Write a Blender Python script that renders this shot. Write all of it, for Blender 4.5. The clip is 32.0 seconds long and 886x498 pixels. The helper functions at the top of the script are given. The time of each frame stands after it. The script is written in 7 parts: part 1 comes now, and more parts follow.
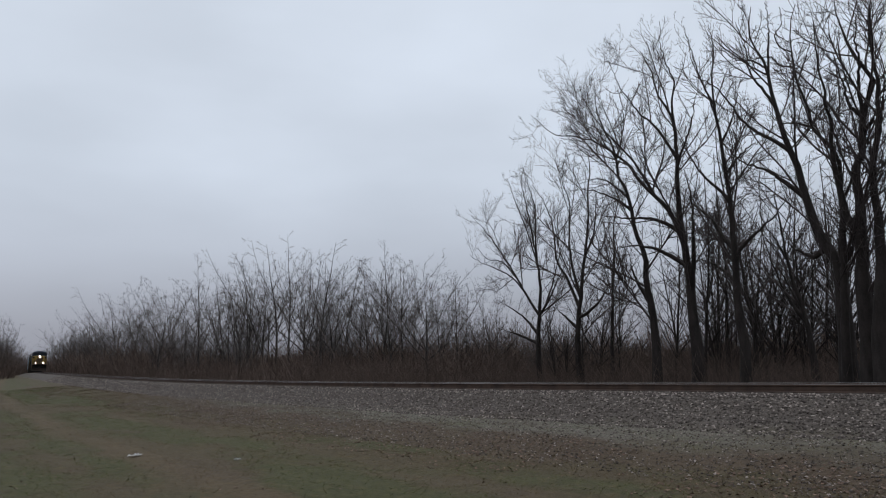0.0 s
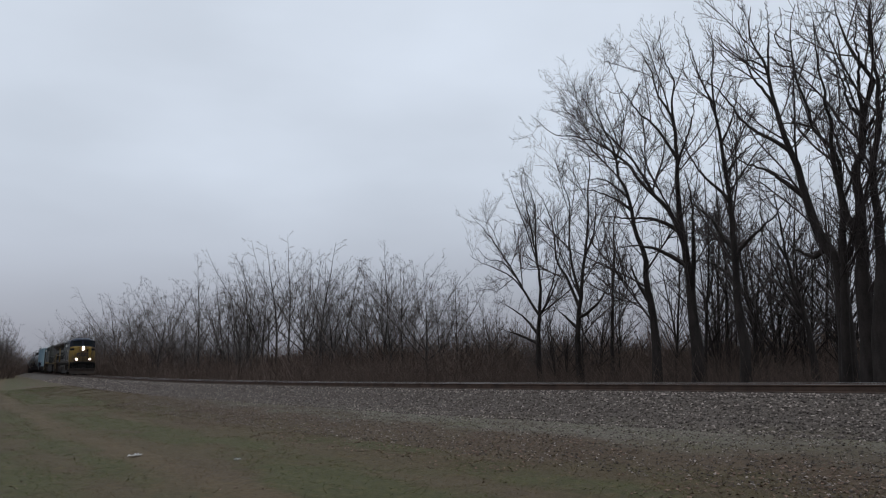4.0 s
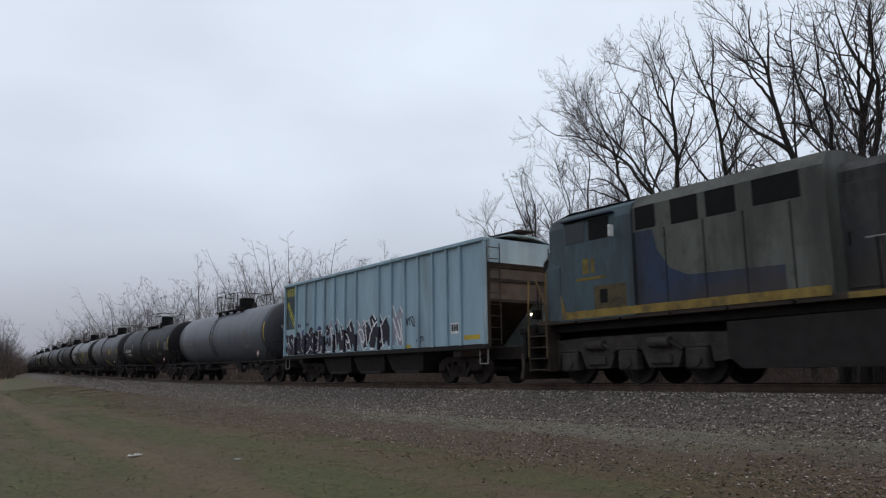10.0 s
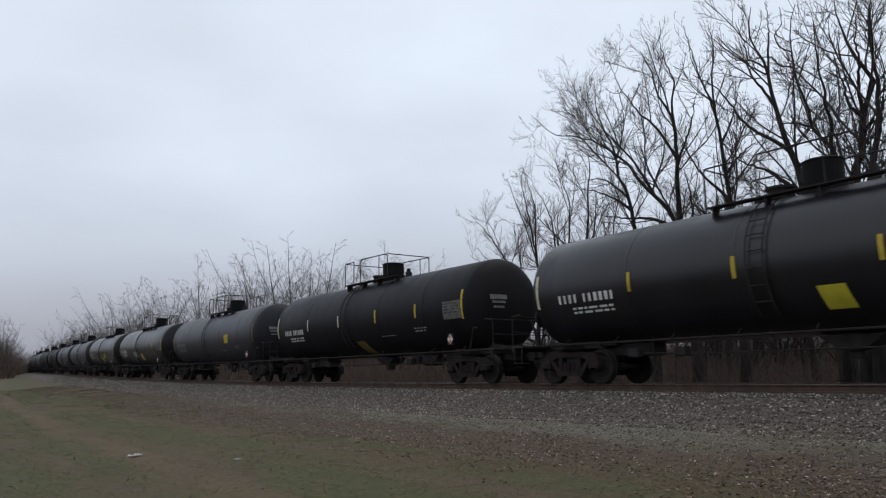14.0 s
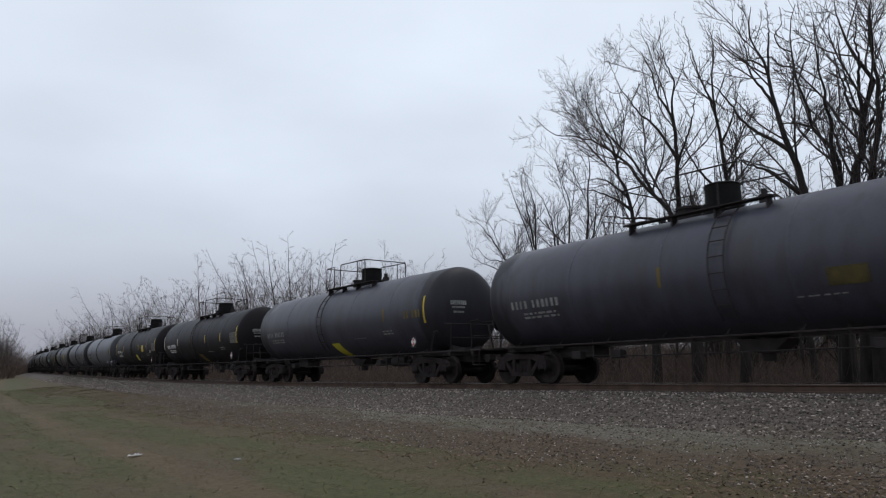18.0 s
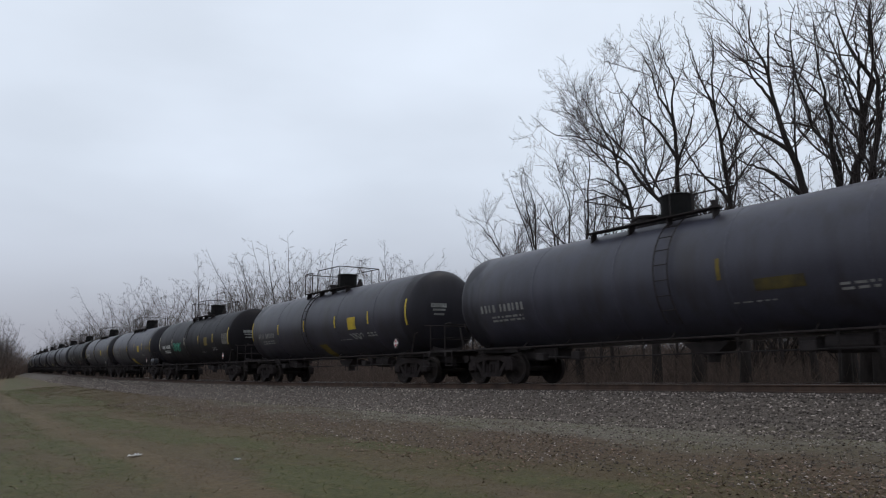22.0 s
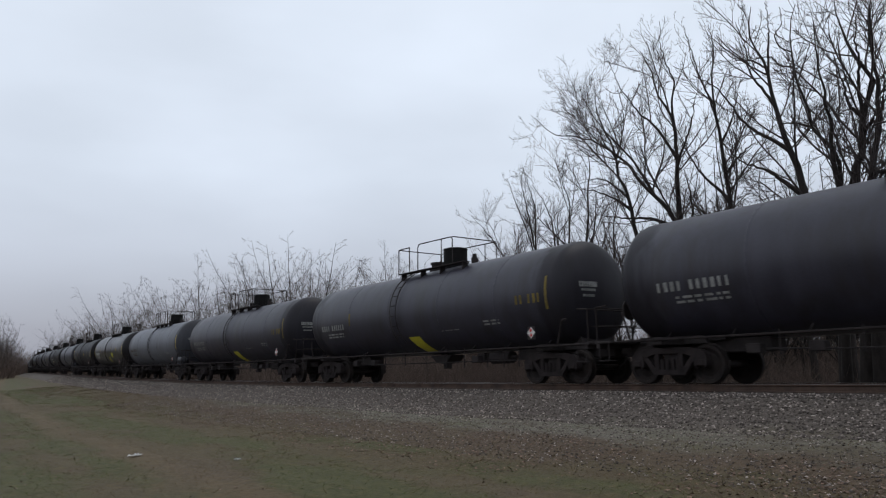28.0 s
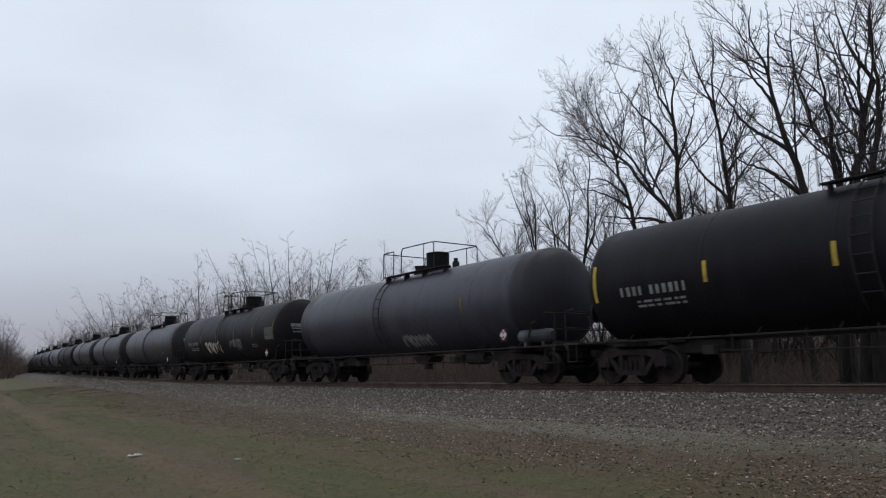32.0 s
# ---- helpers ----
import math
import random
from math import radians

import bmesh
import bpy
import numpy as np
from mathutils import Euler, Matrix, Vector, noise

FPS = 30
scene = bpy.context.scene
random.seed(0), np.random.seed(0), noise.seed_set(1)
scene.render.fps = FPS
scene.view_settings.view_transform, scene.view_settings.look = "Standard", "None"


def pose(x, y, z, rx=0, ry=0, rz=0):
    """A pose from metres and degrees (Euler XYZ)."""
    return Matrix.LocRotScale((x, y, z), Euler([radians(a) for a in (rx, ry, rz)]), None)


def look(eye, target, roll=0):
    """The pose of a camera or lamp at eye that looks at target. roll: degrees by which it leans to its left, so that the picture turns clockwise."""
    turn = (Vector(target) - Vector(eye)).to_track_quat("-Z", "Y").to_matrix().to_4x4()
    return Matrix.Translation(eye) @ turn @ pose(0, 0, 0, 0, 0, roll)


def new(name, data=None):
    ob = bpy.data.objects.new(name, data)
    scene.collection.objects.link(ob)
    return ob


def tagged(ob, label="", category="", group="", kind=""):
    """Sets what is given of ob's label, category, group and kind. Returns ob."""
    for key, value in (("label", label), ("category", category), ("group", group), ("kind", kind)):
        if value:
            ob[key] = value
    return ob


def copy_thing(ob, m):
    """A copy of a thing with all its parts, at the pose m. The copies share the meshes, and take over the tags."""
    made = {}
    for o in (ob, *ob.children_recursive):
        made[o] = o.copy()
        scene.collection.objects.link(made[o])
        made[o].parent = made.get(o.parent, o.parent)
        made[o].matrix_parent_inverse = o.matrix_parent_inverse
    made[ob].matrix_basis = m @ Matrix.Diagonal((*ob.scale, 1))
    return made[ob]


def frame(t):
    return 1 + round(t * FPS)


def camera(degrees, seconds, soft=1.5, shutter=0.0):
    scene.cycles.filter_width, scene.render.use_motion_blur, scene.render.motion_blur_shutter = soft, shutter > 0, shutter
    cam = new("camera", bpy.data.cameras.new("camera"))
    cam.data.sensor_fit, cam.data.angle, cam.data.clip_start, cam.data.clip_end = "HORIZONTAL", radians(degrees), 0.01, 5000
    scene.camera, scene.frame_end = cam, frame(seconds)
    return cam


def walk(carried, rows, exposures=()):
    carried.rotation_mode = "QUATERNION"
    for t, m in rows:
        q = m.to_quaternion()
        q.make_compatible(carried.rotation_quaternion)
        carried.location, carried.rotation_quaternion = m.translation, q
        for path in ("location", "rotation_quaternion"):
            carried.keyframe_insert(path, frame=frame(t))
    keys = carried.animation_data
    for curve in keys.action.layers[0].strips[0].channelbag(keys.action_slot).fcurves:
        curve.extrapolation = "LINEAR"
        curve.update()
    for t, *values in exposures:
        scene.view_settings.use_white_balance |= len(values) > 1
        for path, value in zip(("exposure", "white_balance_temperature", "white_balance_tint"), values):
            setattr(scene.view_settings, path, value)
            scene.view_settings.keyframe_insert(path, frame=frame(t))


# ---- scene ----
# ---- camera: on a tripod beside the line, still all through ----
EYE_H = 1.447
TURN, TILT = 53.738, 9.651
cam = camera(61.8, 32.0, soft=1.1, shutter=0.08)
eye = Vector((0, 0, EYE_H))
ahead = Vector((-math.sin(radians(TURN)) * math.cos(radians(TILT)), math.cos(radians(TURN)) * math.cos(radians(TILT)), math.sin(radians(TILT))))
stand = look(eye, eye + 10 * ahead, -0.84)
walk(cam, [(0.0, stand), (32.0, stand)], [(0.0, 0.0), (8.0, 0.0), (10.0, 0.2), (32.0, 0.2)])

# ---- the line of the track: x along it, y away from the camera ----
TRACK_Y, BEND, RAIL_Z = 15.945, 0.0005, 1.15
SPEED = 22.24


def track_y(s):
    q = min(max(-s, 0.0), 260.0)
    u = min(max((-s - 45.0) / 105.0, 0.0), 1.0)
    return TRACK_Y + 0.5 * BEND * q * q + BEND * 260.0 * max(-s - 260.0, 0.0) + 1.35 * u * u * (3 - 2 * u)


def track_rise(s):
    q = min(max(-s - 12.0, 0.0), 190.0)
    a = min(q, 58.0)
    return 12.8e-5 * a * a + (q - a) * 2 * 12.8e-5 * 58.0


def on_track(s):
    """Pose of a vehicle whose middle stands at s."""
    turn = math.atan2(track_y(s + 6) - track_y(s - 6), 12.0)
    tilt = -math.atan2(track_rise(s + 6) - track_rise(s - 6), 12.0)
    return pose(s, track_y(s), RAIL_Z + track_rise(s), 0, math.degrees(tilt), math.degrees(turn))


# ---- overcast daylight ----
world = bpy.data.worlds.new("overcast_sky")
scene.world = world
world.use_nodes = True
wn, wl = world.node_tree.nodes, world.node_tree.links
wn.clear()
w_out = wn.new("ShaderNodeOutputWorld")
w_bg = wn.new("ShaderNodeBackground")
w_sky = wn.new("ShaderNodeTexSky")
w_sky.sky_type = "NISHITA"
w_sky.sun_disc = False
w_sky.sun_elevation, w_sky.sun_rotation = radians(38), radians(200)
w_sky.dust_density = 4.0
w_dim = wn.new("ShaderNodeMix")
w_dim.data_type = "RGBA"
w_dim.blend_type = "MULTIPLY"
w_dim.inputs[0].default_value = 1.0
w_dim.inputs[7].default_value = (0.1, 0.1, 0.1, 1)
w_co = wn.new("ShaderNodeTexCoord")
w_sep = wn.new("ShaderNodeSeparateXYZ")
w_ramp = wn.new("ShaderNodeValToRGB")
stops = [(0.0, (0.28, 0.29, 0.335)), (0.06, (0.335, 0.35, 0.405)), (0.16, (0.505, 0.55, 0.635)), (0.26, (0.62, 0.685, 0.785)), (0.5, (0.68, 0.75, 0.855)), (1.0, (0.69, 0.755, 0.855))]
els = w_ramp.color_ramp.elements
els[0].position, els[0].color = stops[0][0], (*stops[0][1], 1)
els[1].position, els[1].color = stops[-1][0], (*stops[-1][1], 1)
for at, col in stops[1:-1]:
    e = els.new(at)
    e.color = (*col, 1)
w_map = wn.new("ShaderNodeMapping")
w_map.inputs["Scale"].default_value = (1.0, 1.0, 2.6)
w_noise = wn.new("ShaderNodeTexNoise")
w_noise.inputs["Scale"].default_value, w_noise.inputs["Detail"].default_value, w_noise.inputs["Roughness"].default_value = 2.6, 4.0, 0.45
w_cr = wn.new("ShaderNodeMapRange")
w_cr.inputs["From Min"].default_value, w_cr.inputs["From Max"].default_value = 0.3, 0.72
w_cr.inputs["To Min"].default_value, w_cr.inputs["To Max"].default_value = 0.92, 1.09
w_mul = wn.new("ShaderNodeVectorMath")
w_mul.operation = "SCALE"
w_mix = wn.new("ShaderNodeMix")
w_mix.data_type = "RGBA"
w_mix.inputs[0].default_value = 0.96
wl.new(w_co.outputs["Generated"], w_sep.inputs[0])
wl.new(w_sep.outputs["Z"], w_ramp.inputs[0])
wl.new(w_co.outputs["Generated"], w_map.inputs[0])
wl.new(w_map.outputs[0], w_noise.inputs["Vector"])
wl.new(w_noise.outputs[0], w_cr.inputs[0])
wl.new(w_ramp.outputs[0], w_mul.inputs[0])
wl.new(w_cr.outputs[0], w_mul.inputs["Scale"])
wl.new(w_sky.outputs[0], w_dim.inputs[6])
wl.new(w_dim.outputs[2], w_mix.inputs[6])
wl.new(w_mul.outputs[0], w_mix.inputs[7])
wl.new(w_mix.outputs[2], w_bg.inputs[0])
w_bg.inputs[1].default_value = 1.0
wl.new(w_bg.outputs[0], w_out.inputs[0])

sun = new("sun", bpy.data.lights.new("sun", "SUN"))
sun.data.energy, sun.data.angle, sun.data.color = 0.5, radians(25), (1.0, 0.96, 0.9)
sun.matrix_world = look((0, 0, 50), (-6, -18, 0))


# ---- materials ----
def material(name, a, b, scale=3.0, fine=40.0, rough=0.7, metal=0.0, bump=0.15, dirt=None, dirt_amount=0.0, stretch=(1, 1, 1), random_value=0.0, rough_var=0.12, spec=None, ends=None):
    """Two tones mixed by a coarse and a fine noise, dirt with a shape of its own, fine relief."""
    m = bpy.data.materials.new(name)
    m.use_nodes = True
    n, l = m.node_tree.nodes, m.node_tree.links
    bs = n["Principled BSDF"]
    co = n.new("ShaderNodeTexCoord")
    mp = n.new("ShaderNodeMapping")
    mp.inputs["Scale"].default_value = stretch
    l.new(co.outputs["Object"], mp.inputs[0])
    n1 = n.new("ShaderNodeTexNoise")
    n1.inputs["Scale"].default_value, n1.inputs["Detail"].default_value = scale, 5.0
    n2 = n.new("ShaderNodeTexNoise")
    n2.inputs["Scale"].default_value, n2.inputs["Detail"].default_value = fine, 3.0
    l.new(mp.outputs[0], n1.inputs["Vector"])
    l.new(co.outputs["Object"], n2.inputs["Vector"])
    add = n.new("ShaderNodeMath")
    add.operation = "MULTIPLY_ADD"
    add.inputs[1].default_value = 0.45
    l.new(n2.outputs[0], add.inputs[0])
    l.new(n1.outputs[0], add.inputs[2])
    mr = n.new("ShaderNodeMapRange")
    mr.inputs["From Min"].default_value, mr.inputs["From Max"].default_value = 0.5, 0.95
    l.new(add.outputs[0], mr.inputs[0])
    mix = n.new("ShaderNodeMix")
    mix.data_type = "RGBA"
    mix.inputs[6].default_value, mix.inputs[7].default_value = (*a, 1), (*b, 1)
    l.new(mr.outputs[0], mix.inputs[0])
    col = mix.outputs[2]
    if dirt:
        n3 = n.new("ShaderNodeTexNoise")
        n3.inputs["Scale"].default_value, n3.inputs["Detail"].default_value, n3.inputs["Roughness"].default_value = scale * 0.7 + 0.4, 7.0, 0.65
        mp3 = n.new("ShaderNodeMapping")
        mp3.inputs["Scale"].default_value = stretch
        mp3.inputs["Location"].default_value = (7, 3, 5)
        l.new(co.outputs["Object"], mp3.inputs[0])
        l.new(mp3.outputs[0], n3.inputs["Vector"])
        r3 = n.new("ShaderNodeMapRange")
        r3.inputs["From Min"].default_value, r3.inputs["From Max"].default_value = 0.46, 0.68
        r3.inputs["To Max"].default_value = dirt_amount
        l.new(n3.outputs[0], r3.inputs[0])
        md = n.new("ShaderNodeMix")
        md.data_type = "RGBA"
        md.inputs[7].default_value = (*dirt, 1)
        l.new(r3.outputs[0], md.inputs[0])
        l.new(col, md.inputs[6])
        col = md.outputs[2]
    if random_value:
        oi = n.new("ShaderNodeObjectInfo")
        rr = n.new("ShaderNodeMapRange")
        rr.inputs["To Min"].default_value, rr.inputs["To Max"].default_value = 1 - random_value, 1 + random_value
        l.new(oi.outputs["Random"], rr.inputs[0])
        vs = n.new("ShaderNodeVectorMath")
        vs.operation = "SCALE"
        l.new(col, vs.inputs[0])
        l.new(rr.outputs[0], vs.inputs["Scale"])
        col = vs.outputs[0]
    if ends:
        # sooty ends of the shell, with a ragged edge
        sx = n.new("ShaderNodeSeparateXYZ")
        l.new(co.outputs["Object"], sx.inputs[0])
        ab = n.new("ShaderNodeMath")
        ab.operation = "ABSOLUTE"
        l.new(sx.outputs[0], ab.inputs[0])
        ad = n.new("ShaderNodeMath")
        ad.operation = "MULTIPLY_ADD"
        ad.inputs[1].default_value = 1.6
        l.new(n1.outputs[0], ad.inputs[0])
        l.new(ab.outputs[0], ad.inputs[2])
        re = n.new("ShaderNodeMapRange")
        re.inputs["From Min"].default_value, re.inputs["From Max"].default_value, re.inputs["To Max"].default_value = ends + 0.6, ends + 1.0, 0.66
        l.new(ad.outputs[0], re.inputs[0])
        me = n.new("ShaderNodeMix")
        me.data_type = "RGBA"
        me.inputs[7].default_value = (0.0155, 0.0138, 0.0145, 1)
        l.new(re.outputs[0], me.inputs[0])
        l.new(col, me.inputs[6])
        col = me.outputs[2]
    l.new(col, bs.inputs["Base Color"])
    if ends:
        dull = n.new("ShaderNodeMapRange")
        dull.inputs["To Min"].default_value, dull.inputs["To Max"].default_value = spec, 0.06
        l.new(re.outputs[0], dull.inputs[0])
        l.new(dull.outputs[0], bs.inputs["Specular IOR Level"])
    ro = n.new("ShaderNodeMapRange")
    ro.inputs["To Min"].default_value, ro.inputs["To Max"].default_value = max(rough - rough_var, 0.05), min(rough + rough_var, 1.0)
    l.new(n1.outputs[0], ro.inputs[0])
    l.new(ro.outputs[0], bs.inputs["Roughness"])
    bs.inputs["Metallic"].default_value = metal
    bs.inputs["Specular IOR Level"].default_value = spec or (0.25 if rough < 0.5 else 0.15)
    if bump:
        bp = n.new("ShaderNodeBump")
        bp.inputs["Strength"].default_value, bp.inputs["Distance"].default_value = bump, 0.02
        l.new(n2.outputs[0], bp.inputs["Height"])
        l.new(bp.outputs[0], bs.inputs["Normal"])
    return m


def streaked(name, body, pale, soot, tint, rough=0.6, mud=None):
    """Old paint with long soot runs, pale washed runs and blotches of another tone; mud: brown road dirt thrown up with a ragged edge."""
    m = bpy.data.materials.new(name)
    m.use_nodes = True
    n, l = m.node_tree.nodes, m.node_tree.links
    bs = n["Principled BSDF"]
    co = n.new("ShaderNodeTexCoord")

    def layer(scale, stretch, shift, lo, hi, amount):
        mp = n.new("ShaderNodeMapping")
        mp.inputs["Scale"].default_value, mp.inputs["Location"].default_value = stretch, shift
        l.new(co.outputs["Object"], mp.inputs[0])
        t = n.new("ShaderNodeTexNoise")
        t.inputs["Scale"].default_value, t.inputs["Detail"].default_value, t.inputs["Roughness"].default_value = scale, 8.0, 0.62
        l.new(mp.outputs[0], t.inputs["Vector"])
        r = n.new("ShaderNodeMapRange")
        for k, x in zip(("From Min", "From Max", "To Min", "To Max"), (lo, hi, 0.0, amount)):
            r.inputs[k].default_value = x
        l.new(t.outputs[0], r.inputs[0])
        return r.outputs[0]

    def over(a, fac, b):
        x = n.new("ShaderNodeMix")
        x.data_type = "RGBA"
        l.new(fac, x.inputs[0])
        x.inputs[7].default_value = (*b, 1)
        if isinstance(a, tuple):
            x.inputs[6].default_value = (*a, 1)
        else:
            l.new(a, x.inputs[6])
        return x.outputs[2]

    c = over(body, layer(0.55, (1, 1, 1), (3, 1, 2), 0.42, 0.6, 0.8), tint)
    c = over(c, layer(1.6, (1.0, 1.0, 0.14), (0, 5, 1), 0.52, 0.66, 0.7), pale)
    c = over(c, layer(1.1, (1.0, 1.0, 0.2), (9, 2, 4), 0.44, 0.62, 0.92), soot)
    c = over(c, layer(7.0, (1, 1, 0.5), (1, 8, 3), 0.52, 0.7, 0.6), soot)
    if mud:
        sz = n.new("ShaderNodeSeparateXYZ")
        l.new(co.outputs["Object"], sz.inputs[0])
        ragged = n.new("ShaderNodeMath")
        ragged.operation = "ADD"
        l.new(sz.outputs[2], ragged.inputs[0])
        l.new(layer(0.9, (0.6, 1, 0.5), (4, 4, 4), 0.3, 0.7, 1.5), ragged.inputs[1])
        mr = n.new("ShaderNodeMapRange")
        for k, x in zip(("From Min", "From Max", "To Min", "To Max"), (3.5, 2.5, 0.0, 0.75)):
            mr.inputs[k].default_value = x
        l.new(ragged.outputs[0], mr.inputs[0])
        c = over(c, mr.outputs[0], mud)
    l.new(c, bs.inputs["Base Color"])
    bs.inputs["Roughness"].default_value = rough
    bs.inputs["Specular IOR Level"].default_value = 0.22
    bp = n.new("ShaderNodeBump")
    bp.inputs["Strength"].default_value, bp.inputs["Distance"].default_value = 0.2, 0.02
    l.new(layer(20.0, (1, 1, 1), (0, 0, 0), 0.3, 0.7, 1.0), bp.inputs["Height"])
    l.new(bp.outputs[0], bs.inputs["Normal"])
    return m


def island_varied(name, dark, light, rough=0.9, skew=0.5):
    """For joined pieces: each takes its own tone."""
    m = bpy.data.materials.new(name)
    m.use_nodes = True
    n, l = m.node_tree.nodes, m.node_tree.links
    g = n.new("ShaderNodeNewGeometry")
    r = n.new("ShaderNodeValToRGB")
    e = r.color_ramp.elements
    e[0].color, e[1].color = (*dark, 1), (*light, 1)
    e[0].position, e[1].position = 0.05, 1.0
    mid = e.new(0.7)
    mid.color = (*[p + (q - p) * skew for p, q in zip(dark, light)], 1)
    l.new(g.outputs["Random Per Island"], r.inputs[0])
    l.new(r.outputs[0], n["Principled BSDF"].inputs["Base Color"])
    n["Principled BSDF"].inputs["Roughness"].default_value = rough
    n["Principled BSDF"].inputs["Specular IOR Level"].default_value = 0.2
    return m


def lamp_material(name, col, strength):
    m = bpy.data.materials.new(name)
    m.use_nodes = True
    b = m.node_tree.nodes["Principled BSDF"]
    b.inputs["Base Color"].default_value = (*col, 1)
    b.inputs["Emission Color"].default_value = (*col, 1)
    b.inputs["Emission Strength"].default_value = strength
    return m


STREAK = (1.2, 1.2, 0.18)
M = {}
M["tank_black"] = material("tank_black_paint", (0.0064, 0.0057, 0.0083), (0.0112, 0.0102, 0.0138), 1.5, 30, 0.5, 0, 0.05, (0.017, 0.0145, 0.0152), 0.4, STREAK, spec=0.13, ends=7.1)
M["tank_gloss"] = material("tank_gloss_black_paint", (0.0068, 0.0064, 0.009), (0.012, 0.0112, 0.0148), 1.2, 30, 0.33, 0, 0.03, (0.018, 0.015, 0.0155), 0.35, STREAK, spec=0.4, ends=7.1)
M["tank_charcoal"] = material("tank_weathered_black_paint", (0.0205, 0.0195, 0.0295), (0.0365, 0.0345, 0.049), 1.6, 30, 0.46, 0, 0.06, (0.0165, 0.0138, 0.0150), 0.75, STREAK, spec=0.4, ends=6.9)
M["tank_slate"] = material("tank_slate_paint", (0.0300, 0.0298, 0.0435), (0.049, 0.0485, 0.0665), 1.6, 30, 0.46, 0, 0.06, (0.024, 0.0202, 0.0212), 0.7, STREAK, spec=0.4, ends=6.9)
M["tank_grey"] = material("tank_grey_paint", (0.080, 0.086, 0.103), (0.117, 0.124, 0.145), 1.5, 30, 0.45, 0, 0.06, (0.05, 0.046, 0.042), 0.5, STREAK, spec=0.25, ends=6.9)
M["steel_dark"] = material("dirty_dark_steel", (0.0213, 0.0182, 0.0186), (0.0425, 0.0368, 0.0366), 3, 40, 0.8, 0.0, 0.2, (0.0425, 0.0345, 0.0319), 0.4, spec=0.1)
M["truck"] = material("dusty_cast_steel", (0.0167, 0.0136, 0.0139), (0.0345, 0.0285, 0.0283), 4, 40, 0.9, 0.0, 0.25, (0.0460, 0.0374, 0.0342), 0.4, spec=0.08)
M["wheel"] = material("worn_wheel_steel", (0.0165, 0.0138, 0.0135), (0.034, 0.0285, 0.027), 4, 30, 0.7, 0.2, 0.1, (0.042, 0.031, 0.026), 0.4, spec=0.12)
M["tread"] = material("bright_wheel_tread", (0.25, 0.24, 0.23), (0.38, 0.37, 0.36), 6, 60, 0.35, 0.9, 0.05)
M["rail_side"] = material("rusty_rail_steel", (0.05, 0.034, 0.027), (0.105, 0.07, 0.055), 3, 50, 0.85, 0.1, 0.25, (0.04, 0.034, 0.031), 0.5)
M["rail_top"] = material("polished_rail_head", (0.22, 0.215, 0.21), (0.33, 0.32, 0.31), 2, 40, 0.38, 0.9, 0.05)
M["tie"] = material("creosoted_timber", (0.030, 0.025, 0.021), (0.065, 0.055, 0.047), 5, 40, 0.9, 0, 0.4, None, 0, (0.4, 3, 1), 0.25)
M["yellow"] = material("reflective_yellow", (0.40, 0.285, 0.025), (0.54, 0.39, 0.045), 4, 40, 0.5, 0, 0.05, (0.2, 0.15, 0.06), 0.6)
M["yellow_dim"] = material("dirty_yellow", (0.11, 0.082, 0.022), (0.19, 0.14, 0.035), 4, 40, 0.6, 0, 0.05, (0.05, 0.043, 0.033), 0.7)
M["yellow_faint"] = material("worn_away_yellow", (0.055, 0.045, 0.023), (0.105, 0.082, 0.03), 4, 40, 0.6, 0, 0.05, (0.035, 0.032, 0.03), 0.8)
M["yellow_bright"] = material("fresh_yellow_paint", (0.44, 0.40, 0.03), (0.56, 0.50, 0.05), 4, 40, 0.45, 0, 0.05, (0.35, 0.28, 0.05), 0.4)
M["cream"] = material("faded_cream_stripe", (0.45, 0.42, 0.33), (0.6, 0.56, 0.45), 4, 40, 0.55, 0, 0.05, (0.2, 0.17, 0.12), 0.6)
M["white"] = material("stencil_white", (0.55, 0.55, 0.54), (0.72, 0.72, 0.70), 5, 50, 0.6, 0, 0.05, (0.25, 0.24, 0.22), 0.5)
M["white_dim"] = material("faded_stencil_white", (0.17, 0.17, 0.165), (0.3, 0.3, 0.29), 5, 50, 0.65, 0, 0.05, (0.1, 0.1, 0.09), 0.6)
M["panel"] = material("weathered_data_panel", (0.105, 0.10, 0.092), (0.175, 0.165, 0.15), 5, 50, 0.65, 0, 0.05, (0.06, 0.055, 0.05), 0.6)
M["panel_print"] = material("worn_panel_print", (0.035, 0.034, 0.033), (0.07, 0.068, 0.064), 5, 50, 0.65, 0, 0.03)
M["red"] = material("placard_red", (0.42, 0.03, 0.03), (0.55, 0.06, 0.05), 6, 50, 0.5, 0, 0.03)
M["green_tag"] = material("green_spray_paint", (0.05, 0.30, 0.20), (0.09, 0.42, 0.30), 6, 50, 0.6, 0, 0.03)
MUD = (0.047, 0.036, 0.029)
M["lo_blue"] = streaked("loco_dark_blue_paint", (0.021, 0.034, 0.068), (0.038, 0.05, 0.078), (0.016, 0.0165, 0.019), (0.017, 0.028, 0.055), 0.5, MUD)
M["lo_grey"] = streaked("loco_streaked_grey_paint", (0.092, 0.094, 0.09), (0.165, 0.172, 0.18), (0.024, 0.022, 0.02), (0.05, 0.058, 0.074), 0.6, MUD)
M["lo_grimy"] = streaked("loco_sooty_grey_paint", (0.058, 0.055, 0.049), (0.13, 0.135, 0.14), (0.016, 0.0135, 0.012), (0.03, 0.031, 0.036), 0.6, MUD)
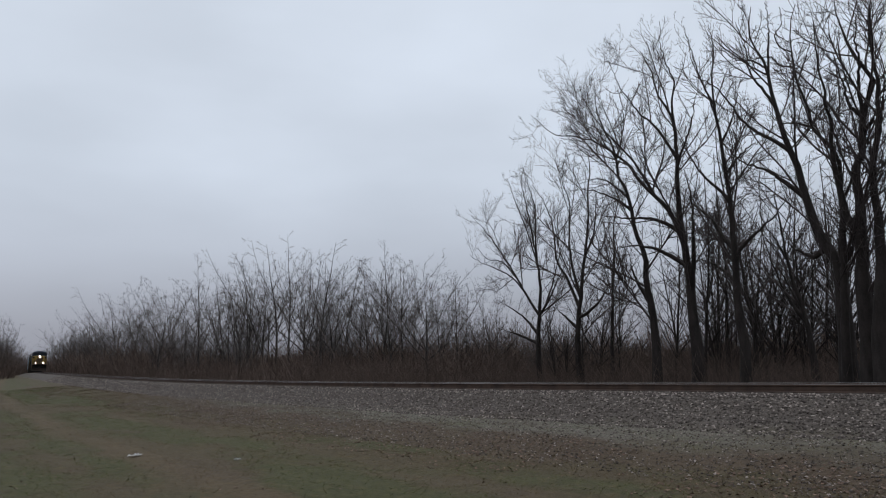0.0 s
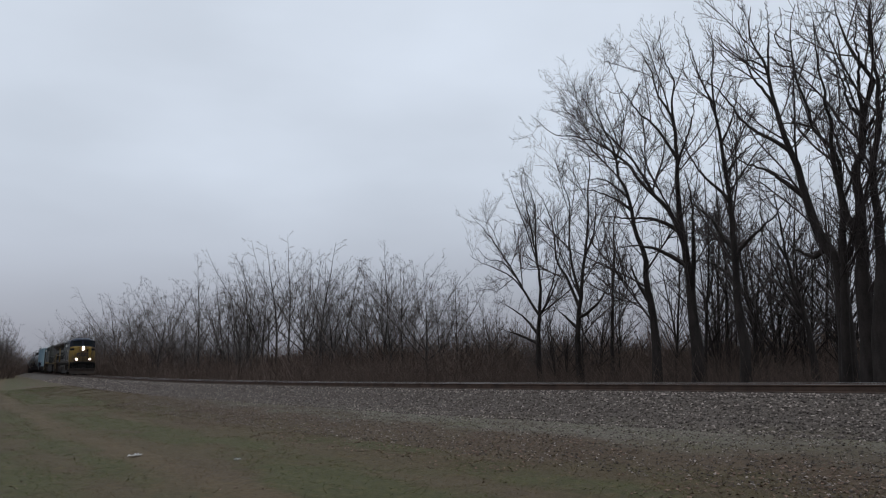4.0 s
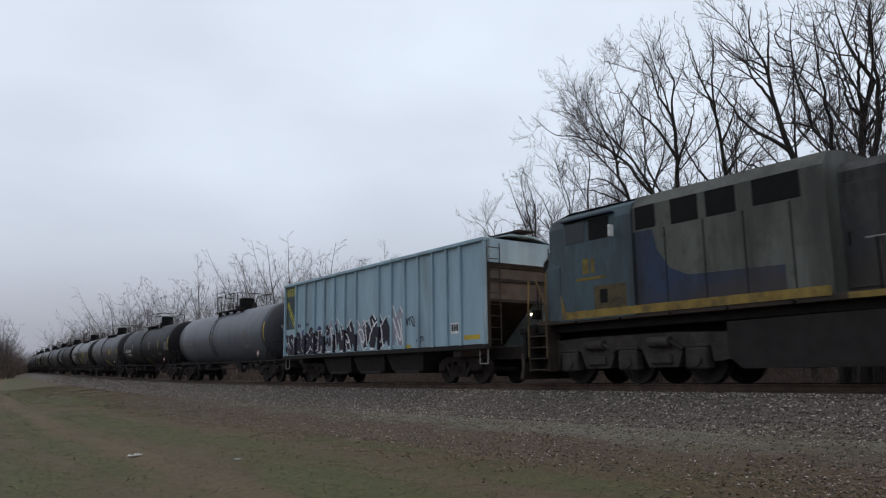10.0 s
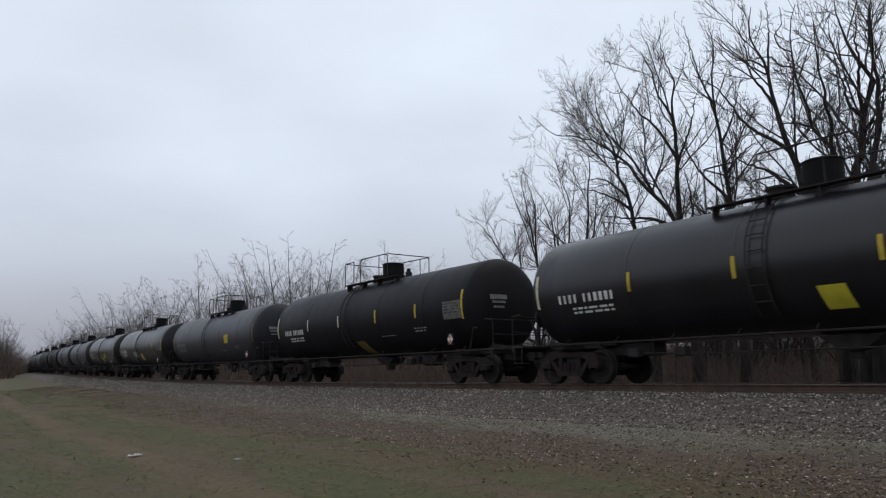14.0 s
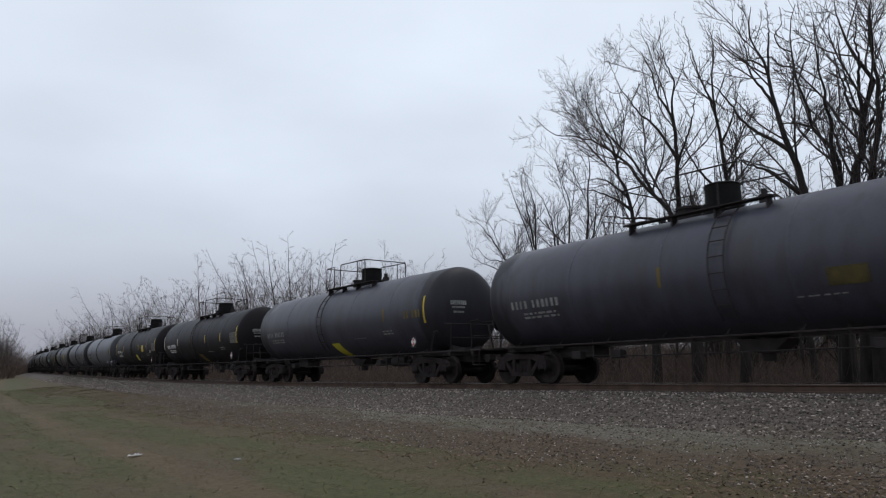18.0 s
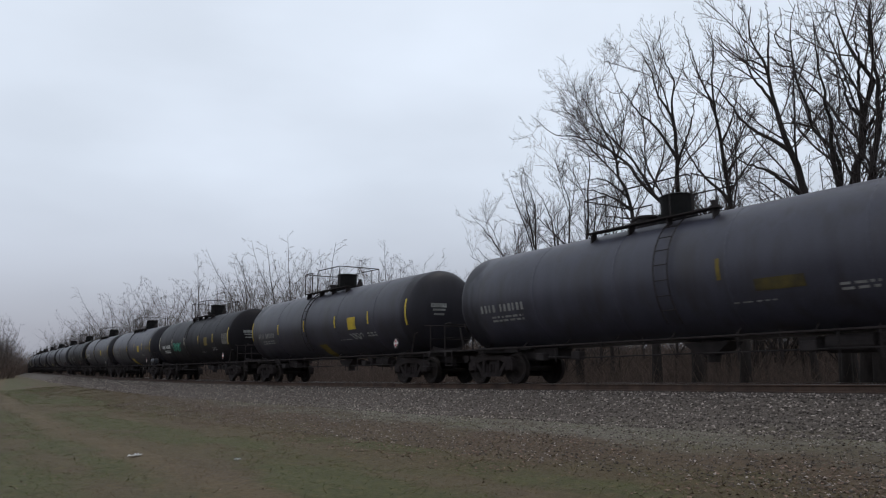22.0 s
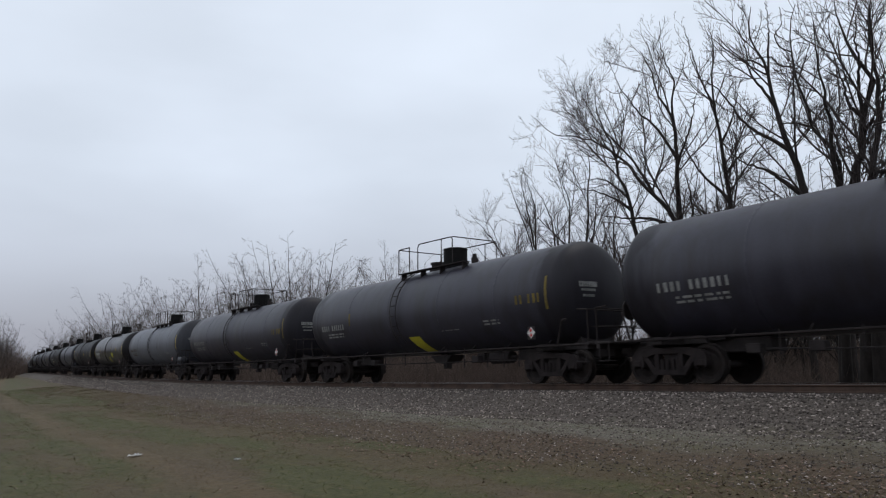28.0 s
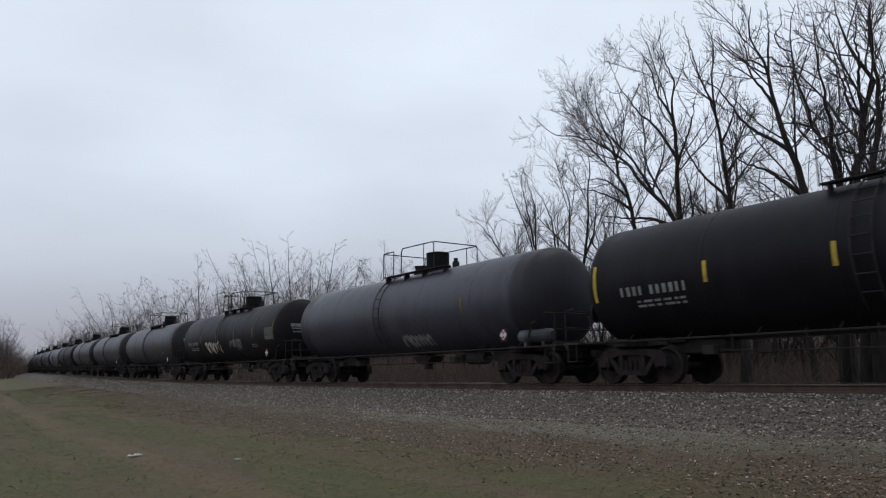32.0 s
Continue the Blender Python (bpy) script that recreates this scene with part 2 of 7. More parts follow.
M["lo_olive"] = streaked("loco_olive_grey_paint", (0.088, 0.09, 0.076), (0.115, 0.118, 0.106), (0.042, 0.04, 0.036), (0.074, 0.077, 0.07))
M["lo_teal"] = streaked("loco_faded_teal_paint", (0.058, 0.088, 0.10), (0.078, 0.108, 0.118), (0.034, 0.042, 0.047), (0.047, 0.072, 0.09))
M["lo_letter"] = streaked("loco_faded_blue_lettering", (0.034, 0.047, 0.082), (0.10, 0.11, 0.125), (0.02, 0.021, 0.026), (0.05, 0.06, 0.088), 0.6)
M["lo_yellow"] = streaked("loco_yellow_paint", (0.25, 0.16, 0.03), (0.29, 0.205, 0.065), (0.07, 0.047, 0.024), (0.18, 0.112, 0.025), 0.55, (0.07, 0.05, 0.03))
M["sill_yellow"] = material("scuffed_sill_yellow", (0.17, 0.115, 0.028), (0.26, 0.18, 0.05), 3, 40, 0.6, 0, 0.05, (0.06, 0.045, 0.03), 0.7)
M["lo_under"] = material("loco_black_underframe", (0.0135, 0.0118, 0.0116), (0.026, 0.0228, 0.0222), 3, 30, 0.8, 0, 0.15, (0.034, 0.028, 0.0245), 0.4)
M["lo_door"] = material("loco_dark_door_paint", (0.010, 0.0115, 0.016), (0.02, 0.0215, 0.027), 3, 30, 0.7, 0, 0.08, (0.028, 0.024, 0.02), 0.5)
M["lo_roof"] = material("loco_sooty_roof", (0.024, 0.020, 0.0175), (0.052, 0.041, 0.034), 2.0, 30, 0.8, 0, 0.15, (0.062, 0.040, 0.028), 0.5)
M["lo_black"] = material("loco_black_opening", (0.005, 0.005, 0.005), (0.011, 0.0105, 0.01), 4, 30, 0.8, 0, 0.1)
M["hop_blue"] = material("hopper_pale_blue_paint", (0.235, 0.335, 0.395), (0.315, 0.425, 0.485), 1.3, 30, 0.6, 0, 0.06, (0.165, 0.2, 0.215), 0.6, STREAK)
M["sign_dark"] = material("faded_dark_sign_paint", (0.03, 0.042, 0.045), (0.055, 0.075, 0.078), 3, 40, 0.6, 0, 0.03, (0.10, 0.14, 0.15), 0.5)
M["hop_rust"] = material("hopper_grimy_end_steel", (0.018, 0.0145, 0.012), (0.042, 0.033, 0.027), 2, 30, 0.85, 0, 0.12, (0.02, 0.016, 0.013), 0.7)
M["hop_end"] = material("hopper_rusty_end_paint", (0.045, 0.042, 0.04), (0.085, 0.08, 0.077), 2, 30, 0.8, 0, 0.1, (0.05, 0.036, 0.027), 0.7)
M["tag_dark"] = material("purple_black_spray_paint", (0.016, 0.0135, 0.020), (0.034, 0.029, 0.044), 3, 40, 0.55, 0, 0.03)
M["tag_white"] = material("white_spray_paint", (0.6, 0.6, 0.6), (0.78, 0.78, 0.78), 3, 40, 0.55, 0, 0.03)
M["tag_violet"] = material("violet_spray_paint", (0.04, 0.038, 0.11), (0.075, 0.07, 0.17), 3, 40, 0.55, 0, 0.03)
M["sign_yellow"] = material("faded_sign_yellow", (0.27, 0.25, 0.03), (0.40, 0.36, 0.05), 4, 40, 0.55, 0, 0.05, (0.12, 0.13, 0.08), 0.6)
M["tag_grey"] = material("grey_spray_paint", (0.2, 0.2, 0.24), (0.32, 0.31, 0.36), 3, 40, 0.55, 0, 0.03)
M["truck_loco"] = material("dusty_taupe_truck_casting", (0.0272, 0.0234, 0.0216), (0.0640, 0.0560, 0.0512), 3, 30, 0.9, 0.0, 0.3, (0.0216, 0.0176, 0.0160), 0.6)
M["tan"] = material("grimy_tan_paint", (0.06, 0.047, 0.026), (0.115, 0.088, 0.045), 3, 40, 0.65, 0, 0.08, (0.03, 0.025, 0.02), 0.8)
M["bark"] = material("grey_brown_bark", (0.015, 0.0125, 0.0115), (0.038, 0.0315, 0.0288), 5, 25, 0.95, 0, 0.9, (0.055, 0.048, 0.043), 0.35, (1, 1, 0.3))
M["twig"] = material("bare_twig_bark", (0.034, 0.0285, 0.0275), (0.075, 0.062, 0.059), 2, 10, 0.95, 0, 0.0)
# haze is put into these two colours: paler than the near twigs and bark
M["twig_hazed"] = material("hazed_far_twig_bark", (0.085, 0.075, 0.072), (0.155, 0.137, 0.13), 0.5, 6, 0.95, 0, 0.0)
M["bark_hazed"] = material("hazed_far_bark", (0.034, 0.029, 0.0275), (0.075, 0.066, 0.061), 0.5, 6, 0.95, 0, 0.0)
M["brush"] = island_varied("thicket_stems", (0.05, 0.036, 0.030), (0.19, 0.14, 0.115), 0.95, 0.4)
M["stone"] = island_varied("crushed_limestone", (0.0503, 0.0407, 0.0353), (0.3638, 0.3082, 0.2739), 0.9, 0.18)
M["blade"] = island_varied("winter_grass_blades", (0.0595, 0.0423, 0.0168), (0.0992, 0.0706, 0.0292), 0.9, 0.45)
M["blade_green"] = island_varied("green_grass_blades", (0.0426, 0.0511, 0.0086), (0.0715, 0.0833, 0.0159), 0.9, 0.45)
M["leaf"] = island_varied("fallen_leaves", (0.08, 0.052, 0.039), (0.24, 0.16, 0.12), 0.9, 0.4)
M["lamp"] = lamp_material("lit_headlight", (1.0, 0.74, 0.58), 45.0)
M["glass"] = bpy.data.materials.new("dark_cab_glass")
M["glass"].use_nodes = True
_g = M["glass"].node_tree.nodes["Principled BSDF"]
_g.inputs["Base Color"].default_value = (0.02, 0.025, 0.03, 1)
_g.inputs["Roughness"].default_value = 0.06
_g.inputs["IOR"].default_value = 1.45
_g.inputs["Specular IOR Level"].default_value = 0.3


# ---- mesh helpers ----
def mesh_of(name, bm, mat, smooth=False):
    me = bpy.data.meshes.new(name)
    bm.to_mesh(me)
    bm.free()
    me.materials.append(mat)
    if smooth:
        for p in me.polygons:
            p.use_smooth = True
    return me


def part(name, shape, material_, parent, label="", at=None, smooth=False):
    """Links a bmesh (or a shared mesh) as one mesh object under a thing or a part."""
    me = shape if isinstance(shape, bpy.types.Mesh) else mesh_of(name, shape, material_, smooth)
    ob = new(name, me)
    ob.parent = parent
    if at is not None:
        ob.matrix_basis = at
    if label:
        tagged(ob, label)
    return ob


def box(bm, x0, x1, y0, y1, z0, z1, bev=0.0):
    vs = bmesh.ops.create_cube(bm, size=1.0, matrix=Matrix.LocRotScale(((x0 + x1) / 2, (y0 + y1) / 2, (z0 + z1) / 2), None, (abs(x1 - x0), abs(y1 - y0), abs(z1 - z0))))["verts"]
    if bev:
        es = list({e for v in vs for e in v.link_edges})
        bmesh.ops.bevel(bm, geom=es, offset=bev, segments=1, affect="EDGES")
    return vs


def rod(bm, p, q, r, seg=8, r2=None):
    p, q = Vector(p), Vector(q)
    d = q - p
    m = Matrix.Translation((p + q) / 2) @ d.to_track_quat("Z", "Y").to_matrix().to_4x4()
    bmesh.ops.create_cone(bm, cap_ends=True, segments=seg, radius1=r, radius2=r if r2 is None else r2, depth=d.length, matrix=m)


def path_rod(bm, pts, r, seg=6):
    for p, q in zip(pts, pts[1:]):
        rod(bm, p, q, r, seg)


def prism(bm, outline, y0, y1):
    """Extrudes an outline in x, z from y0 to y1."""
    a = [bm.verts.new((x, y0, z)) for x, z in outline]
    b = [bm.verts.new((x, y1, z)) for x, z in outline]
    n = len(a)
    bm.faces.new(a)
    bm.faces.new(b[::-1])
    for i in range(n):
        bm.faces.new((a[i], b[i], b[(i + 1) % n], a[(i + 1) % n]))
    bmesh.ops.recalc_face_normals(bm, faces=bm.faces)


def loft(bm, rings, closed=True):
    vr = [[bm.verts.new(p) for p in r] for r in rings]
    n = len(vr[0])
    for a, b in zip(vr, vr[1:]):
        for i in range(n if closed else n - 1):
            bm.faces.new((a[i], a[(i + 1) % n], b[(i + 1) % n], b[i]))
    bm.faces.new(vr[0])
    bm.faces.new(vr[-1][::-1])
    bmesh.ops.recalc_face_normals(bm, faces=bm.faces)


def ring_x(x, r, zc, seg=36):
    return [(x, r * math.cos(2 * math.pi * i / seg), zc + r * math.sin(2 * math.pi * i / seg)) for i in range(seg)]


def tubes_mesh(name, branches, mat, sides=3):
    """One mesh out of many tapered tubes: branches of (points, radii, sides)."""
    verts, faces, base = [], [], 0
    for pts, rad, *sd in branches:
        k = sd[0] if sd else sides
        pts = np.asarray(pts, float)
        n = len(pts)
        d = np.gradient(pts, axis=0)
        d /= np.linalg.norm(d, axis=1)[:, None] + 1e-9
        ref = np.where(np.abs(d[:, 2:3]) > 0.9, np.array([[1.0, 0, 0]]), np.array([[0, 0, 1.0]]))
        u = np.cross(d, ref)
        u /= np.linalg.norm(u, axis=1)[:, None] + 1e-9
        w = np.cross(d, u)
        a = np.arange(k) * 2 * np.pi / k
        ring = pts[:, None, :] + np.asarray(rad)[:, None, None] * (np.cos(a)[None, :, None] * u[:, None, :] + np.sin(a)[None, :, None] * w[:, None, :])
        verts.append(ring.reshape(-1, 3))
        i = np.arange(n - 1)[:, None] * k + base
        j = np.arange(k)[None, :]
        j2 = (j + 1) % k
        faces.append(np.stack([i + j, i + j2, i + k + j2, i + k + j], -1).reshape(-1, 4))
        base += n * k
    v, f = np.concatenate(verts), np.concatenate(faces)
    return quads_mesh(name, v, f, mat)


def quads_mesh(name, v, f, mat):
    me = bpy.data.meshes.new(name)
    k = f.shape[1]
    me.vertices.add(len(v))
    me.vertices.foreach_set("co", v.astype(np.float32).ravel())
    me.loops.add(f.size)
    me.loops.foreach_set("vertex_index", f.astype(np.int32).ravel())
    me.polygons.add(len(f))
    me.polygons.foreach_set("loop_start", (np.arange(len(f)) * k).astype(np.int32))
    me.update(calc_edges=True)
    me.materials.append(mat)
    return me

# ---- ground: one sheet, shaped across the track ----
PROFILE = [(-4000, 0.0), (-60, 0.0), (-16, 0.0), (-9.5, 0.03), (-7.5, 0.14), (-6.0, 0.28), (-4.1, 0.42), (-3.3, 0.66), (-2.5, 0.93), (-1.9, 0.965), (1.9, 0.965), (2.5, 0.93), (4.3, 0.35), (7, 0.2), (4000, 0.2)]
PX, PZ = [p[0] for p in PROFILE], [p[1] for p in PROFILE]


def ground_z(s, lat):
    z = float(np.interp(lat, PX, PZ)) + track_rise(s)
    if -16 < lat < -4.2:
        z += 0.035 * noise.noise((s * 0.35, lat * 0.5, 0)) + 0.02 * noise.noise((s * 1.3, lat * 1.7, 3))
    return z


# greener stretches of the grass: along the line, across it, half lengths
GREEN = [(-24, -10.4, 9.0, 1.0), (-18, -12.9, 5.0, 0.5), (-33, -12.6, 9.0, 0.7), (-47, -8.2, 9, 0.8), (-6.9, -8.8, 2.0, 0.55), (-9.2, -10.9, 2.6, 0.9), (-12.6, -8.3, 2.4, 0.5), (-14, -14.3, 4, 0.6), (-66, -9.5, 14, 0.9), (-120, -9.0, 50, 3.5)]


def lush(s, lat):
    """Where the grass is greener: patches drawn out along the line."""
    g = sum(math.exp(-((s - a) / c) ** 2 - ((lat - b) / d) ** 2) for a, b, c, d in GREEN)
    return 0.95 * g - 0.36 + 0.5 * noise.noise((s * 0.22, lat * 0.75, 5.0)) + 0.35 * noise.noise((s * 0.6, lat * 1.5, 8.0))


def verge(s, lat):
    """How far out from the track, where the grass comes closer to it up the line."""
    return lat - min(3.4, 0.085 * max(-s - 20, 0.0))


def worn(s, lat):
    """Wheel ruts of an old access track through the grass."""
    w = lat + 0.4 * noise.noise((s * 0.06, 0, 2.0)) + 0.3 * noise.noise((s * 0.4, lat, 4.0)) - 0.035 * max(-s - 18, 0)
    return max(math.exp(-((w + 12.2) / 0.55) ** 2), 0.8 * math.exp(-((w + 9.55) / 0.16) ** 2) * math.exp(-((s + 28) / 7) ** 2)) * (0.75 + 0.6 * noise.noise((s * 0.3, lat * 0.8, 6.0)))


s_line = np.unique(np.concatenate([np.linspace(-4000, -400, 14), np.linspace(-400, -120, 40), np.linspace(-120, -45, 60), np.linspace(-45, 3, 200), np.linspace(3, 60, 20), np.linspace(60, 2500, 8)]))
l_line = np.unique(np.concatenate([np.linspace(-3000, -60, 8), np.linspace(-60, -18, 16), np.linspace(-18, -2.2, 90), np.linspace(-2.2, 6, 14), np.linspace(6, 60, 14), np.linspace(60, 3000, 8)]))
gv = np.array([(s, track_y(s) + l, ground_z(s, l)) for s in s_line for l in l_line])
nl = len(l_line)
ii, jj = np.meshgrid(np.arange(len(s_line) - 1), np.arange(nl - 1), indexing="ij")
q0 = (ii * nl + jj).ravel()
gf = np.stack([q0, q0 + nl, q0 + nl + 1, q0 + 1], -1)


def ground_material():
    m = bpy.data.materials.new("grass_verge_and_ballast")
    m.use_nodes = True
    n, l = m.node_tree.nodes, m.node_tree.links
    bs = n["Principled BSDF"]
    bs.inputs["Roughness"].default_value = 0.95
    at = n.new("ShaderNodeAttribute")
    at.attribute_name = "across"
    co = n.new("ShaderNodeTexCoord")

    def tex(scale, detail=5.0, stretch=None, rough=0.55):
        t = n.new("ShaderNodeTexNoise")
        t.inputs["Scale"].default_value, t.inputs["Detail"].default_value, t.inputs["Roughness"].default_value = scale, detail, rough
        src = co.outputs["Object"]
        if stretch:
            mp = n.new("ShaderNodeMapping")
            mp.inputs["Scale"].default_value = stretch
            l.new(src, mp.inputs[0])
            src = mp.outputs[0]
        l.new(src, t.inputs["Vector"])
        return t.outputs[0]

    def rng(v, a, b, c=0.0, d=1.0):
        r = n.new("ShaderNodeMapRange")
        for k, x in zip(("From Min", "From Max", "To Min", "To Max"), (a, b, c, d)):
            r.inputs[k].default_value = x
        l.new(v, r.inputs[0])
        return r.outputs[0]

    def mixc(f, a, b):
        x = n.new("ShaderNodeMix")
        x.data_type = "RGBA"
        if isinstance(f, float):
            x.inputs[0].default_value = f
        else:
            l.new(f, x.inputs[0])
        for sock, v in ((x.inputs[6], a), (x.inputs[7], b)):
            if isinstance(v, tuple):
                sock.default_value = (*v, 1)
            else:
                l.new(v, sock)
        return x.outputs[2]

    def math_(op, a, b):
        x = n.new("ShaderNodeMath")
        x.operation = op
        for sock, v in ((x.inputs[0], a), (x.inputs[1], b)):
            if isinstance(v, float):
                sock.default_value = v
            else:
                l.new(v, sock)
        return x.outputs[0]

    coarse, mid, fine = tex(0.34, 6.0, (0.45, 1.0, 1.0)), tex(1.3, 6.0), tex(11.0, 8.0, None, 0.7)
    speck = tex(34.0, 5.0, None, 0.7)
    along = tex(0.8, 6.0, (0.25, 1.0, 1.0))
    dead = mixc(rng(fine, 0.37, 0.63), (0.0508, 0.0362, 0.0141), (0.0780, 0.0560, 0.0222))
    green = mixc(rng(fine, 0.37, 0.63), (0.0363, 0.0362, 0.0074), (0.0608, 0.0585, 0.0134))
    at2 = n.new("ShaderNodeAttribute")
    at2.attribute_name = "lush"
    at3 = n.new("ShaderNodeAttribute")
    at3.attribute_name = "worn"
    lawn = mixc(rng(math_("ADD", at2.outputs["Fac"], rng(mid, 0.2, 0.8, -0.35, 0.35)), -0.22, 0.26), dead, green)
    litter = mixc(rng(fine, 0.37, 0.63), (0.0462, 0.0289, 0.0152), (0.0862, 0.0564, 0.0299))
    lawn = mixc(rng(tex(0.42, 7.0, (0.45, 1.0, 1.0), 0.65), 0.53, 0.64, 0.0, 0.8), lawn, litter)
    # tufts, a hand's width or two across
    tuft = tex(4.5, 6.0, None, 0.72)
    lawn = mixc(rng(tuft, 0.52, 0.64, 0.0, 0.4), lawn, mixc(rng(fine, 0.37, 0.63), (0.0303, 0.0223, 0.0068), (0.0576, 0.0412, 0.0142)))
    lawn = mixc(rng(tuft, 0.48, 0.36, 0.0, 0.4), lawn, mixc(rng(fine, 0.37, 0.63), (0.0838, 0.0637, 0.0198), (0.1318, 0.0991, 0.0347)))
    # wheel ruts of the access track, worn into the grass
    lat = at.outputs["Fac"]
    lawn = mixc(rng(math_("ADD", at3.outputs["Fac"], rng(tuft, 0.38, 0.62, 0.35, -0.35)), 0.2, 0.8, 0.0, 0.7), lawn, mixc(rng(fine, 0.37, 0.63), (0.0622, 0.0391, 0.0163), (0.1118, 0.0738, 0.0315)))
    lawn = mixc(rng(speck, 0.6, 0.75, 0.0, 0.12), lawn, (0.0280, 0.0195, 0.0095))
    grit = mixc(rng(speck, 0.36, 0.66), (0.0665, 0.0570, 0.0426), (0.1615, 0.1435, 0.1099))
    grit = mixc(rng(along, 0.45, 0.62, 0.0, 0.75), grit, mixc(rng(fine, 0.37, 0.63), (0.0502, 0.0425, 0.0205), (0.1003, 0.0834, 0.0422)))
    patches = tex(1.1, 7.0, (0.3, 1.2, 1.0), 0.7)
    grit = mixc(rng(patches, 0.5, 0.58, 0.0, 0.8), grit, mixc(rng(fine, 0.37, 0.63), (0.0334, 0.0239, 0.0141), (0.0794, 0.0587, 0.0320)))
    grit = mixc(rng(patches, 0.47, 0.4, 0.0, 0.6), grit, mixc(rng(fine, 0.37, 0.63), (0.0460, 0.0448, 0.0179), (0.0920, 0.0866, 0.0384)))
    rock = mixc(rng(tex(26.0, 4.0, None, 0.7), 0.36, 0.66), (0.0405, 0.0319, 0.0257), (0.1232, 0.1008, 0.0827))
    at4 = n.new("ShaderNodeAttribute")
    at4.attribute_name = "verge"
    edge1 = math_("ADD", at4.outputs["Fac"], rng(tex(0.6, 8.0, (0.5, 1.0, 1.0), 0.65), 0.2, 0.8, -1.9, 1.9))
    c = mixc(rng(edge1, -8.2, -7.1), lawn, litter)
    c = mixc(rng(edge1, -6.3, -5.2), c, grit)
    edge2 = math_("ADD", lat, rng(tex(1.4, 6.0), 0.2, 0.8, -0.5, 0.5))
    c = mixc(rng(edge2, -4.5, -3.8), c, rock)
    c = mixc(rng(edge2, 4.2, 5.2), c, litter)
    l.new(c, bs.inputs["Base Color"])
    bp = n.new("ShaderNodeBump")
    bp.inputs["Strength"].default_value, bp.inputs["Distance"].default_value = 0.45, 0.03
    l.new(math_("ADD", fine, speck), bp.inputs["Height"])
    l.new(bp.outputs[0], bs.inputs["Normal"])
    return m


g_me = quads_mesh("ground", gv, gf, ground_material())
g_at = g_me.attributes.new("across", "FLOAT", "POINT")
g_at.data.foreach_set("value", np.tile(l_line, len(s_line)).astype(np.float32))
g_v = g_me.attributes.new("verge", "FLOAT", "POINT")
g_v.data.foreach_set("value", np.array([verge(s, l) for s in s_line for l in l_line], np.float32))
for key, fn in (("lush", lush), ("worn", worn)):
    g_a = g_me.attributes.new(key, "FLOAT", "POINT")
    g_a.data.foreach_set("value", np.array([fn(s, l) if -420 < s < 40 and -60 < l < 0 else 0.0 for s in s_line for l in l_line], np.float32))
ground = tagged(new("ground", g_me), "rough winter grass with grey gravel verge and ballast bank", "ground", kind="structure")

# ---- track ----
track = tagged(new("railway_track"), "single railway track on grey stone ballast", "railway track", kind="structure")
RAIL_SECTION = [(-0.07, 0.0), (0.07, 0.0), (0.07, 0.012), (0.012, 0.035), (0.010, 0.125), (0.036, 0.14), (0.036, 0.168), (0.026, 0.175), (-0.026, 0.175), (-0.036, 0.168), (-0.036, 0.14), (-0.010, 0.125), (-0.012, 0.035), (-0.07, 0.012)]
rail_s = np.unique(np.concatenate([np.linspace(-1300, -260, 27), np.linspace(-260, -60, 81), np.linspace(-60, 40, 60)]))
for side in (-0.7525, 0.7525):
    rb = bmesh.new()
    loft(rb, [[(s, track_y(s) + side + dy, RAIL_Z - 0.175 + track_rise(s) + dz) for dy, dz in RAIL_SECTION] for s in rail_s])
    rail = part("rail", rb, M["rail_side"], track, "rusty steel rail with a polished head")
    hb = bmesh.new()
    loft(hb, [[(s, track_y(s) + side + dy, RAIL_Z + track_rise(s) + dz) for dy, dz in ((-0.03, -0.003), (0.03, -0.003), (0.026, 0.002), (-0.026, 0.002))] for s in rail_s])
    part("rail_head", hb, M["rail_top"], rail, "polished running surface")
tie_b = bmesh.new()
box(tie_b, -0.115, 0.115, -1.3, 1.3, -0.18, 0.0, 0.012)
tie_me = mesh_of("tie", tie_b, M["tie"])
for i in range(240):
    s = 2.0 - 0.5 * i
    part("tie", tie_me, None, track, at=pose(s + random.uniform(-0.02, 0.02), track_y(s) + random.uniform(-0.04, 0.04), RAIL_Z - 0.172 + track_rise(s), 0, 0, random.uniform(-1, 1)))


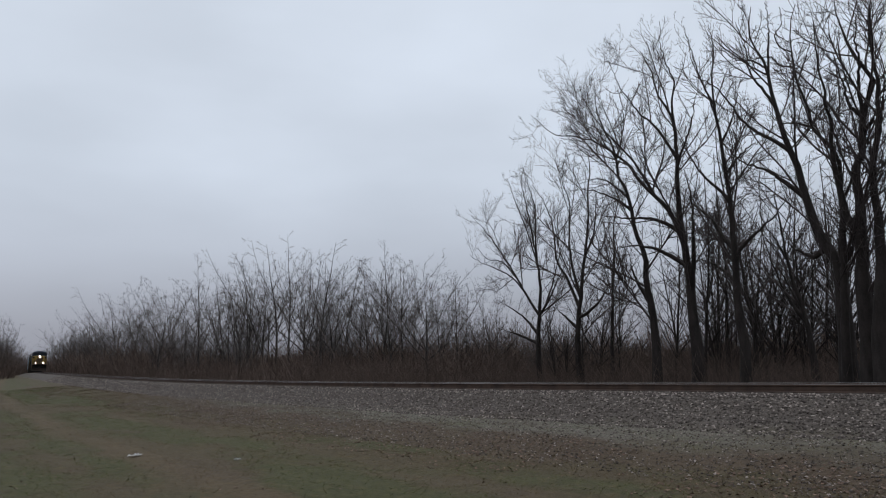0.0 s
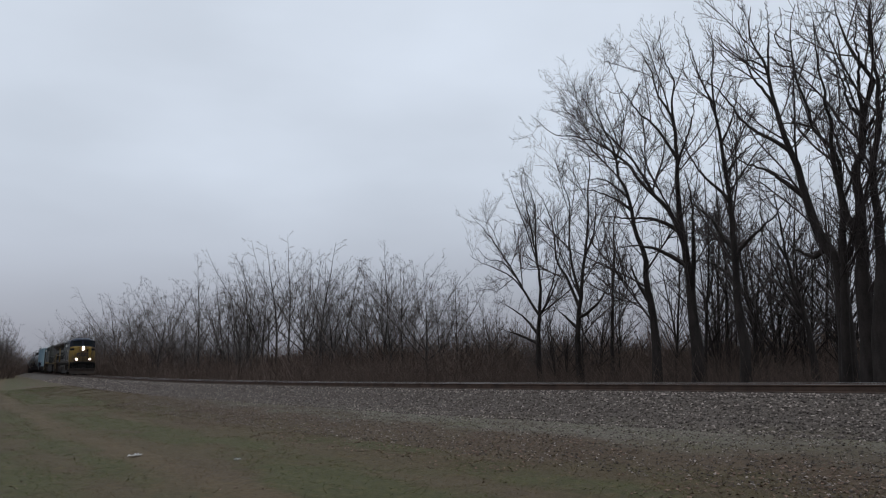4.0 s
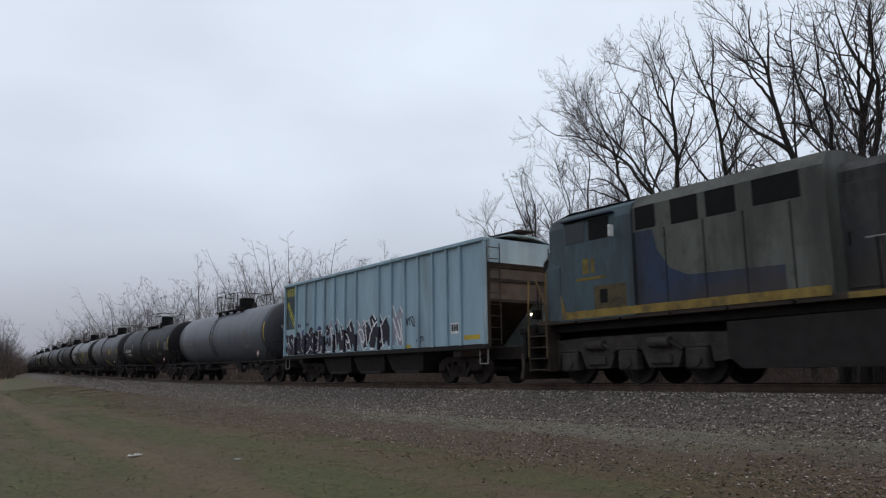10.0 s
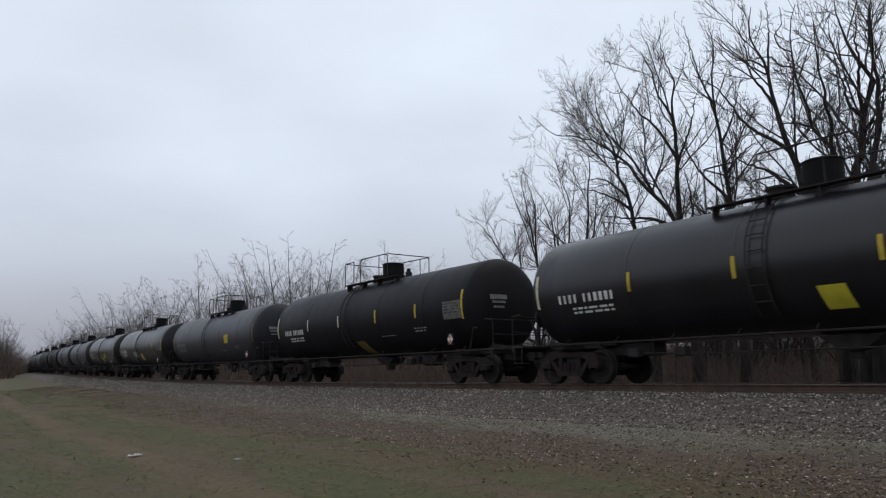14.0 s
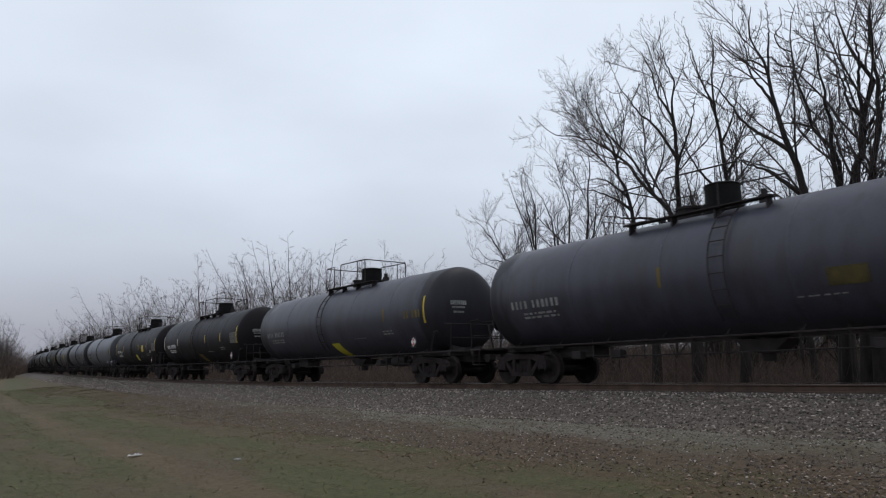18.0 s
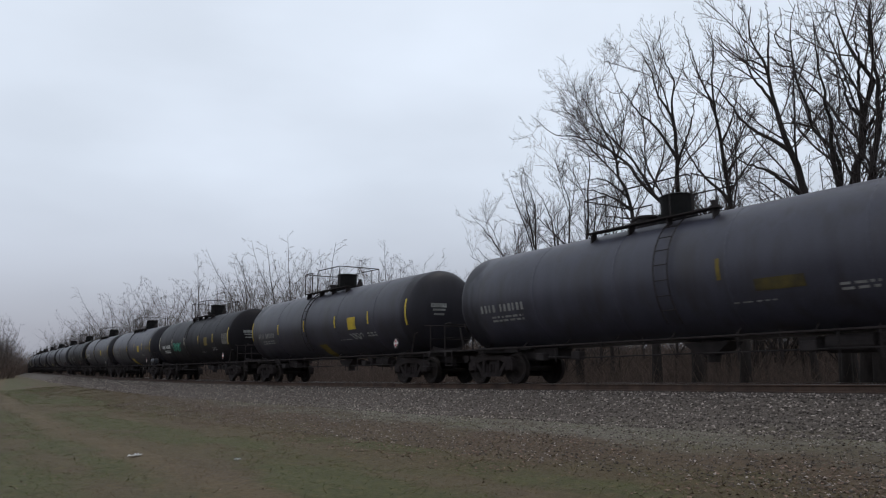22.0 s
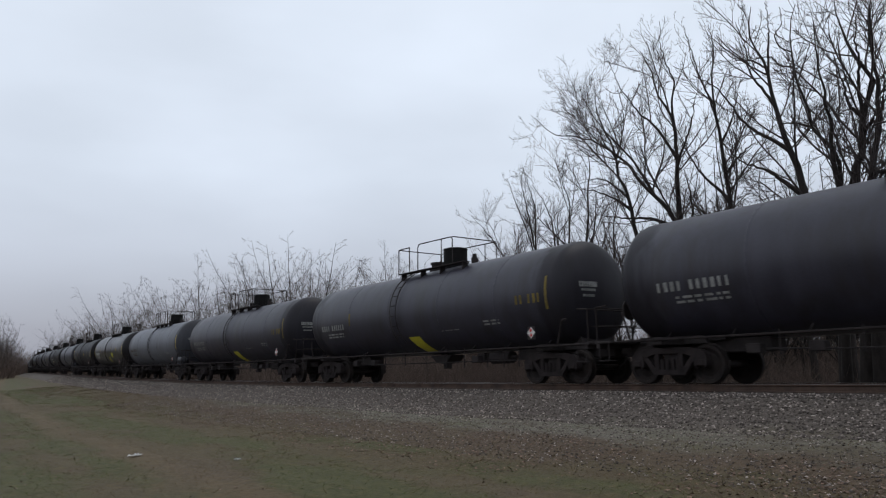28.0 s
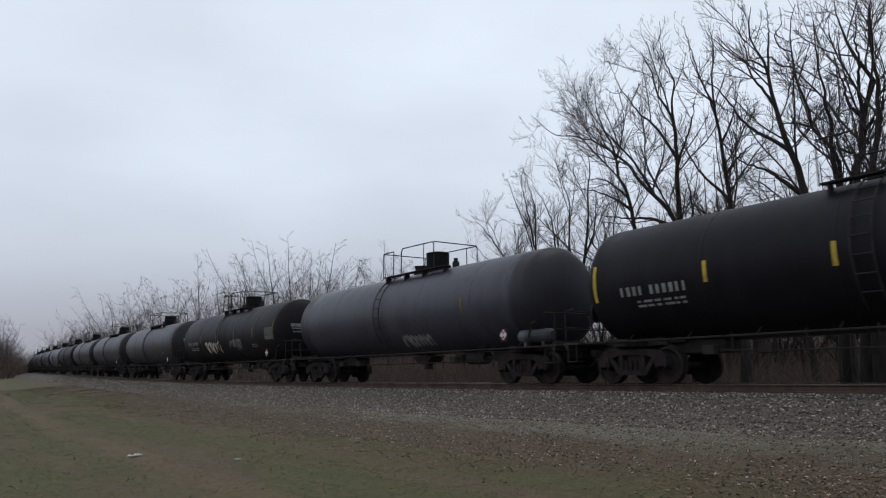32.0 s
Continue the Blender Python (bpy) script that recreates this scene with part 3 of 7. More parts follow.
# ---- loose stones, grass, leaves ----
def scatter_stones(name, count, s0, s1, l0, l1, r0, r1, label, power=1.0):
    rng_ = np.random.default_rng(len(name) + count)
    s = s1 - (s1 - s0) * rng_.random(count) ** power
    la = l0 + (l1 - l0) * rng_.random(count)
    r = r0 + (r1 - r0) * rng_.random(count) ** 2
    octa = np.array([(1, 0, 0), (-1, 0, 0), (0, 1, 0), (0, -1, 0), (0, 0, 1), (0, 0, -1)], float)
    tri = np.array([(0, 2, 4), (2, 1, 4), (1, 3, 4), (3, 0, 4), (2, 0, 5), (0, 3, 5)])
    jit = octa[None] * (0.65 + 0.7 * rng_.random((count, 6, 1))) + 0.3 * (rng_.random((count, 6, 3)) - 0.5)
    ang = rng_.random(count) * 6.283
    c_, s_ = np.cos(ang), np.sin(ang)
    x = jit[..., 0] * c_[:, None] - jit[..., 1] * s_[:, None]
    y = jit[..., 0] * s_[:, None] + jit[..., 1] * c_[:, None]
    p = np.stack([x, y, jit[..., 2] * 0.75], -1) * r[:, None, None]
    ce = np.array([(a, track_y(a) + b, ground_z(a, b)) for a, b in zip(s, la)])
    p += ce[:, None, :] + np.array([0, 0, 0.25])[None, None] * r[:, None, None]
    f = (tri[None] + (np.arange(count) * 6)[:, None, None]).reshape(-1, 3)
    return tagged(new(name, quads_mesh(name, p.reshape(-1, 3), f, M["stone"])), label, "stones", kind="stuff")


scatter_stones("ballast_stones", 38000, -48, -3, -4.4, -1.4, 0.012, 0.038, "grey crushed stone ballast banked below the rails", 1.3)
scatter_stones("ballast_stones", 9000, -110, -48, -4.3, -1.6, 0.03, 0.06, "grey crushed stone ballast farther along the rails", 1.4)
scatter_stones("gravel", 15000, -40, -3, -8.0, -4.2, 0.008, 0.026, "small grey gravel strewn over the verge", 1.3)


def scatter_blades(name, count, l0, l1, h0, h1, mat, label, patch, s0=-80.0, s1=-3.0, width=0.0045, cut=0.0, side=1):
    rng_ = np.random.default_rng(count)
    s = s1 - (s1 - s0) * rng_.random(count) ** 2.0
    la = l0 + (l1 + (2.0 if l1 < -6 else 0.0) - l0) * rng_.random(count)
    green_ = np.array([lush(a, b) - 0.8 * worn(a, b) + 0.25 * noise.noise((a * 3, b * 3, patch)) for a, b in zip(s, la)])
    thin_ = np.array([worn(a, b) for a, b in zip(s, la)]) < 0.4 + 0.8 * rng_.random(count)
    edge = np.array([verge(a, b) for a, b in zip(s, la)]) < l1 - 0.7 * rng_.random(count)
    keep = (green_ > cut if side > 0 else green_ < cut) & thin_ & edge
    s, la = s[keep], la[keep]
    k = len(s)
    ce = np.array([(a, track_y(a) + b, ground_z(a, b) - 0.004) for a, b in zip(s, la)])
    h = h0 + (h1 - h0) * rng_.random(k) ** 2
    ang = rng_.random(k) * 6.283
    lean = (rng_.random((k, 2)) - 0.5) * 3.0
    u = np.stack([np.cos(ang), np.sin(ang), 0 * ang], -1) * (width * (1 + 0.06 * np.abs(s)))[:, None]
    # most of it lies matted, a little stands up
    tip = ce + np.stack([lean[:, 0] * h * 1.8, lean[:, 1] * h * 1.8, h * (0.3 + 0.9 * rng_.random(k) ** 9)], -1)
    v = np.stack([ce - u, ce + u, tip], 1).reshape(-1, 3)
    f = np.arange(3 * k).reshape(-1, 3)
    return tagged(new(name, quads_mesh(name, v, f, mat)), label, "grass", kind="stuff")


scatter_blades("grass", 330000, -15.5, -6.4, 0.012, 0.04, M["blade"], "short straw-coloured winter grass", 1.0, cut=0.1, side=-1)
scatter_blades("grass", 330000, -15.5, -7.2, 0.012, 0.045, M["blade_green"], "short green grass growing in patches", 5.0, cut=-0.1)
scatter_blades("grass", 50000, -26.0, -7.2, 0.012, 0.045, M["blade"], "short straw-coloured grass beside the camera", 2.0, s0=16.0, s1=-3.2, cut=0.3, side=-1)
scatter_blades("weeds", 30000, -8.6, -4.3, 0.02, 0.11, M["blade"], "dry weeds along the gravel verge", 9.0, cut=0.1, side=-1)


def scatter_leaves(count, l0, l1, patch, cut, seed, label):
    rng_ = np.random.default_rng(seed)
    s = -2.5 - 42 * rng_.random(count) ** 1.5
    la = l0 + (l1 - l0) * rng_.random(count)
    keep = np.array([noise.noise((a * 0.5, b * 0.5, patch)) + 0.4 * noise.noise((a * 1.7, b * 1.7, patch)) for a, b in zip(s, la)]) > cut
    s, la = s[keep], la[keep]
    k = len(s)
    ce = np.array([(a, track_y(a) + b, ground_z(a, b) + 0.012) for a, b in zip(s, la)])
    r = 0.012 + 0.02 * rng_.random(k)
    ang = rng_.random(k) * 6.283
    corner = np.array([(1, 0), (0.1, 0.6), (-1, 0), (0.1, -0.6)])
    x = corner[None, :, 0] * np.cos(ang)[:, None] - corner[None, :, 1] * np.sin(ang)[:, None]
    y = corner[None, :, 0] * np.sin(ang)[:, None] + corner[None, :, 1] * np.cos(ang)[:, None]
    z = (rng_.random((k, 4)) - 0.3) * 0.9
    v = (ce[:, None, :] + np.stack([x, y, z], -1) * r[:, None, None]).reshape(-1, 3)
    return tagged(new("fallen_leaves", quads_mesh("fallen_leaves", v, np.arange(4 * k).reshape(-1, 4), M["leaf"])), label, "leaves", kind="stuff")


scatter_leaves(2600, -15, -6.0, 21.0, 0.05, 5, "curled brown fallen leaves lying in the grass")
scatter_leaves(11000, -9.2, -6.0, 33.0, -0.1, 6, "drift of reddish brown leaves along the verge")


# ---- bits of litter ----
def scrap(s, y, length, width, turn, seed, label):
    rg = random.Random(seed)
    bm = bmesh.new()
    n = 7
    rows = [[bm.verts.new(((i / n - 0.5) * length, (j / 3 - 0.5) * width * rg.uniform(0.7, 1.1), rg.uniform(0.005, 0.05))) for j in range(4)] for i in range(n + 1)]
    for a, b in zip(rows, rows[1:]):
        for j in range(3):
            bm.faces.new((a[j], a[j + 1], b[j + 1], b[j]))
    bmesh.ops.solidify(bm, geom=bm.faces[:], thickness=0.004)
    ob = tagged(new("paper_scrap", mesh_of("paper_scrap", bm, M["white"])), label, "litter")
    ob.matrix_basis = pose(s, y, ground_z(s, y - track_y(s)) + 0.01, 0, 0, turn)


scrap(-14.9, 3.75, 0.42, 0.14, -40, 1, "crumpled strip of white paper lying in the grass")
scrap(-12.9, 4.95, 0.14, 0.08, 20, 2, "small crumpled scrap of white paper in the grass")

# ---- bare trees ----
def tubes_batch(P, R, k=3):
    """Tubes of equal point counts, all at once: their points, corners of faces."""
    N, n, _ = P.shape
    d = np.gradient(P, axis=1)
    d /= np.linalg.norm(d, axis=2, keepdims=True) + 1e-9
    u = np.cross(d, np.array([0.31, 0.95, 0.05]))
    u /= np.linalg.norm(u, axis=2, keepdims=True) + 1e-9
    w = np.cross(d, u)
    a = np.arange(k) * 2 * np.pi / k
    ring = P[:, :, None, :] + R[:, :, None, None] * (np.cos(a)[None, None, :, None] * u[:, :, None, :] + np.sin(a)[None, None, :, None] * w[:, :, None, :])
    i = (np.arange(N) * n * k)[:, None, None] + (np.arange(n - 1) * k)[None, :, None]
    j = np.arange(1 if k == 2 else k)[None, None, :]
    j2 = (j + 1) % k
    f = np.stack([i + j, i + j2, i + k + j2, i + k + j], -1).reshape(-1, 4)
    return ring.reshape(-1, 3), f


def wander_batch(p, d, length, n, rng_, bend, lift):
    pts = [p]
    for _ in range(n):
        d = d + bend * (rng_.random(d.shape) - 0.5) * 1.6 + np.array([0, 0, lift])
        d = d / np.linalg.norm(d, axis=1, keepdims=True)
        pts.append(pts[-1] + d * (length / n)[:, None])
    return np.stack(pts, 1)


def ramify(P, R, per_m, ratio, spread, joints, rng_, first, thin, bend=0.3, lift=0.05, longest=3.2):
    """Side branches along every branch given, all at once, fanning out and bending upwards."""
    N, n, _ = P.shape
    total = np.linalg.norm(np.diff(P, axis=1), axis=2).sum(1)
    count = np.maximum(2, (per_m * total * (1 - first) + rng_.random(N)).astype(int))
    idx = np.repeat(np.arange(N), count)
    k = np.arange(len(idx)) - np.repeat(np.cumsum(count) - count, count)
    u = np.minimum(first + (1 - first) * (k + rng_.random(len(idx))) / count[idx], 0.985)
    x = u * (n - 1)
    i = np.minimum(x.astype(int), n - 2)
    f = (x - i)[:, None]
    p = P[idx, i] * (1 - f) + P[idx, i + 1] * f
    r_at = R[idx, i] * (1 - f[:, 0]) + R[idx, i + 1] * f[:, 0]
    d = P[idx, i + 1] - P[idx, i]
    d /= np.linalg.norm(d, axis=1, keepdims=True) + 1e-9
    a = rng_.normal(size=p.shape) + np.array([0, 0, 0.25])
    a -= d * (a * d).sum(1, keepdims=True)
    a /= np.linalg.norm(a, axis=1, keepdims=True) + 1e-9
    ang = (spread * (0.6 + 0.7 * rng_.random(len(idx))))[:, None]
    w = d * np.cos(ang) + a * np.sin(ang)
    ln = np.minimum(ratio * total[idx], longest) * (1.08 - 0.5 * u) * (0.45 + 0.85 * rng_.random(len(idx)))
    r0 = np.maximum(np.minimum(r_at * 0.7, 0.0135 * ln + 0.4 * thin), thin)
    Q = wander_batch(p, w, ln, joints, rng_, bend, lift)
    return Q, r0[:, None] * np.linspace(1, 0.5, joints + 1)[None]


def crown_mesh(P, R, rng_, per_m, ratio, spread, first, thin, mat, joints, longest=3.2, lift=0.06):
    """All that grows from the limbs given, as one mesh of fine tubes."""
    vs, fs, base = [], [], 0
    n = len(per_m)
    for level in range(n):
        P, R = ramify(P, R, per_m[level], ratio[level], spread * (1 + 0.08 * level), joints[level], rng_, first if level == 0 else 0.14, thin, 0.16 + 0.07 * level, lift / joints[level], longest)
        v, f = tubes_batch(P, R, 2 if level == n - 1 else 3)
        vs.append(v)
        fs.append(f + base)
        base += len(v)
    return quads_mesh("crown", np.concatenate(vs), np.concatenate(fs), mat)


def wander(p, d, length, r0, r1, n, rng_, bend=0.22, lift=0.06):
    pts, step = [np.array(p, float)], length / n
    d = np.array(d, float)
    for _ in range(n):
        d = d + bend * (rng_.random(3) - 0.5) * 1.6 + np.array([0, 0, lift])
        d /= np.linalg.norm(d)
        pts.append(pts[-1] + d * step)
    return np.array(pts), np.linspace(r0, r1, n + 1)


def smooth_line(pts, n):
    pts = np.asarray(pts, float)
    t = np.concatenate([[0], np.cumsum(np.linalg.norm(np.diff(pts, axis=0), axis=1))])
    u = np.linspace(0, t[-1], n)
    m = np.gradient(pts, t, axis=0)
    k = np.clip(np.searchsorted(t, u) - 1, 0, len(t) - 2)
    h = t[k + 1] - t[k]
    x = ((u - t[k]) / h)[:, None]
    h = h[:, None]
    return (2 * x**3 - 3 * x**2 + 1) * pts[k] + (x**3 - 2 * x**2 + x) * h * m[k] + (-2 * x**3 + 3 * x**2) * pts[k + 1] + (x**3 - x**2) * h * m[k + 1]


LIMB_POINTS = 26


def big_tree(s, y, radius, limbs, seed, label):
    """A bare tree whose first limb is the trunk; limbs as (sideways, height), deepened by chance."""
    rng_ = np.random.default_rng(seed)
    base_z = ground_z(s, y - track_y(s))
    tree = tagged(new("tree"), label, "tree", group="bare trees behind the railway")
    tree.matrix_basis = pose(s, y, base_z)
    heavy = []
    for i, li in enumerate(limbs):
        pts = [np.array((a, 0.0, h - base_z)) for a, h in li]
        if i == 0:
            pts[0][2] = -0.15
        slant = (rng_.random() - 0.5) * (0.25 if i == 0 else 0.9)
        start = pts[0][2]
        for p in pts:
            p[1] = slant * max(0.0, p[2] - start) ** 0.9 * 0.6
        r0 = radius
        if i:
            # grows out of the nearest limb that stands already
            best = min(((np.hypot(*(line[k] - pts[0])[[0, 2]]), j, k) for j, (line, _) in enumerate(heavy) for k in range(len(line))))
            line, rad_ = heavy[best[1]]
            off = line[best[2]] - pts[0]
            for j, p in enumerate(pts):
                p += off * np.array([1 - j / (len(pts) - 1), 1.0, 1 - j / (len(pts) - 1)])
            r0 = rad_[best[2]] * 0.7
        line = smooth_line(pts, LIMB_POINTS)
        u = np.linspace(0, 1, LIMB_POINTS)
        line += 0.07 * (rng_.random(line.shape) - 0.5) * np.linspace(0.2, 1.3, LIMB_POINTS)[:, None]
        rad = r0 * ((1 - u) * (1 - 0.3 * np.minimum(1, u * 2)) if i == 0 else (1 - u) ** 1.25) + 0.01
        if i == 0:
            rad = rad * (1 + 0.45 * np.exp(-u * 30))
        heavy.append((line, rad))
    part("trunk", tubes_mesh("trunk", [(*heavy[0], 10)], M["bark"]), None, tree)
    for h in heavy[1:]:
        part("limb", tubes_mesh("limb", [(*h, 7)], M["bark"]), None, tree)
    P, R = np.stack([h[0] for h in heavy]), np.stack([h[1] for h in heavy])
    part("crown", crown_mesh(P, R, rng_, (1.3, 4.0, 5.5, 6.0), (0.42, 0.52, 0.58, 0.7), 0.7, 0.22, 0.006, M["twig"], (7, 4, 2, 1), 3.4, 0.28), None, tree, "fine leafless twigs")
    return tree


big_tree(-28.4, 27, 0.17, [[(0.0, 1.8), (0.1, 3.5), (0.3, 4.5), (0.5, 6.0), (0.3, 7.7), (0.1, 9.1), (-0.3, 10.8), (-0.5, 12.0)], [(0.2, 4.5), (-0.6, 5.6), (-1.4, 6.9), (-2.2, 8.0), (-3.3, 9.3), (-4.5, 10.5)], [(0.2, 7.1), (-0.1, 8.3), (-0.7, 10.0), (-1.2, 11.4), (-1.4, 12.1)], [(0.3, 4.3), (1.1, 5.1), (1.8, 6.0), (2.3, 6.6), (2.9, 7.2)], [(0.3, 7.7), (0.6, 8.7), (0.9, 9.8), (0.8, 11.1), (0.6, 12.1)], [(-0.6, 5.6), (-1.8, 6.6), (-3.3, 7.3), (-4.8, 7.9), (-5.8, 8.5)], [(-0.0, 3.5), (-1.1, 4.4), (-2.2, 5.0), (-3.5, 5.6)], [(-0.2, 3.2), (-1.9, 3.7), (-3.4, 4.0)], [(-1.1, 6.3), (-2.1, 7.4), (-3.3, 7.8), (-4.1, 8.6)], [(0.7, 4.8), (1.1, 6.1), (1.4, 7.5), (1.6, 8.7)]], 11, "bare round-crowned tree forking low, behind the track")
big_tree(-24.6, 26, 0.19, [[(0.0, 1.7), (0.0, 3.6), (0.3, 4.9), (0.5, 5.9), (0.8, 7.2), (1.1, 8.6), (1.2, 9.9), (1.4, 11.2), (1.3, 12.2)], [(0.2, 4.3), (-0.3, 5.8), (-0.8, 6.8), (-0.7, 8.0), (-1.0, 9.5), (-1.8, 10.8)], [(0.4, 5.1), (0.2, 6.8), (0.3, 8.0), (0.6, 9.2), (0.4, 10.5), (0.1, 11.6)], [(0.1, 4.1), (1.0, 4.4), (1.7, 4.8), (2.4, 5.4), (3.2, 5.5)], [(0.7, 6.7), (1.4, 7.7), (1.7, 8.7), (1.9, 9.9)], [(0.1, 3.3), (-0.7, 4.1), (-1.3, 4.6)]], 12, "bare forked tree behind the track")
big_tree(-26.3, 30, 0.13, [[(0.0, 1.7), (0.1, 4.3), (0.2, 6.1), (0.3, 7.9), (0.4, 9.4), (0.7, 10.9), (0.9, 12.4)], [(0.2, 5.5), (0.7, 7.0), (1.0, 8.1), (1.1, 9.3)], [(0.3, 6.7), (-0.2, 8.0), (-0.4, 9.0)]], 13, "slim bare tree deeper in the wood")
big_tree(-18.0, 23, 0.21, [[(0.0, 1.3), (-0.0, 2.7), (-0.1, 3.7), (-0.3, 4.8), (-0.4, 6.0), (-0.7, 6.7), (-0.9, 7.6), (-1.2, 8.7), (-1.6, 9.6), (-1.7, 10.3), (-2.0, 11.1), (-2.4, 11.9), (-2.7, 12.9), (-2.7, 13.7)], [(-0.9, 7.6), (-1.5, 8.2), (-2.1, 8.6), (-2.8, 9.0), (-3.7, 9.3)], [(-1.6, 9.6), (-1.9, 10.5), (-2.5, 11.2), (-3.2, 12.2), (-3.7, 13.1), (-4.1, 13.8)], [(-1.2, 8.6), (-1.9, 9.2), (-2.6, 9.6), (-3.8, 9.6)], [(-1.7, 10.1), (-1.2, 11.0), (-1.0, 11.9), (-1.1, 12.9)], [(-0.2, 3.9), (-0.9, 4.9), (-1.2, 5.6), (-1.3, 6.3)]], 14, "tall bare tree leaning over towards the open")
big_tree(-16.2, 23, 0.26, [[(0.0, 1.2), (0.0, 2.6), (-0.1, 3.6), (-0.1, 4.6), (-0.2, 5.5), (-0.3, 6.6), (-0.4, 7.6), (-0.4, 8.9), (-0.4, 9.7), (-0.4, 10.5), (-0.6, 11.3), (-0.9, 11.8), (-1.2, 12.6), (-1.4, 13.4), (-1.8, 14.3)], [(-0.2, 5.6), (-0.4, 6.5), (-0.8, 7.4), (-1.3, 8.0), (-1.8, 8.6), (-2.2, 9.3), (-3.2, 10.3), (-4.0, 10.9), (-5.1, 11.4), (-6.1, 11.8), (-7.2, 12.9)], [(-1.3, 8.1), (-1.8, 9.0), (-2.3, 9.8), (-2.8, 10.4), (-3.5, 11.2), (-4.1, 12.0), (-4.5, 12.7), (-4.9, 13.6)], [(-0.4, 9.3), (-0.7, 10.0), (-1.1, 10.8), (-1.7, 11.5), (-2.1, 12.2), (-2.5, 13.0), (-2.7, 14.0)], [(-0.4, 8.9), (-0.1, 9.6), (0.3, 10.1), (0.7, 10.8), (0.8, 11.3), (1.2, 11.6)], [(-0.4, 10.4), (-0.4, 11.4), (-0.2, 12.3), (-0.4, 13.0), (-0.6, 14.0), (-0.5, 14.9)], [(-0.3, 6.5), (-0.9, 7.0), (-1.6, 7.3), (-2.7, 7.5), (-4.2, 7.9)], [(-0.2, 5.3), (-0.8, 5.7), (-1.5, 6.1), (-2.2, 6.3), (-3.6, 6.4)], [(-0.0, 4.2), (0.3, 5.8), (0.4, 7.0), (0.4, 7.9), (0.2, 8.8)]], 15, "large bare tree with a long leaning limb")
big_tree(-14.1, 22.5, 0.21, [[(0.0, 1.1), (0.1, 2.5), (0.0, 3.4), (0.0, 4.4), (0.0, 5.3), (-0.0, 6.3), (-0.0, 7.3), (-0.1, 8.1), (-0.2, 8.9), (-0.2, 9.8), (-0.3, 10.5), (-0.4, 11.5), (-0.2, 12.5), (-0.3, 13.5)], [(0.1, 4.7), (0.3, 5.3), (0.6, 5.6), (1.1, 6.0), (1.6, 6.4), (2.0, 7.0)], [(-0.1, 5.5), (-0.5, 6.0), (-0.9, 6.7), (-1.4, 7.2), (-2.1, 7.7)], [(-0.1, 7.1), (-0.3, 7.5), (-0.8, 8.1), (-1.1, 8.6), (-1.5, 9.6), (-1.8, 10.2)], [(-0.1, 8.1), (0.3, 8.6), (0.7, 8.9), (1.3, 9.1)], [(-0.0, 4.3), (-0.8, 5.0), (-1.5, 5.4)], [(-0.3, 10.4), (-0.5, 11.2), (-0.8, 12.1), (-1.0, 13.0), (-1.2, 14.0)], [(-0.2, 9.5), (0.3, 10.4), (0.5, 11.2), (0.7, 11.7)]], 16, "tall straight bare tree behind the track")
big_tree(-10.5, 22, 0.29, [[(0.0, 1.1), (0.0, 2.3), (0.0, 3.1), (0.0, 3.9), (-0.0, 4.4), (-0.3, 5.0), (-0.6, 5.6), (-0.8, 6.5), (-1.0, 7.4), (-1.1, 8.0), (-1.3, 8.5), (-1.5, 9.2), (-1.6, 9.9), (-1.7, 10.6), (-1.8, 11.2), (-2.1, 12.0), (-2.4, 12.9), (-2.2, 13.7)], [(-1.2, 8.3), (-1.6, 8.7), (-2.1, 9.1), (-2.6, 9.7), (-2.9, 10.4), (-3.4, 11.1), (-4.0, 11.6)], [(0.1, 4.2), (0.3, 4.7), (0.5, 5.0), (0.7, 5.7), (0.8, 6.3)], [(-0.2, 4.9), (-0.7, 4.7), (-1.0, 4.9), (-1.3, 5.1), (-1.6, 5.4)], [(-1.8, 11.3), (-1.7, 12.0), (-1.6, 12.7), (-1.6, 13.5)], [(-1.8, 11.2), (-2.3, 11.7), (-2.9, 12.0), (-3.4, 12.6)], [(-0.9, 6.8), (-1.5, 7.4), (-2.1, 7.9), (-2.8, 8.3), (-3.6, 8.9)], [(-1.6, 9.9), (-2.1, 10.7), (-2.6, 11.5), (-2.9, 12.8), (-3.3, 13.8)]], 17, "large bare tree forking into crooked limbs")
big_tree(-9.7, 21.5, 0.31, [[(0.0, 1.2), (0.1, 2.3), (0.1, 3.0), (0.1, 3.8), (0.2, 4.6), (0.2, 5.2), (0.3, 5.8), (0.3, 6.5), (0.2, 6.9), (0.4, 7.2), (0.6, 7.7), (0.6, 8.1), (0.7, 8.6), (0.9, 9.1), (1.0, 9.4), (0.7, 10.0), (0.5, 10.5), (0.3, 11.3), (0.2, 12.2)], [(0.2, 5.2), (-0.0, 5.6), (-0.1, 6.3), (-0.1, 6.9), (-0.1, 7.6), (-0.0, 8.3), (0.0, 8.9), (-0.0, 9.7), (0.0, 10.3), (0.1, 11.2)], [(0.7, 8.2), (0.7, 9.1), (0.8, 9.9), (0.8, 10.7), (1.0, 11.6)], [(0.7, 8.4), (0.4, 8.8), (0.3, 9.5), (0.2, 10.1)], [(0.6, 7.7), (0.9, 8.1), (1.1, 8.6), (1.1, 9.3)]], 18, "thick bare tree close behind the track")
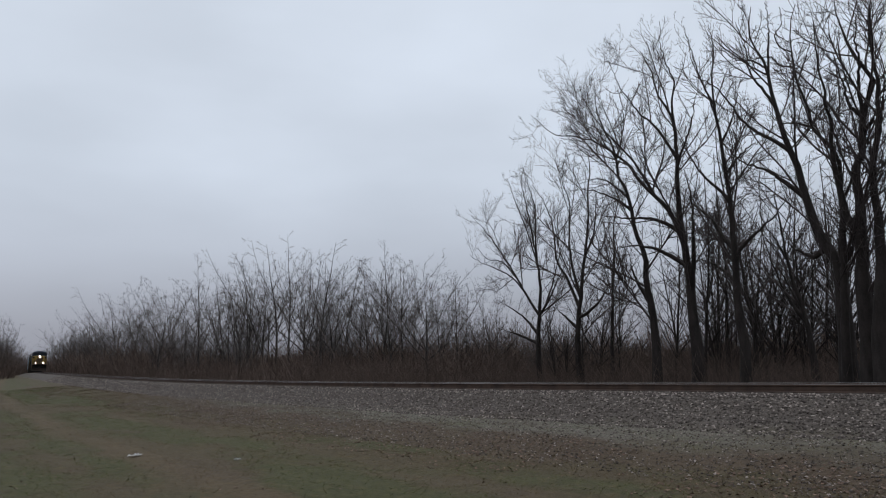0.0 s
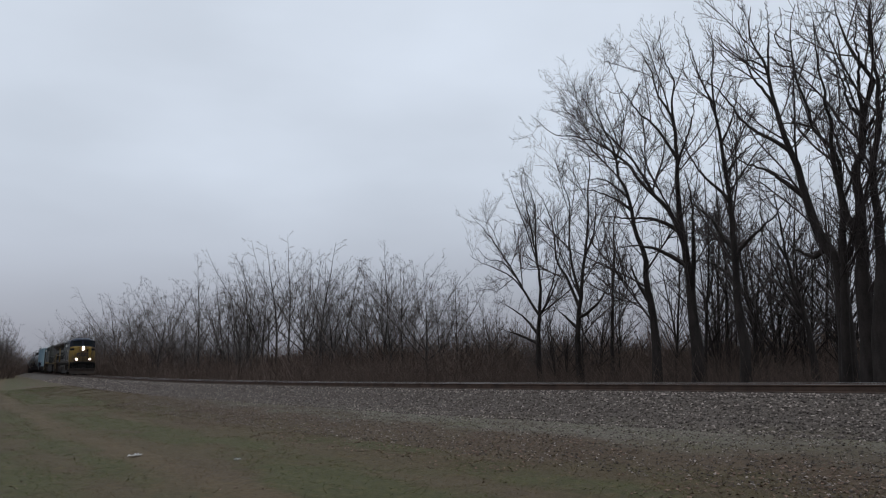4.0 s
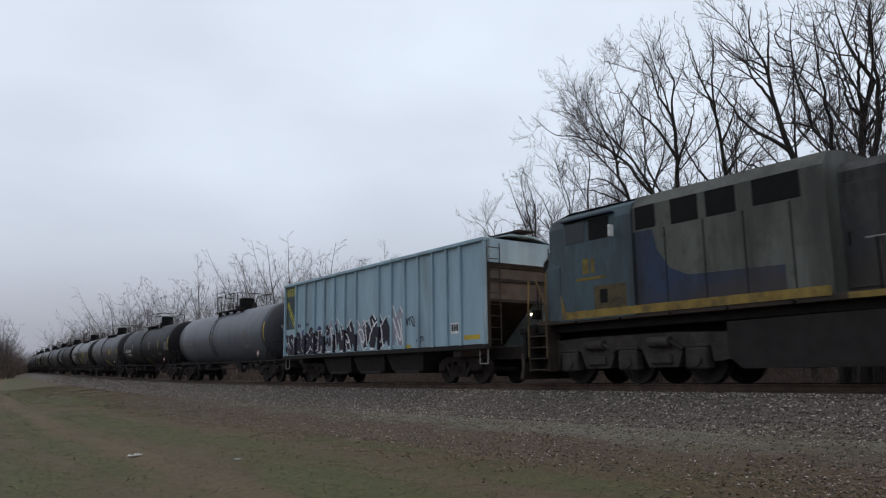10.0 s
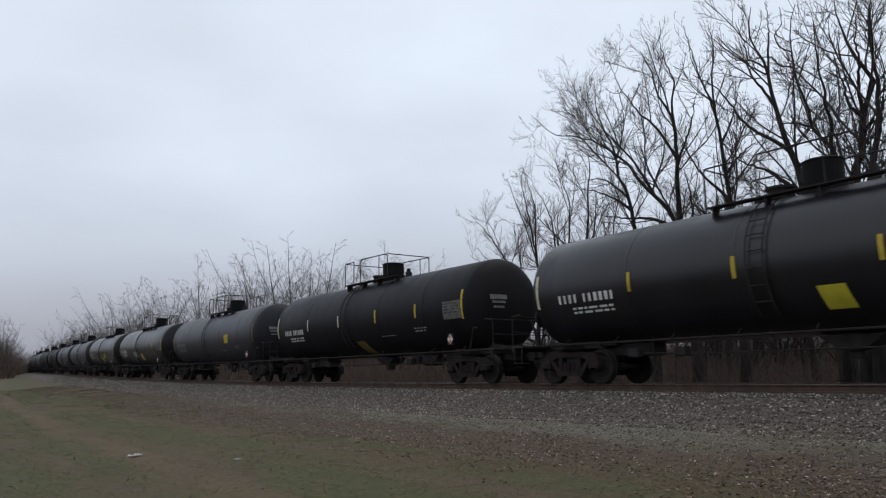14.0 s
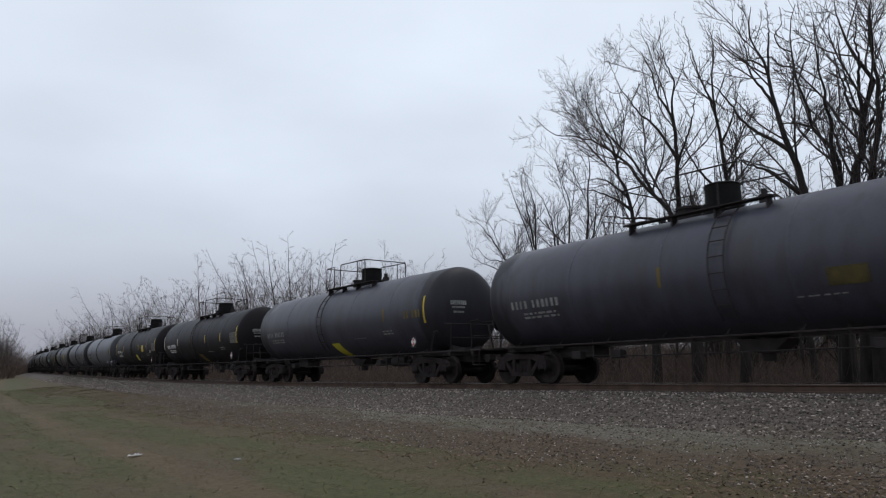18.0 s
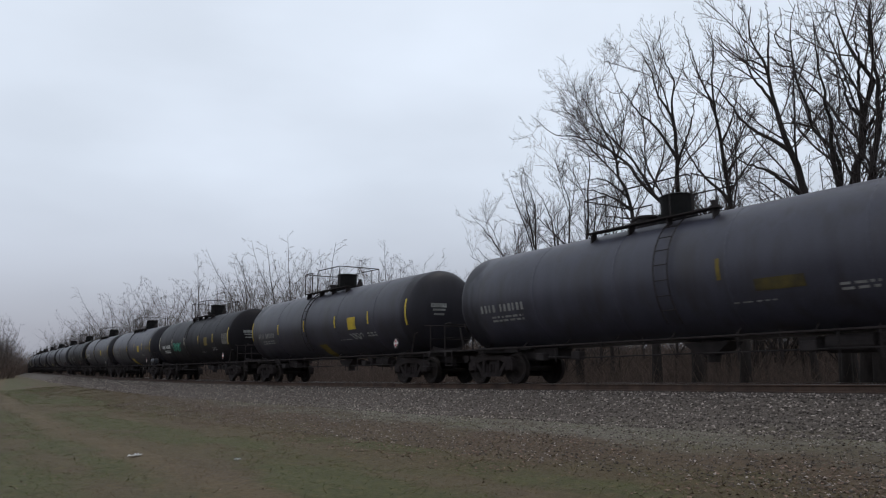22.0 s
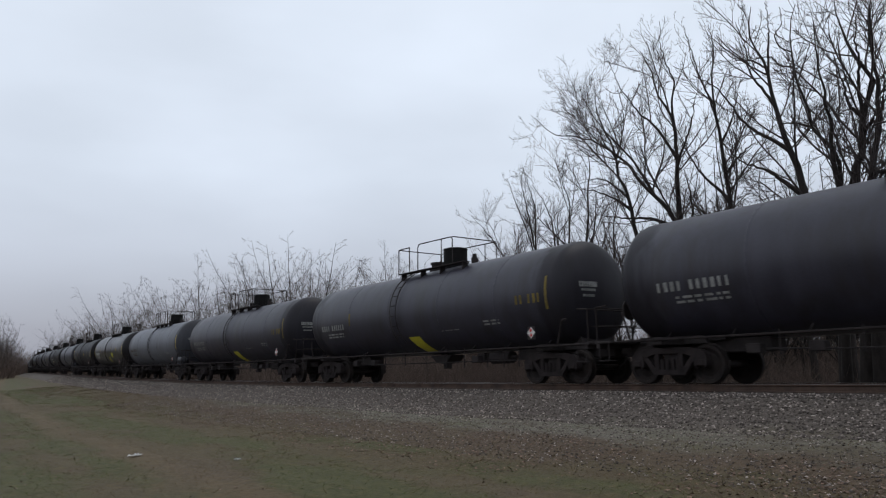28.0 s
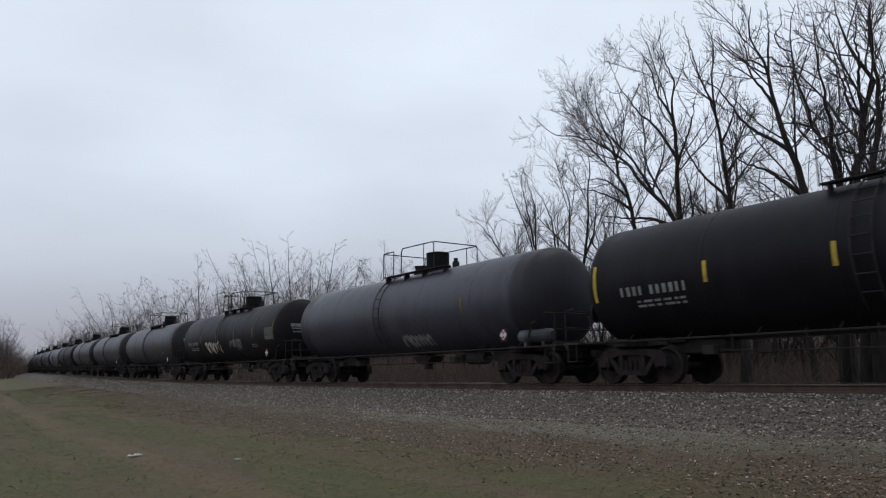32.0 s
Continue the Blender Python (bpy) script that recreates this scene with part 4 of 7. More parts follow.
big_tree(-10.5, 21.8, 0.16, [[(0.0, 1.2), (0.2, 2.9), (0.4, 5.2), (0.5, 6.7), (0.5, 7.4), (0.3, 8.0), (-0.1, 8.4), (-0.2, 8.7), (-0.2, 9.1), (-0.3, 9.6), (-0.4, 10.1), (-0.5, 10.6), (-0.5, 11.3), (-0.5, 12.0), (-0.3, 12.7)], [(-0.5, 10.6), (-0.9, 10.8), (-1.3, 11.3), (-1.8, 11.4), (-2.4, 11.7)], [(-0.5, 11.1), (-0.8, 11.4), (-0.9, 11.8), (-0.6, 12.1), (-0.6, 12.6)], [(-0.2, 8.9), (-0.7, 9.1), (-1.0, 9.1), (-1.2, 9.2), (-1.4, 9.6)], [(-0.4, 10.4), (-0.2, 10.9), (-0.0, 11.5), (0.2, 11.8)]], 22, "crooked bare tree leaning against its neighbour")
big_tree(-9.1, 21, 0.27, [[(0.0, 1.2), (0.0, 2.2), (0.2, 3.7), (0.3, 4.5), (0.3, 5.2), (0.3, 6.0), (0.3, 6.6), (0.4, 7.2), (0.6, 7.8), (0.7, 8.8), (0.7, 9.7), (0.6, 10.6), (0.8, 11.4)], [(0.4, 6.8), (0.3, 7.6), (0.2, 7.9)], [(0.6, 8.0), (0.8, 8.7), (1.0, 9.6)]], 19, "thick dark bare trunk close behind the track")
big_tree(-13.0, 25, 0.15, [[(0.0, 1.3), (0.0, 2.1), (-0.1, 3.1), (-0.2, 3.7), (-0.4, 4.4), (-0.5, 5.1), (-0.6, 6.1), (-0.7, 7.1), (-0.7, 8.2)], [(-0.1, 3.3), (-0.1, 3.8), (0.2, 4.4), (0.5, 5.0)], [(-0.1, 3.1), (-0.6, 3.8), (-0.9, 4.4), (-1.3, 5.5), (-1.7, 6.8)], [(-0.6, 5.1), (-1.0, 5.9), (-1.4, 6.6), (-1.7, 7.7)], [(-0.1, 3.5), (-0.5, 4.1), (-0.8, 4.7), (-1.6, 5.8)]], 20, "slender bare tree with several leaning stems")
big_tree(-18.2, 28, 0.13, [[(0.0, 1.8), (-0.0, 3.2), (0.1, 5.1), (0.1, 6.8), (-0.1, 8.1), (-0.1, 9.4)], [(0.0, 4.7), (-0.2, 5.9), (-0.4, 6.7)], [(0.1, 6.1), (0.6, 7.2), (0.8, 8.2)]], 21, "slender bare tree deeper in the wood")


def wood_tree(seed, habit, height, mat, bark, thin, per_m, joints):
    """A bare tree of the wood, to be copied. Habits: fan (broad and round), whip (tall and slim), clump (several stems), haze (fine and dense)."""
    rng_ = np.random.default_rng(seed)
    tree = new("tree")
    heavy = []

    def limb(p, d, ln, r, bend, lift):
        q, rr = wander(p, d / np.linalg.norm(d), ln, r, 0.012, 9, rng_, bend, lift)
        rr = 0.012 + (r - 0.012) * np.linspace(1, 0, len(q)) ** 1.3
        heavy.append((q, rr))
        return q, rr

    thick = {"fan": 0.016, "whip": 0.0098, "clump": 0.009, "haze": 0.006}[habit] * height
    stems = {"fan": 1, "whip": 1, "clump": 6, "haze": 3}[habit]
    for k in range(stems):
        a = k * 6.283 / stems + rng_.random()
        out = 0.0 if stems == 1 else 0.22 + 0.1 * rng_.random()
        at = np.array([math.cos(a), math.sin(a), 0.0]) * (0.0 if stems == 1 else 0.25)
        tall = height * (1.0 if k == 0 else 0.78 + 0.22 * rng_.random()) * (0.6 if habit == "fan" else 1.0)
        line, rad = limb(at + np.array([0, 0, -0.1]), np.array([math.cos(a) * out, math.sin(a) * out, 1.0]), tall, thick, 0.1, 0.05)
        boughs = {"fan": 12, "whip": 12, "clump": 4, "haze": 6}[habit]
        for j in range(boughs):
            fork = {"fan": 0.36, "whip": 0.25, "clump": 0.25, "haze": 0.22}[habit] + (0.5 if habit != "fan" else 0.55) * j / boughs
            i = int(fork * 9)
            b = j * 2.4 + rng_.random()
            splay = {"fan": 0.85 - 0.5 * j / boughs, "whip": 0.5, "clump": 0.46, "haze": 0.8}[habit]
            ln = (height - line[i][2]) * {"fan": 1.05, "whip": 0.58, "clump": 0.66, "haze": 0.62}[habit] * (0.72 + 0.35 * rng_.random())
            limb(line[i], np.array([math.cos(b) * splay, math.sin(b) * splay, 0.75]), ln, rad[i] * 0.55, 0.16, 0.03)
    part("trunk", tubes_mesh("trunk", [(q, r, 6 if i == 0 else 3) for i, (q, r) in enumerate(heavy)], bark), None, tree)
    P, R = np.stack([h[0] for h in heavy]), np.stack([h[1] for h in heavy])
    part("crown", crown_mesh(P, R, rng_, per_m, (0.34, 0.52, 0.6), {"fan": 0.85, "whip": 0.9, "clump": 0.9, "haze": 0.9}[habit], 0.2, thin, mat, joints, 1.7, 0.04), None, tree, "fine leafless twigs")
    tree_top = max(v.co.z for v in tree.children[1].data.vertices)
    return tree, tree_top


def plant_wood(kinds, places, rng_, label, group):
    """Copies of a few trees, each turned and sized on its own."""
    for s, lat, h, kind in places:
        ob, base = kinds[kind][int(rng_.random() * len(kinds[kind]))]
        sc = h / base
        m = Matrix.Translation((s, track_y(s) + lat, ground_z(s, lat) - 0.05)) @ Matrix.Rotation(rng_.random() * 6.28, 4, "Z") @ Matrix.Diagonal((sc * (0.9 + 0.2 * rng_.random()), sc * (0.9 + 0.2 * rng_.random()), sc, 1))
        tagged(copy_thing(ob, m), label, "tree", group)


def stand_first(kinds, at):
    # the pattern trees stand in the wood as well
    flat = [ob for trees in kinds.values() for ob, _ in trees]
    for ob, (s, lat) in zip(flat, at):
        ob.matrix_basis = pose(s, track_y(s) + lat, ground_z(s, lat) - 0.05)
        tagged(ob, "bare tree in the wood beyond the railway", "tree", "trees of the wood")


near_kinds = {"w": [wood_tree(31, "whip", 9, M["twig"], M["bark"], 0.006, (1.7, 3.4, 4.0), (3, 1, 1)), wood_tree(32, "whip", 8, M["twig"], M["bark"], 0.006, (1.7, 3.4, 4.0), (3, 1, 1))], "c": [wood_tree(33, "clump", 7.5, M["twig"], M["bark"], 0.006, (1.7, 3.4, 4.0), (3, 1, 1))], "f": [wood_tree(34, "fan", 8.5, M["twig"], M["bark"], 0.006, (1.7, 3.4, 4.0), (3, 1, 1))]}
stand_first(near_kinds, [(-20.5, 15), (-15.5, 13.5), (-23, 18), (-30, 17)])
r_ = np.random.default_rng(40)
places = [(-9 - 24 * r_.random(), 9 + 16 * r_.random(), 4.5 + 5.0 * r_.random(), "wwwfw"[i % 5]) for i in range(34)]
places += [(-15.5 - 7 * r_.random(), 14.5 + 6 * r_.random(), 9.5 + 4.0 * r_.random(), "wwf"[i % 3]) for i in range(8)]
plant_wood(near_kinds, places, r_, "slim bare tree standing in the thicket", "trees of the wood")

# the far wood takes the colours paled for haze
FAR = (M["twig_hazed"], M["bark_hazed"], 0.0095, (1.7, 3.8, 6.0), (2, 1, 1))
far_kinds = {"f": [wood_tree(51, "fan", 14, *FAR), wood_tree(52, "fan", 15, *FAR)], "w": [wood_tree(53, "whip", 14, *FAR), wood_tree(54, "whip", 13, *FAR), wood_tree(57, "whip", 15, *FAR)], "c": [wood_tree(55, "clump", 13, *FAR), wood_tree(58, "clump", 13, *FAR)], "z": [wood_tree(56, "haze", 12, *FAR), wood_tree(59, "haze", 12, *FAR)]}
stand_first(far_kinds, [(-96, 22), (-187, 21), (-116, 23), (-128, 20), (-66, 24), (-105, 22), (-80, 22), (-145, 20), (-62, 22)])
# the skyline of the wood, from far to near
skyline = [(-269, 10, 14.5, "z"), (-267, 12, 17.3, "z"), (-253, 13, 19.0, "z"), (-227, 14, 17.3, "z"), (-211, 15, 17.7, "f"), (-168.6, 13, 18.5, "f"), (-166, 16, 17.7, "f"), (-152, 16, 14.9, "z"), (-137.8, 16, 18.0, "f"), (-134.6, 17, 16.4, "f"), (-125.5, 17, 13.9, "z"), (-106.7, 15, 18.0, "w"), (-100.7, 16, 14.3, "f"), (-97.4, 17, 14.9, "c"), (-87.8, 16, 15.4, "c"), (-88.3, 18, 16.7, "f"), (-80.6, 17, 15.8, "w"), (-73.7, 16, 16.0, "w")]
skyline += [(-74.4, 18, 15.2, "f"), (-71.2, 18, 12.7, "f"), (-65.1, 16, 14.3, "w"), (-64.6, 17, 11.7, "f"), (-64.1, 18, 12.2, "w"), (-61.1, 18, 10.7, "f"), (-57.2, 17, 10.6, "w"), (-58.6, 19, 11.9, "f"), (-53.5, 17, 9.9, "f"), (-53.4, 18, 10.9, "w"), (-54.3, 20, 10.3, "f"), (-45.2, 15, 10.3, "f"), (-49.2, 19, 9.0, "f"), (-42.6, 16, 8.3, "w"), (-44.1, 18, 7.7, "w"), (-45.1, 20, 7.6, "z"), (-41.3, 18, 7.2, "f"), (-42.1, 20, 7.0, "z")]
skyline += [(-196 - 8 * i, 7 + 2.5 * (i % 4), 11.5 + 1.3 * (i % 3) + 0.25 * i, "zf"[i % 5 == 4]) for i in range(13)]
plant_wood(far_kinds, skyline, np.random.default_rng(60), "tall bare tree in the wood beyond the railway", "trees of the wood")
r_ = np.random.default_rng(61)
filler = []
for i in range(70):
    s = -34 - 190 * r_.random() ** 1.2
    h = np.interp(-s, [34, 45, 60, 80, 140, 220], [5.0, 5.6, 8.0, 11.0, 13, 13])
    filler.append((s, (9 if s < -60 else 17) + 30 * r_.random() ** 1.3, h * (0.55 + 0.4 * r_.random()), "zfcf"[i % 4]))
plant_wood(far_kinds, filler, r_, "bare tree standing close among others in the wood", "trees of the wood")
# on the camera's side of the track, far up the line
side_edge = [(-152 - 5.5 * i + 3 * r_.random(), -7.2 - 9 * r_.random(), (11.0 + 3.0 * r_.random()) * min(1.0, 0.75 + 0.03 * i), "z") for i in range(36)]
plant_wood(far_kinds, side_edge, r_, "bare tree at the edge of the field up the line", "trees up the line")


# ---- thicket: stems and twigs nobody could count ----
def thicket(name, count, s0, s1, l0, l1, h0, h1, r, label, seed, twigs=1, power=1.0, joints=3, lean=1.3):
    rng_ = np.random.default_rng(seed)
    s = s1 + (s0 - s1) * rng_.random(count) ** power
    lat = l0 + (l1 - l0) * rng_.random(count)
    clump = np.array([noise.noise((a * 0.16, b * 0.2, seed)) for a, b in zip(s, lat)])
    h = (h0 + (h1 - h0) * rng_.random(count) ** 1.4) * (1 + 0.55 * clump)
    p = np.array([(a, track_y(a) + b, ground_z(a, b) - 0.05) for a, b in zip(s, lat)])
    d = np.concatenate([(rng_.random((count, 2)) - 0.5) * lean, np.ones((count, 1))], 1)
    P = wander_batch(p, d, h, joints, rng_, 0.38 * lean, 0.02)
    r0 = r * (0.5 + rng_.random(count))
    R = r0[:, None] * np.linspace(1, 0.3, joints + 1)[None]
    v, f = tubes_batch(P, R)
    vs, fs, base = [v], [f], len(v)
    for k in range(twigs):
        j = 1 + k % (joints - 1)
        d2 = np.concatenate([(rng_.random((count, 2)) - 0.5) * 2.0, np.full((count, 1), 0.7)], 1)
        T = wander_batch(P[:, j], d2, h * (0.25 + 0.3 * rng_.random(count)), 1, rng_, 0.3, 0.05)
        v, f = tubes_batch(T, R[:, j:j + 1] * np.array([[0.7, 0.35]]))
        vs.append(v)
        fs.append(f + base)
        base += len(v)
    return tagged(new(name, quads_mesh(name, np.concatenate(vs), np.concatenate(fs), M["brush"])), label, "thicket", kind="stuff")


thicket("thicket", 9000, -46, -5, 5.9, 10, 0.5, 2.3, 0.0065, "dense brown leafless thicket behind the track", 71, 2, 1.0, 2, 1.9)
thicket("thicket", 8000, -60, -6, 9, 22, 1.3, 3.5, 0.011, "dense brown thicket deeper in the wood", 72, 2, 1.0, 2, 1.7)
thicket("thicket", 7000, -75, -8, 18, 42, 2.8, 5.0, 0.034, "brown underwood closing the wood behind", 77, 2, 1.0, 2, 1.5)
thicket("thicket", 6500, -130, -44, 4.5, 16, 0.9, 3.6, 0.016, "brown thicket along the far side of the line", 73, 2, 1.2, 2, 1.7)
thicket("thicket", 6500, -150, -40, 16, 34, 2.8, 5.6, 0.03, "grey-brown underwood behind the line of trees", 78, 2, 1.0, 2, 1.5)
thicket("thicket", 6500, -300, -110, 5, 24, 2.0, 7.5, 0.035, "brown thicket far up the line", 74, 2, 1.0, 2, 1.2)
thicket("thicket", 9000, -460, -150, -30, -5.6, 2.5, 8.5, 0.035, "brown thicket at the edge of the field up the line", 75, 2, 1.0, 2, 1.2)
thicket("thicket", 6000, -560, -330, -60, 70, 6.0, 13.0, 0.07, "grey-brown wood closing the view up the line", 79, 3, 1.0, 2, 1.2)

# ---- the train: shared pieces ----
SHARED = {}
WHEELSETS = {"car": [], "loco": [], "loco_turned": []}


def shared(key, build, mat, smooth=False):
    if key not in SHARED:
        bm = bmesh.new()
        build(bm)
        SHARED[key] = mesh_of(key, bm, mat, smooth)
    return SHARED[key]


def wheel_disc(bm, r, y, out):
    # tread, flange and dished plate; out: the side that faces away from the car
    prof = [(0.0, 0.10), (0.09, 0.10), (0.13, 0.03), (r * 0.62, -0.005), (r * 0.80, 0.03), (r * 0.83, 0.068), (r * 0.985, 0.068), (r, 0.05), (r, -0.06), (r + 0.03, -0.066), (r + 0.03, -0.088), (r * 0.8, -0.088), (r * 0.6, -0.05), (0.0, -0.06)]
    seg = 18
    rings = []
    for rr, w in prof:
        rings.append([bm.verts.new((max(rr, 0.001) * math.cos(2 * math.pi * i / seg), y + out * w, max(rr, 0.001) * math.sin(2 * math.pi * i / seg))) for i in range(seg)])
    for a, b in zip(rings, rings[1:]):
        for i in range(seg):
            bm.faces.new((a[i], a[(i + 1) % seg], b[(i + 1) % seg], b[i]))
    bmesh.ops.recalc_face_normals(bm, faces=bm.faces)


def wheelset_bm(r):
    def build(bm):
        rod(bm, (0, -0.85, 0), (0, 0.85, 0), 0.08, 10)
        for side in (-1, 1):
            wheel_disc(bm, r, 0.755 * side, side)
            for k in range(3):
                a = k * 2.094
                rod(bm, (0.05 * math.cos(a), side * 0.93, 0.05 * math.sin(a)), (0.05 * math.cos(a), side * 0.955, 0.05 * math.sin(a)), 0.016, 6)
            rod(bm, (0, side * 0.85, 0), (0, side * 0.945, 0), 0.1, 12)
    return build


def side_frame_bm(bm):
    # cast frame: arched top chord, dropped bottom chord, columns, journal pedestals
    for y in (0.0,):
        prism(bm, [(-1.05, 0.66), (-0.95, 0.78), (-0.45, 0.86), (0.45, 0.86), (0.95, 0.78), (1.05, 0.66), (0.72, 0.62), (0.40, 0.72), (-0.40, 0.72), (-0.72, 0.62)], -0.08, 0.08)
        prism(bm, [(-0.76, 0.64), (-0.64, 0.66), (-0.36, 0.34), (0.36, 0.34), (0.64, 0.66), (0.76, 0.64), (0.44, 0.22), (-0.44, 0.22)], -0.07, 0.07)
        for c in (-0.34, 0.34):
            box(bm, c - 0.06, c + 0.06, -0.07, 0.07, 0.3, 0.75)
        for c in (-0.89, 0.89):
            prism(bm, [(c - 0.17, 0.68), (c + 0.17, 0.68), (c + 0.17, 0.44), (c + 0.11, 0.36), (c + 0.10, 0.56), (c - 0.10, 0.56), (c - 0.11, 0.36), (c - 0.17, 0.44)], -0.10, 0.10)
            box(bm, c - 0.1, c + 0.1, -0.12, 0.09, 0.42, 0.57, 0.015)
        for c in (-0.22, -0.08, 0.08, 0.22):
            rod(bm, (c, 0, 0.34), (c, 0, 0.6), 0.055, 8)


def bogie_bm(bm):
    box(bm, -0.2, 0.2, -0.98, 0.98, 0.52, 0.74, 0.03)
    rod(bm, (0, 0, 0.7), (0, 0, 0.92), 0.2, 14)
    for sx in (-1, 1):
        rod(bm, (sx * 0.42, -0.75, 0.42), (sx * 0.42, 0.75, 0.42), 0.045, 8)
        for sy in (-1, 1):
            box(bm, sx * 0.36, sx * 0.44, sy * 0.66, sy * 0.86, 0.3, 0.55, 0.02)


def add_bogie(car, x):
    b = part("bogie", shared("bogie", bogie_bm, M["steel_dark"]), None, car, at=pose(x, 0, 0))
    for sy in (-1, 1):
        part("side_frame", shared("side_frame", side_frame_bm, M["truck"]), None, b, "dusty cast-steel side frame", at=pose(0, sy * 1.0, 0))
    for sx in (-1, 1):
        w = part("wheelset", shared("wheelset", wheelset_bm(0.457), M["wheel"], False), None, b)
        w.matrix_parent_inverse = pose(sx * 0.89, 0, 0.457)
        WHEELSETS["car"].append(w)
    return b


def coupler_bm(bm):
    box(bm, -0.55, 0.12, -0.08, 0.08, 0.80, 0.96, 0.02)
    prism(bm, [(0.08, 0.70), (0.3, 0.70), (0.36, 0.78), (0.36, 0.98), (0.3, 1.05), (0.08, 1.05)], -0.13, 0.05)
    box(bm, 0.1, 0.34, 0.06, 0.16, 0.74, 1.0, 0.03)
    path_rod(bm, [(0.0, 0.2, 0.82), (0.16, 0.24, 0.55), (0.36, 0.2, 0.46)], 0.025, 6)


def arc_patch(bm, r, zc, x0, x1, a0, a1, skew=0.0, n=5):
    """A patch on the near side of a round tank: from angle a0 up to a1 (degrees above the middle)."""
    rows = []
    for i in range(n + 1):
        a = radians(a0 + (a1 - a0) * i / n)
        sh = skew * (i / n)
        rows.append([bm.verts.new((x + sh, -r * math.cos(a), zc + r * math.sin(a))) for x in (x0, x1)])
    for a, b in zip(rows, rows[1:]):
        bm.faces.new((a[0], a[1], b[1], b[0]))


TANK_R, TANK_ZC, TANK_HALF, HEAD = 1.545, 2.555, 8.04, 0.62


def up(z):
    return math.degrees(math.asin(max(-1, min(1, (z - TANK_ZC) / TANK_R))))


def tank_bm(bm):
    r, hc = TANK_R, HEAD
    xs = []
    for i in range(9):
        a = math.pi / 2 * i / 8
        xs.append((-TANK_HALF + hc - hc * math.cos(a) if i else -TANK_HALF, max(r * math.sin(a), 0.02)))
    rings = xs + [(-5, r), (0, r), (5, r)] + [(-x, q) for x, q in xs[::-1]]
    loft(bm, [ring_x(x, q, TANK_ZC, 48) for x, q in rings])


def seam_bm(bm):
    # a raised weld band round the shell
    loft(bm, [ring_x(-0.03, TANK_R + 0.004, TANK_ZC, 40), ring_x(-0.02, TANK_R + 0.009, TANK_ZC, 40), ring_x(0.02, TANK_R + 0.009, TANK_ZC, 40), ring_x(0.03, TANK_R + 0.004, TANK_ZC, 40)])


def manway_bm(bm):
    rod(bm, (0.25, 0, 3.95), (0.25, 0, 4.26), 0.5, 20)
    rod(bm, (0.25, 0, 4.26), (0.25, 0, 4.76), 0.43, 20)
    rod(bm, (0.25, 0, 4.76), (0.25, 0, 4.80), 0.46, 20, 0.38)
    for k in range(8):
        a = k * math.pi / 4
        rod(bm, (0.25 + 0.47 * math.cos(a), 0.47 * math.sin(a), 4.24), (0.25 + 0.47 * math.cos(a), 0.47 * math.sin(a), 4.32), 0.03, 6)


def valve_bm(bm):
    rod(bm, (-0.75, 0, 4.0), (-0.75, 0, 4.34), 0.3, 16)
    rod(bm, (-0.75, 0, 4.34), (-0.75, 0, 4.40), 0.34, 16)


def vent_bm(bm):
    rod(bm, (-1.35, 0.1, 4.0), (-1.35, 0.1, 4.30), 0.12, 12)


def gauge_bm(bm):
    rod(bm, (1.25, 0.1, 4.0), (1.25, 0.1, 4.34), 0.13, 12)
    rod(bm, (1.25, 0.1, 4.34), (1.25, 0.1, 4.48), 0.08, 10)


def platform_bm(bm):
    for sy in (-1, 1):
        box(bm, -2.05, 2.05, sy * 0.74, sy * 1.0, 4.03, 4.06)
        for x in (-1.9, -0.6, 0.6, 1.9):
            box(bm, x - 0.02, x + 0.02, sy * 0.72, sy * 0.95, 3.72, 4.03)


RAIL_TOP = 4.98


def gate_rail_bm(bm):
    path_rod(bm, [(-2.05, 0, 4.0), (-2.05, 0, RAIL_TOP - 0.06), (-1.98, 0, RAIL_TOP), (-1.3, 0, RAIL_TOP), (-1.3, 0, 4.0)], 0.021, 5)


def long_rail_bm(bm):
    path_rod(bm, [(-0.75, 0, 4.0), (-0.75, 0, RAIL_TOP - 0.1), (-0.66, 0, RAIL_TOP + 0.03), (1.3, 0, RAIL_TOP), (1.4, 0, RAIL_TOP - 0.07), (1.4, 0, 4.0)], 0.021, 5)
    rod(bm, (0.75, 0, 4.0), (0.75, 0, RAIL_TOP), 0.018, 5)


def cross_rail_bm(bm):
    rod(bm, (0, -0.98, RAIL_TOP), (0, 0.98, RAIL_TOP), 0.02, 5)


def tank_ladder_bm(bm):
    for x in (-1.78, -1.38):
        pts = []
        for a in range(72, -46, -9):
            q = radians(a)
            pts.append((x, -(TANK_R + 0.08) * math.cos(q), TANK_ZC + (TANK_R + 0.08) * math.sin(q)))
        path_rod(bm, pts, 0.018, 5)
    for a in range(60, -40, -13):
        q = radians(a)
        y, z = -(TANK_R + 0.09) * math.cos(q), TANK_ZC + (TANK_R + 0.09) * math.sin(q)
        rod(bm, (-1.78, y, z), (-1.38, y, z), 0.014, 5)


def sill_bm(bm):
    # stub sill under one end (x towards the coupler)
    box(bm, 4.6, 8.55, -0.32, 0.32, 0.72, 1.06, 0.02)
    box(bm, 5.6, 8.1, -0.5, 0.5, 1.0, 1.16, 0.02)
    prism(bm, [(6.0, 0.95), (7.8, 0.95), (7.5, 1.45), (6.2, 1.3)], -0.62, 0.62)
    box(bm, 6.65, 6.95, -1.45, 1.45, 0.92, 1.10, 0.02)


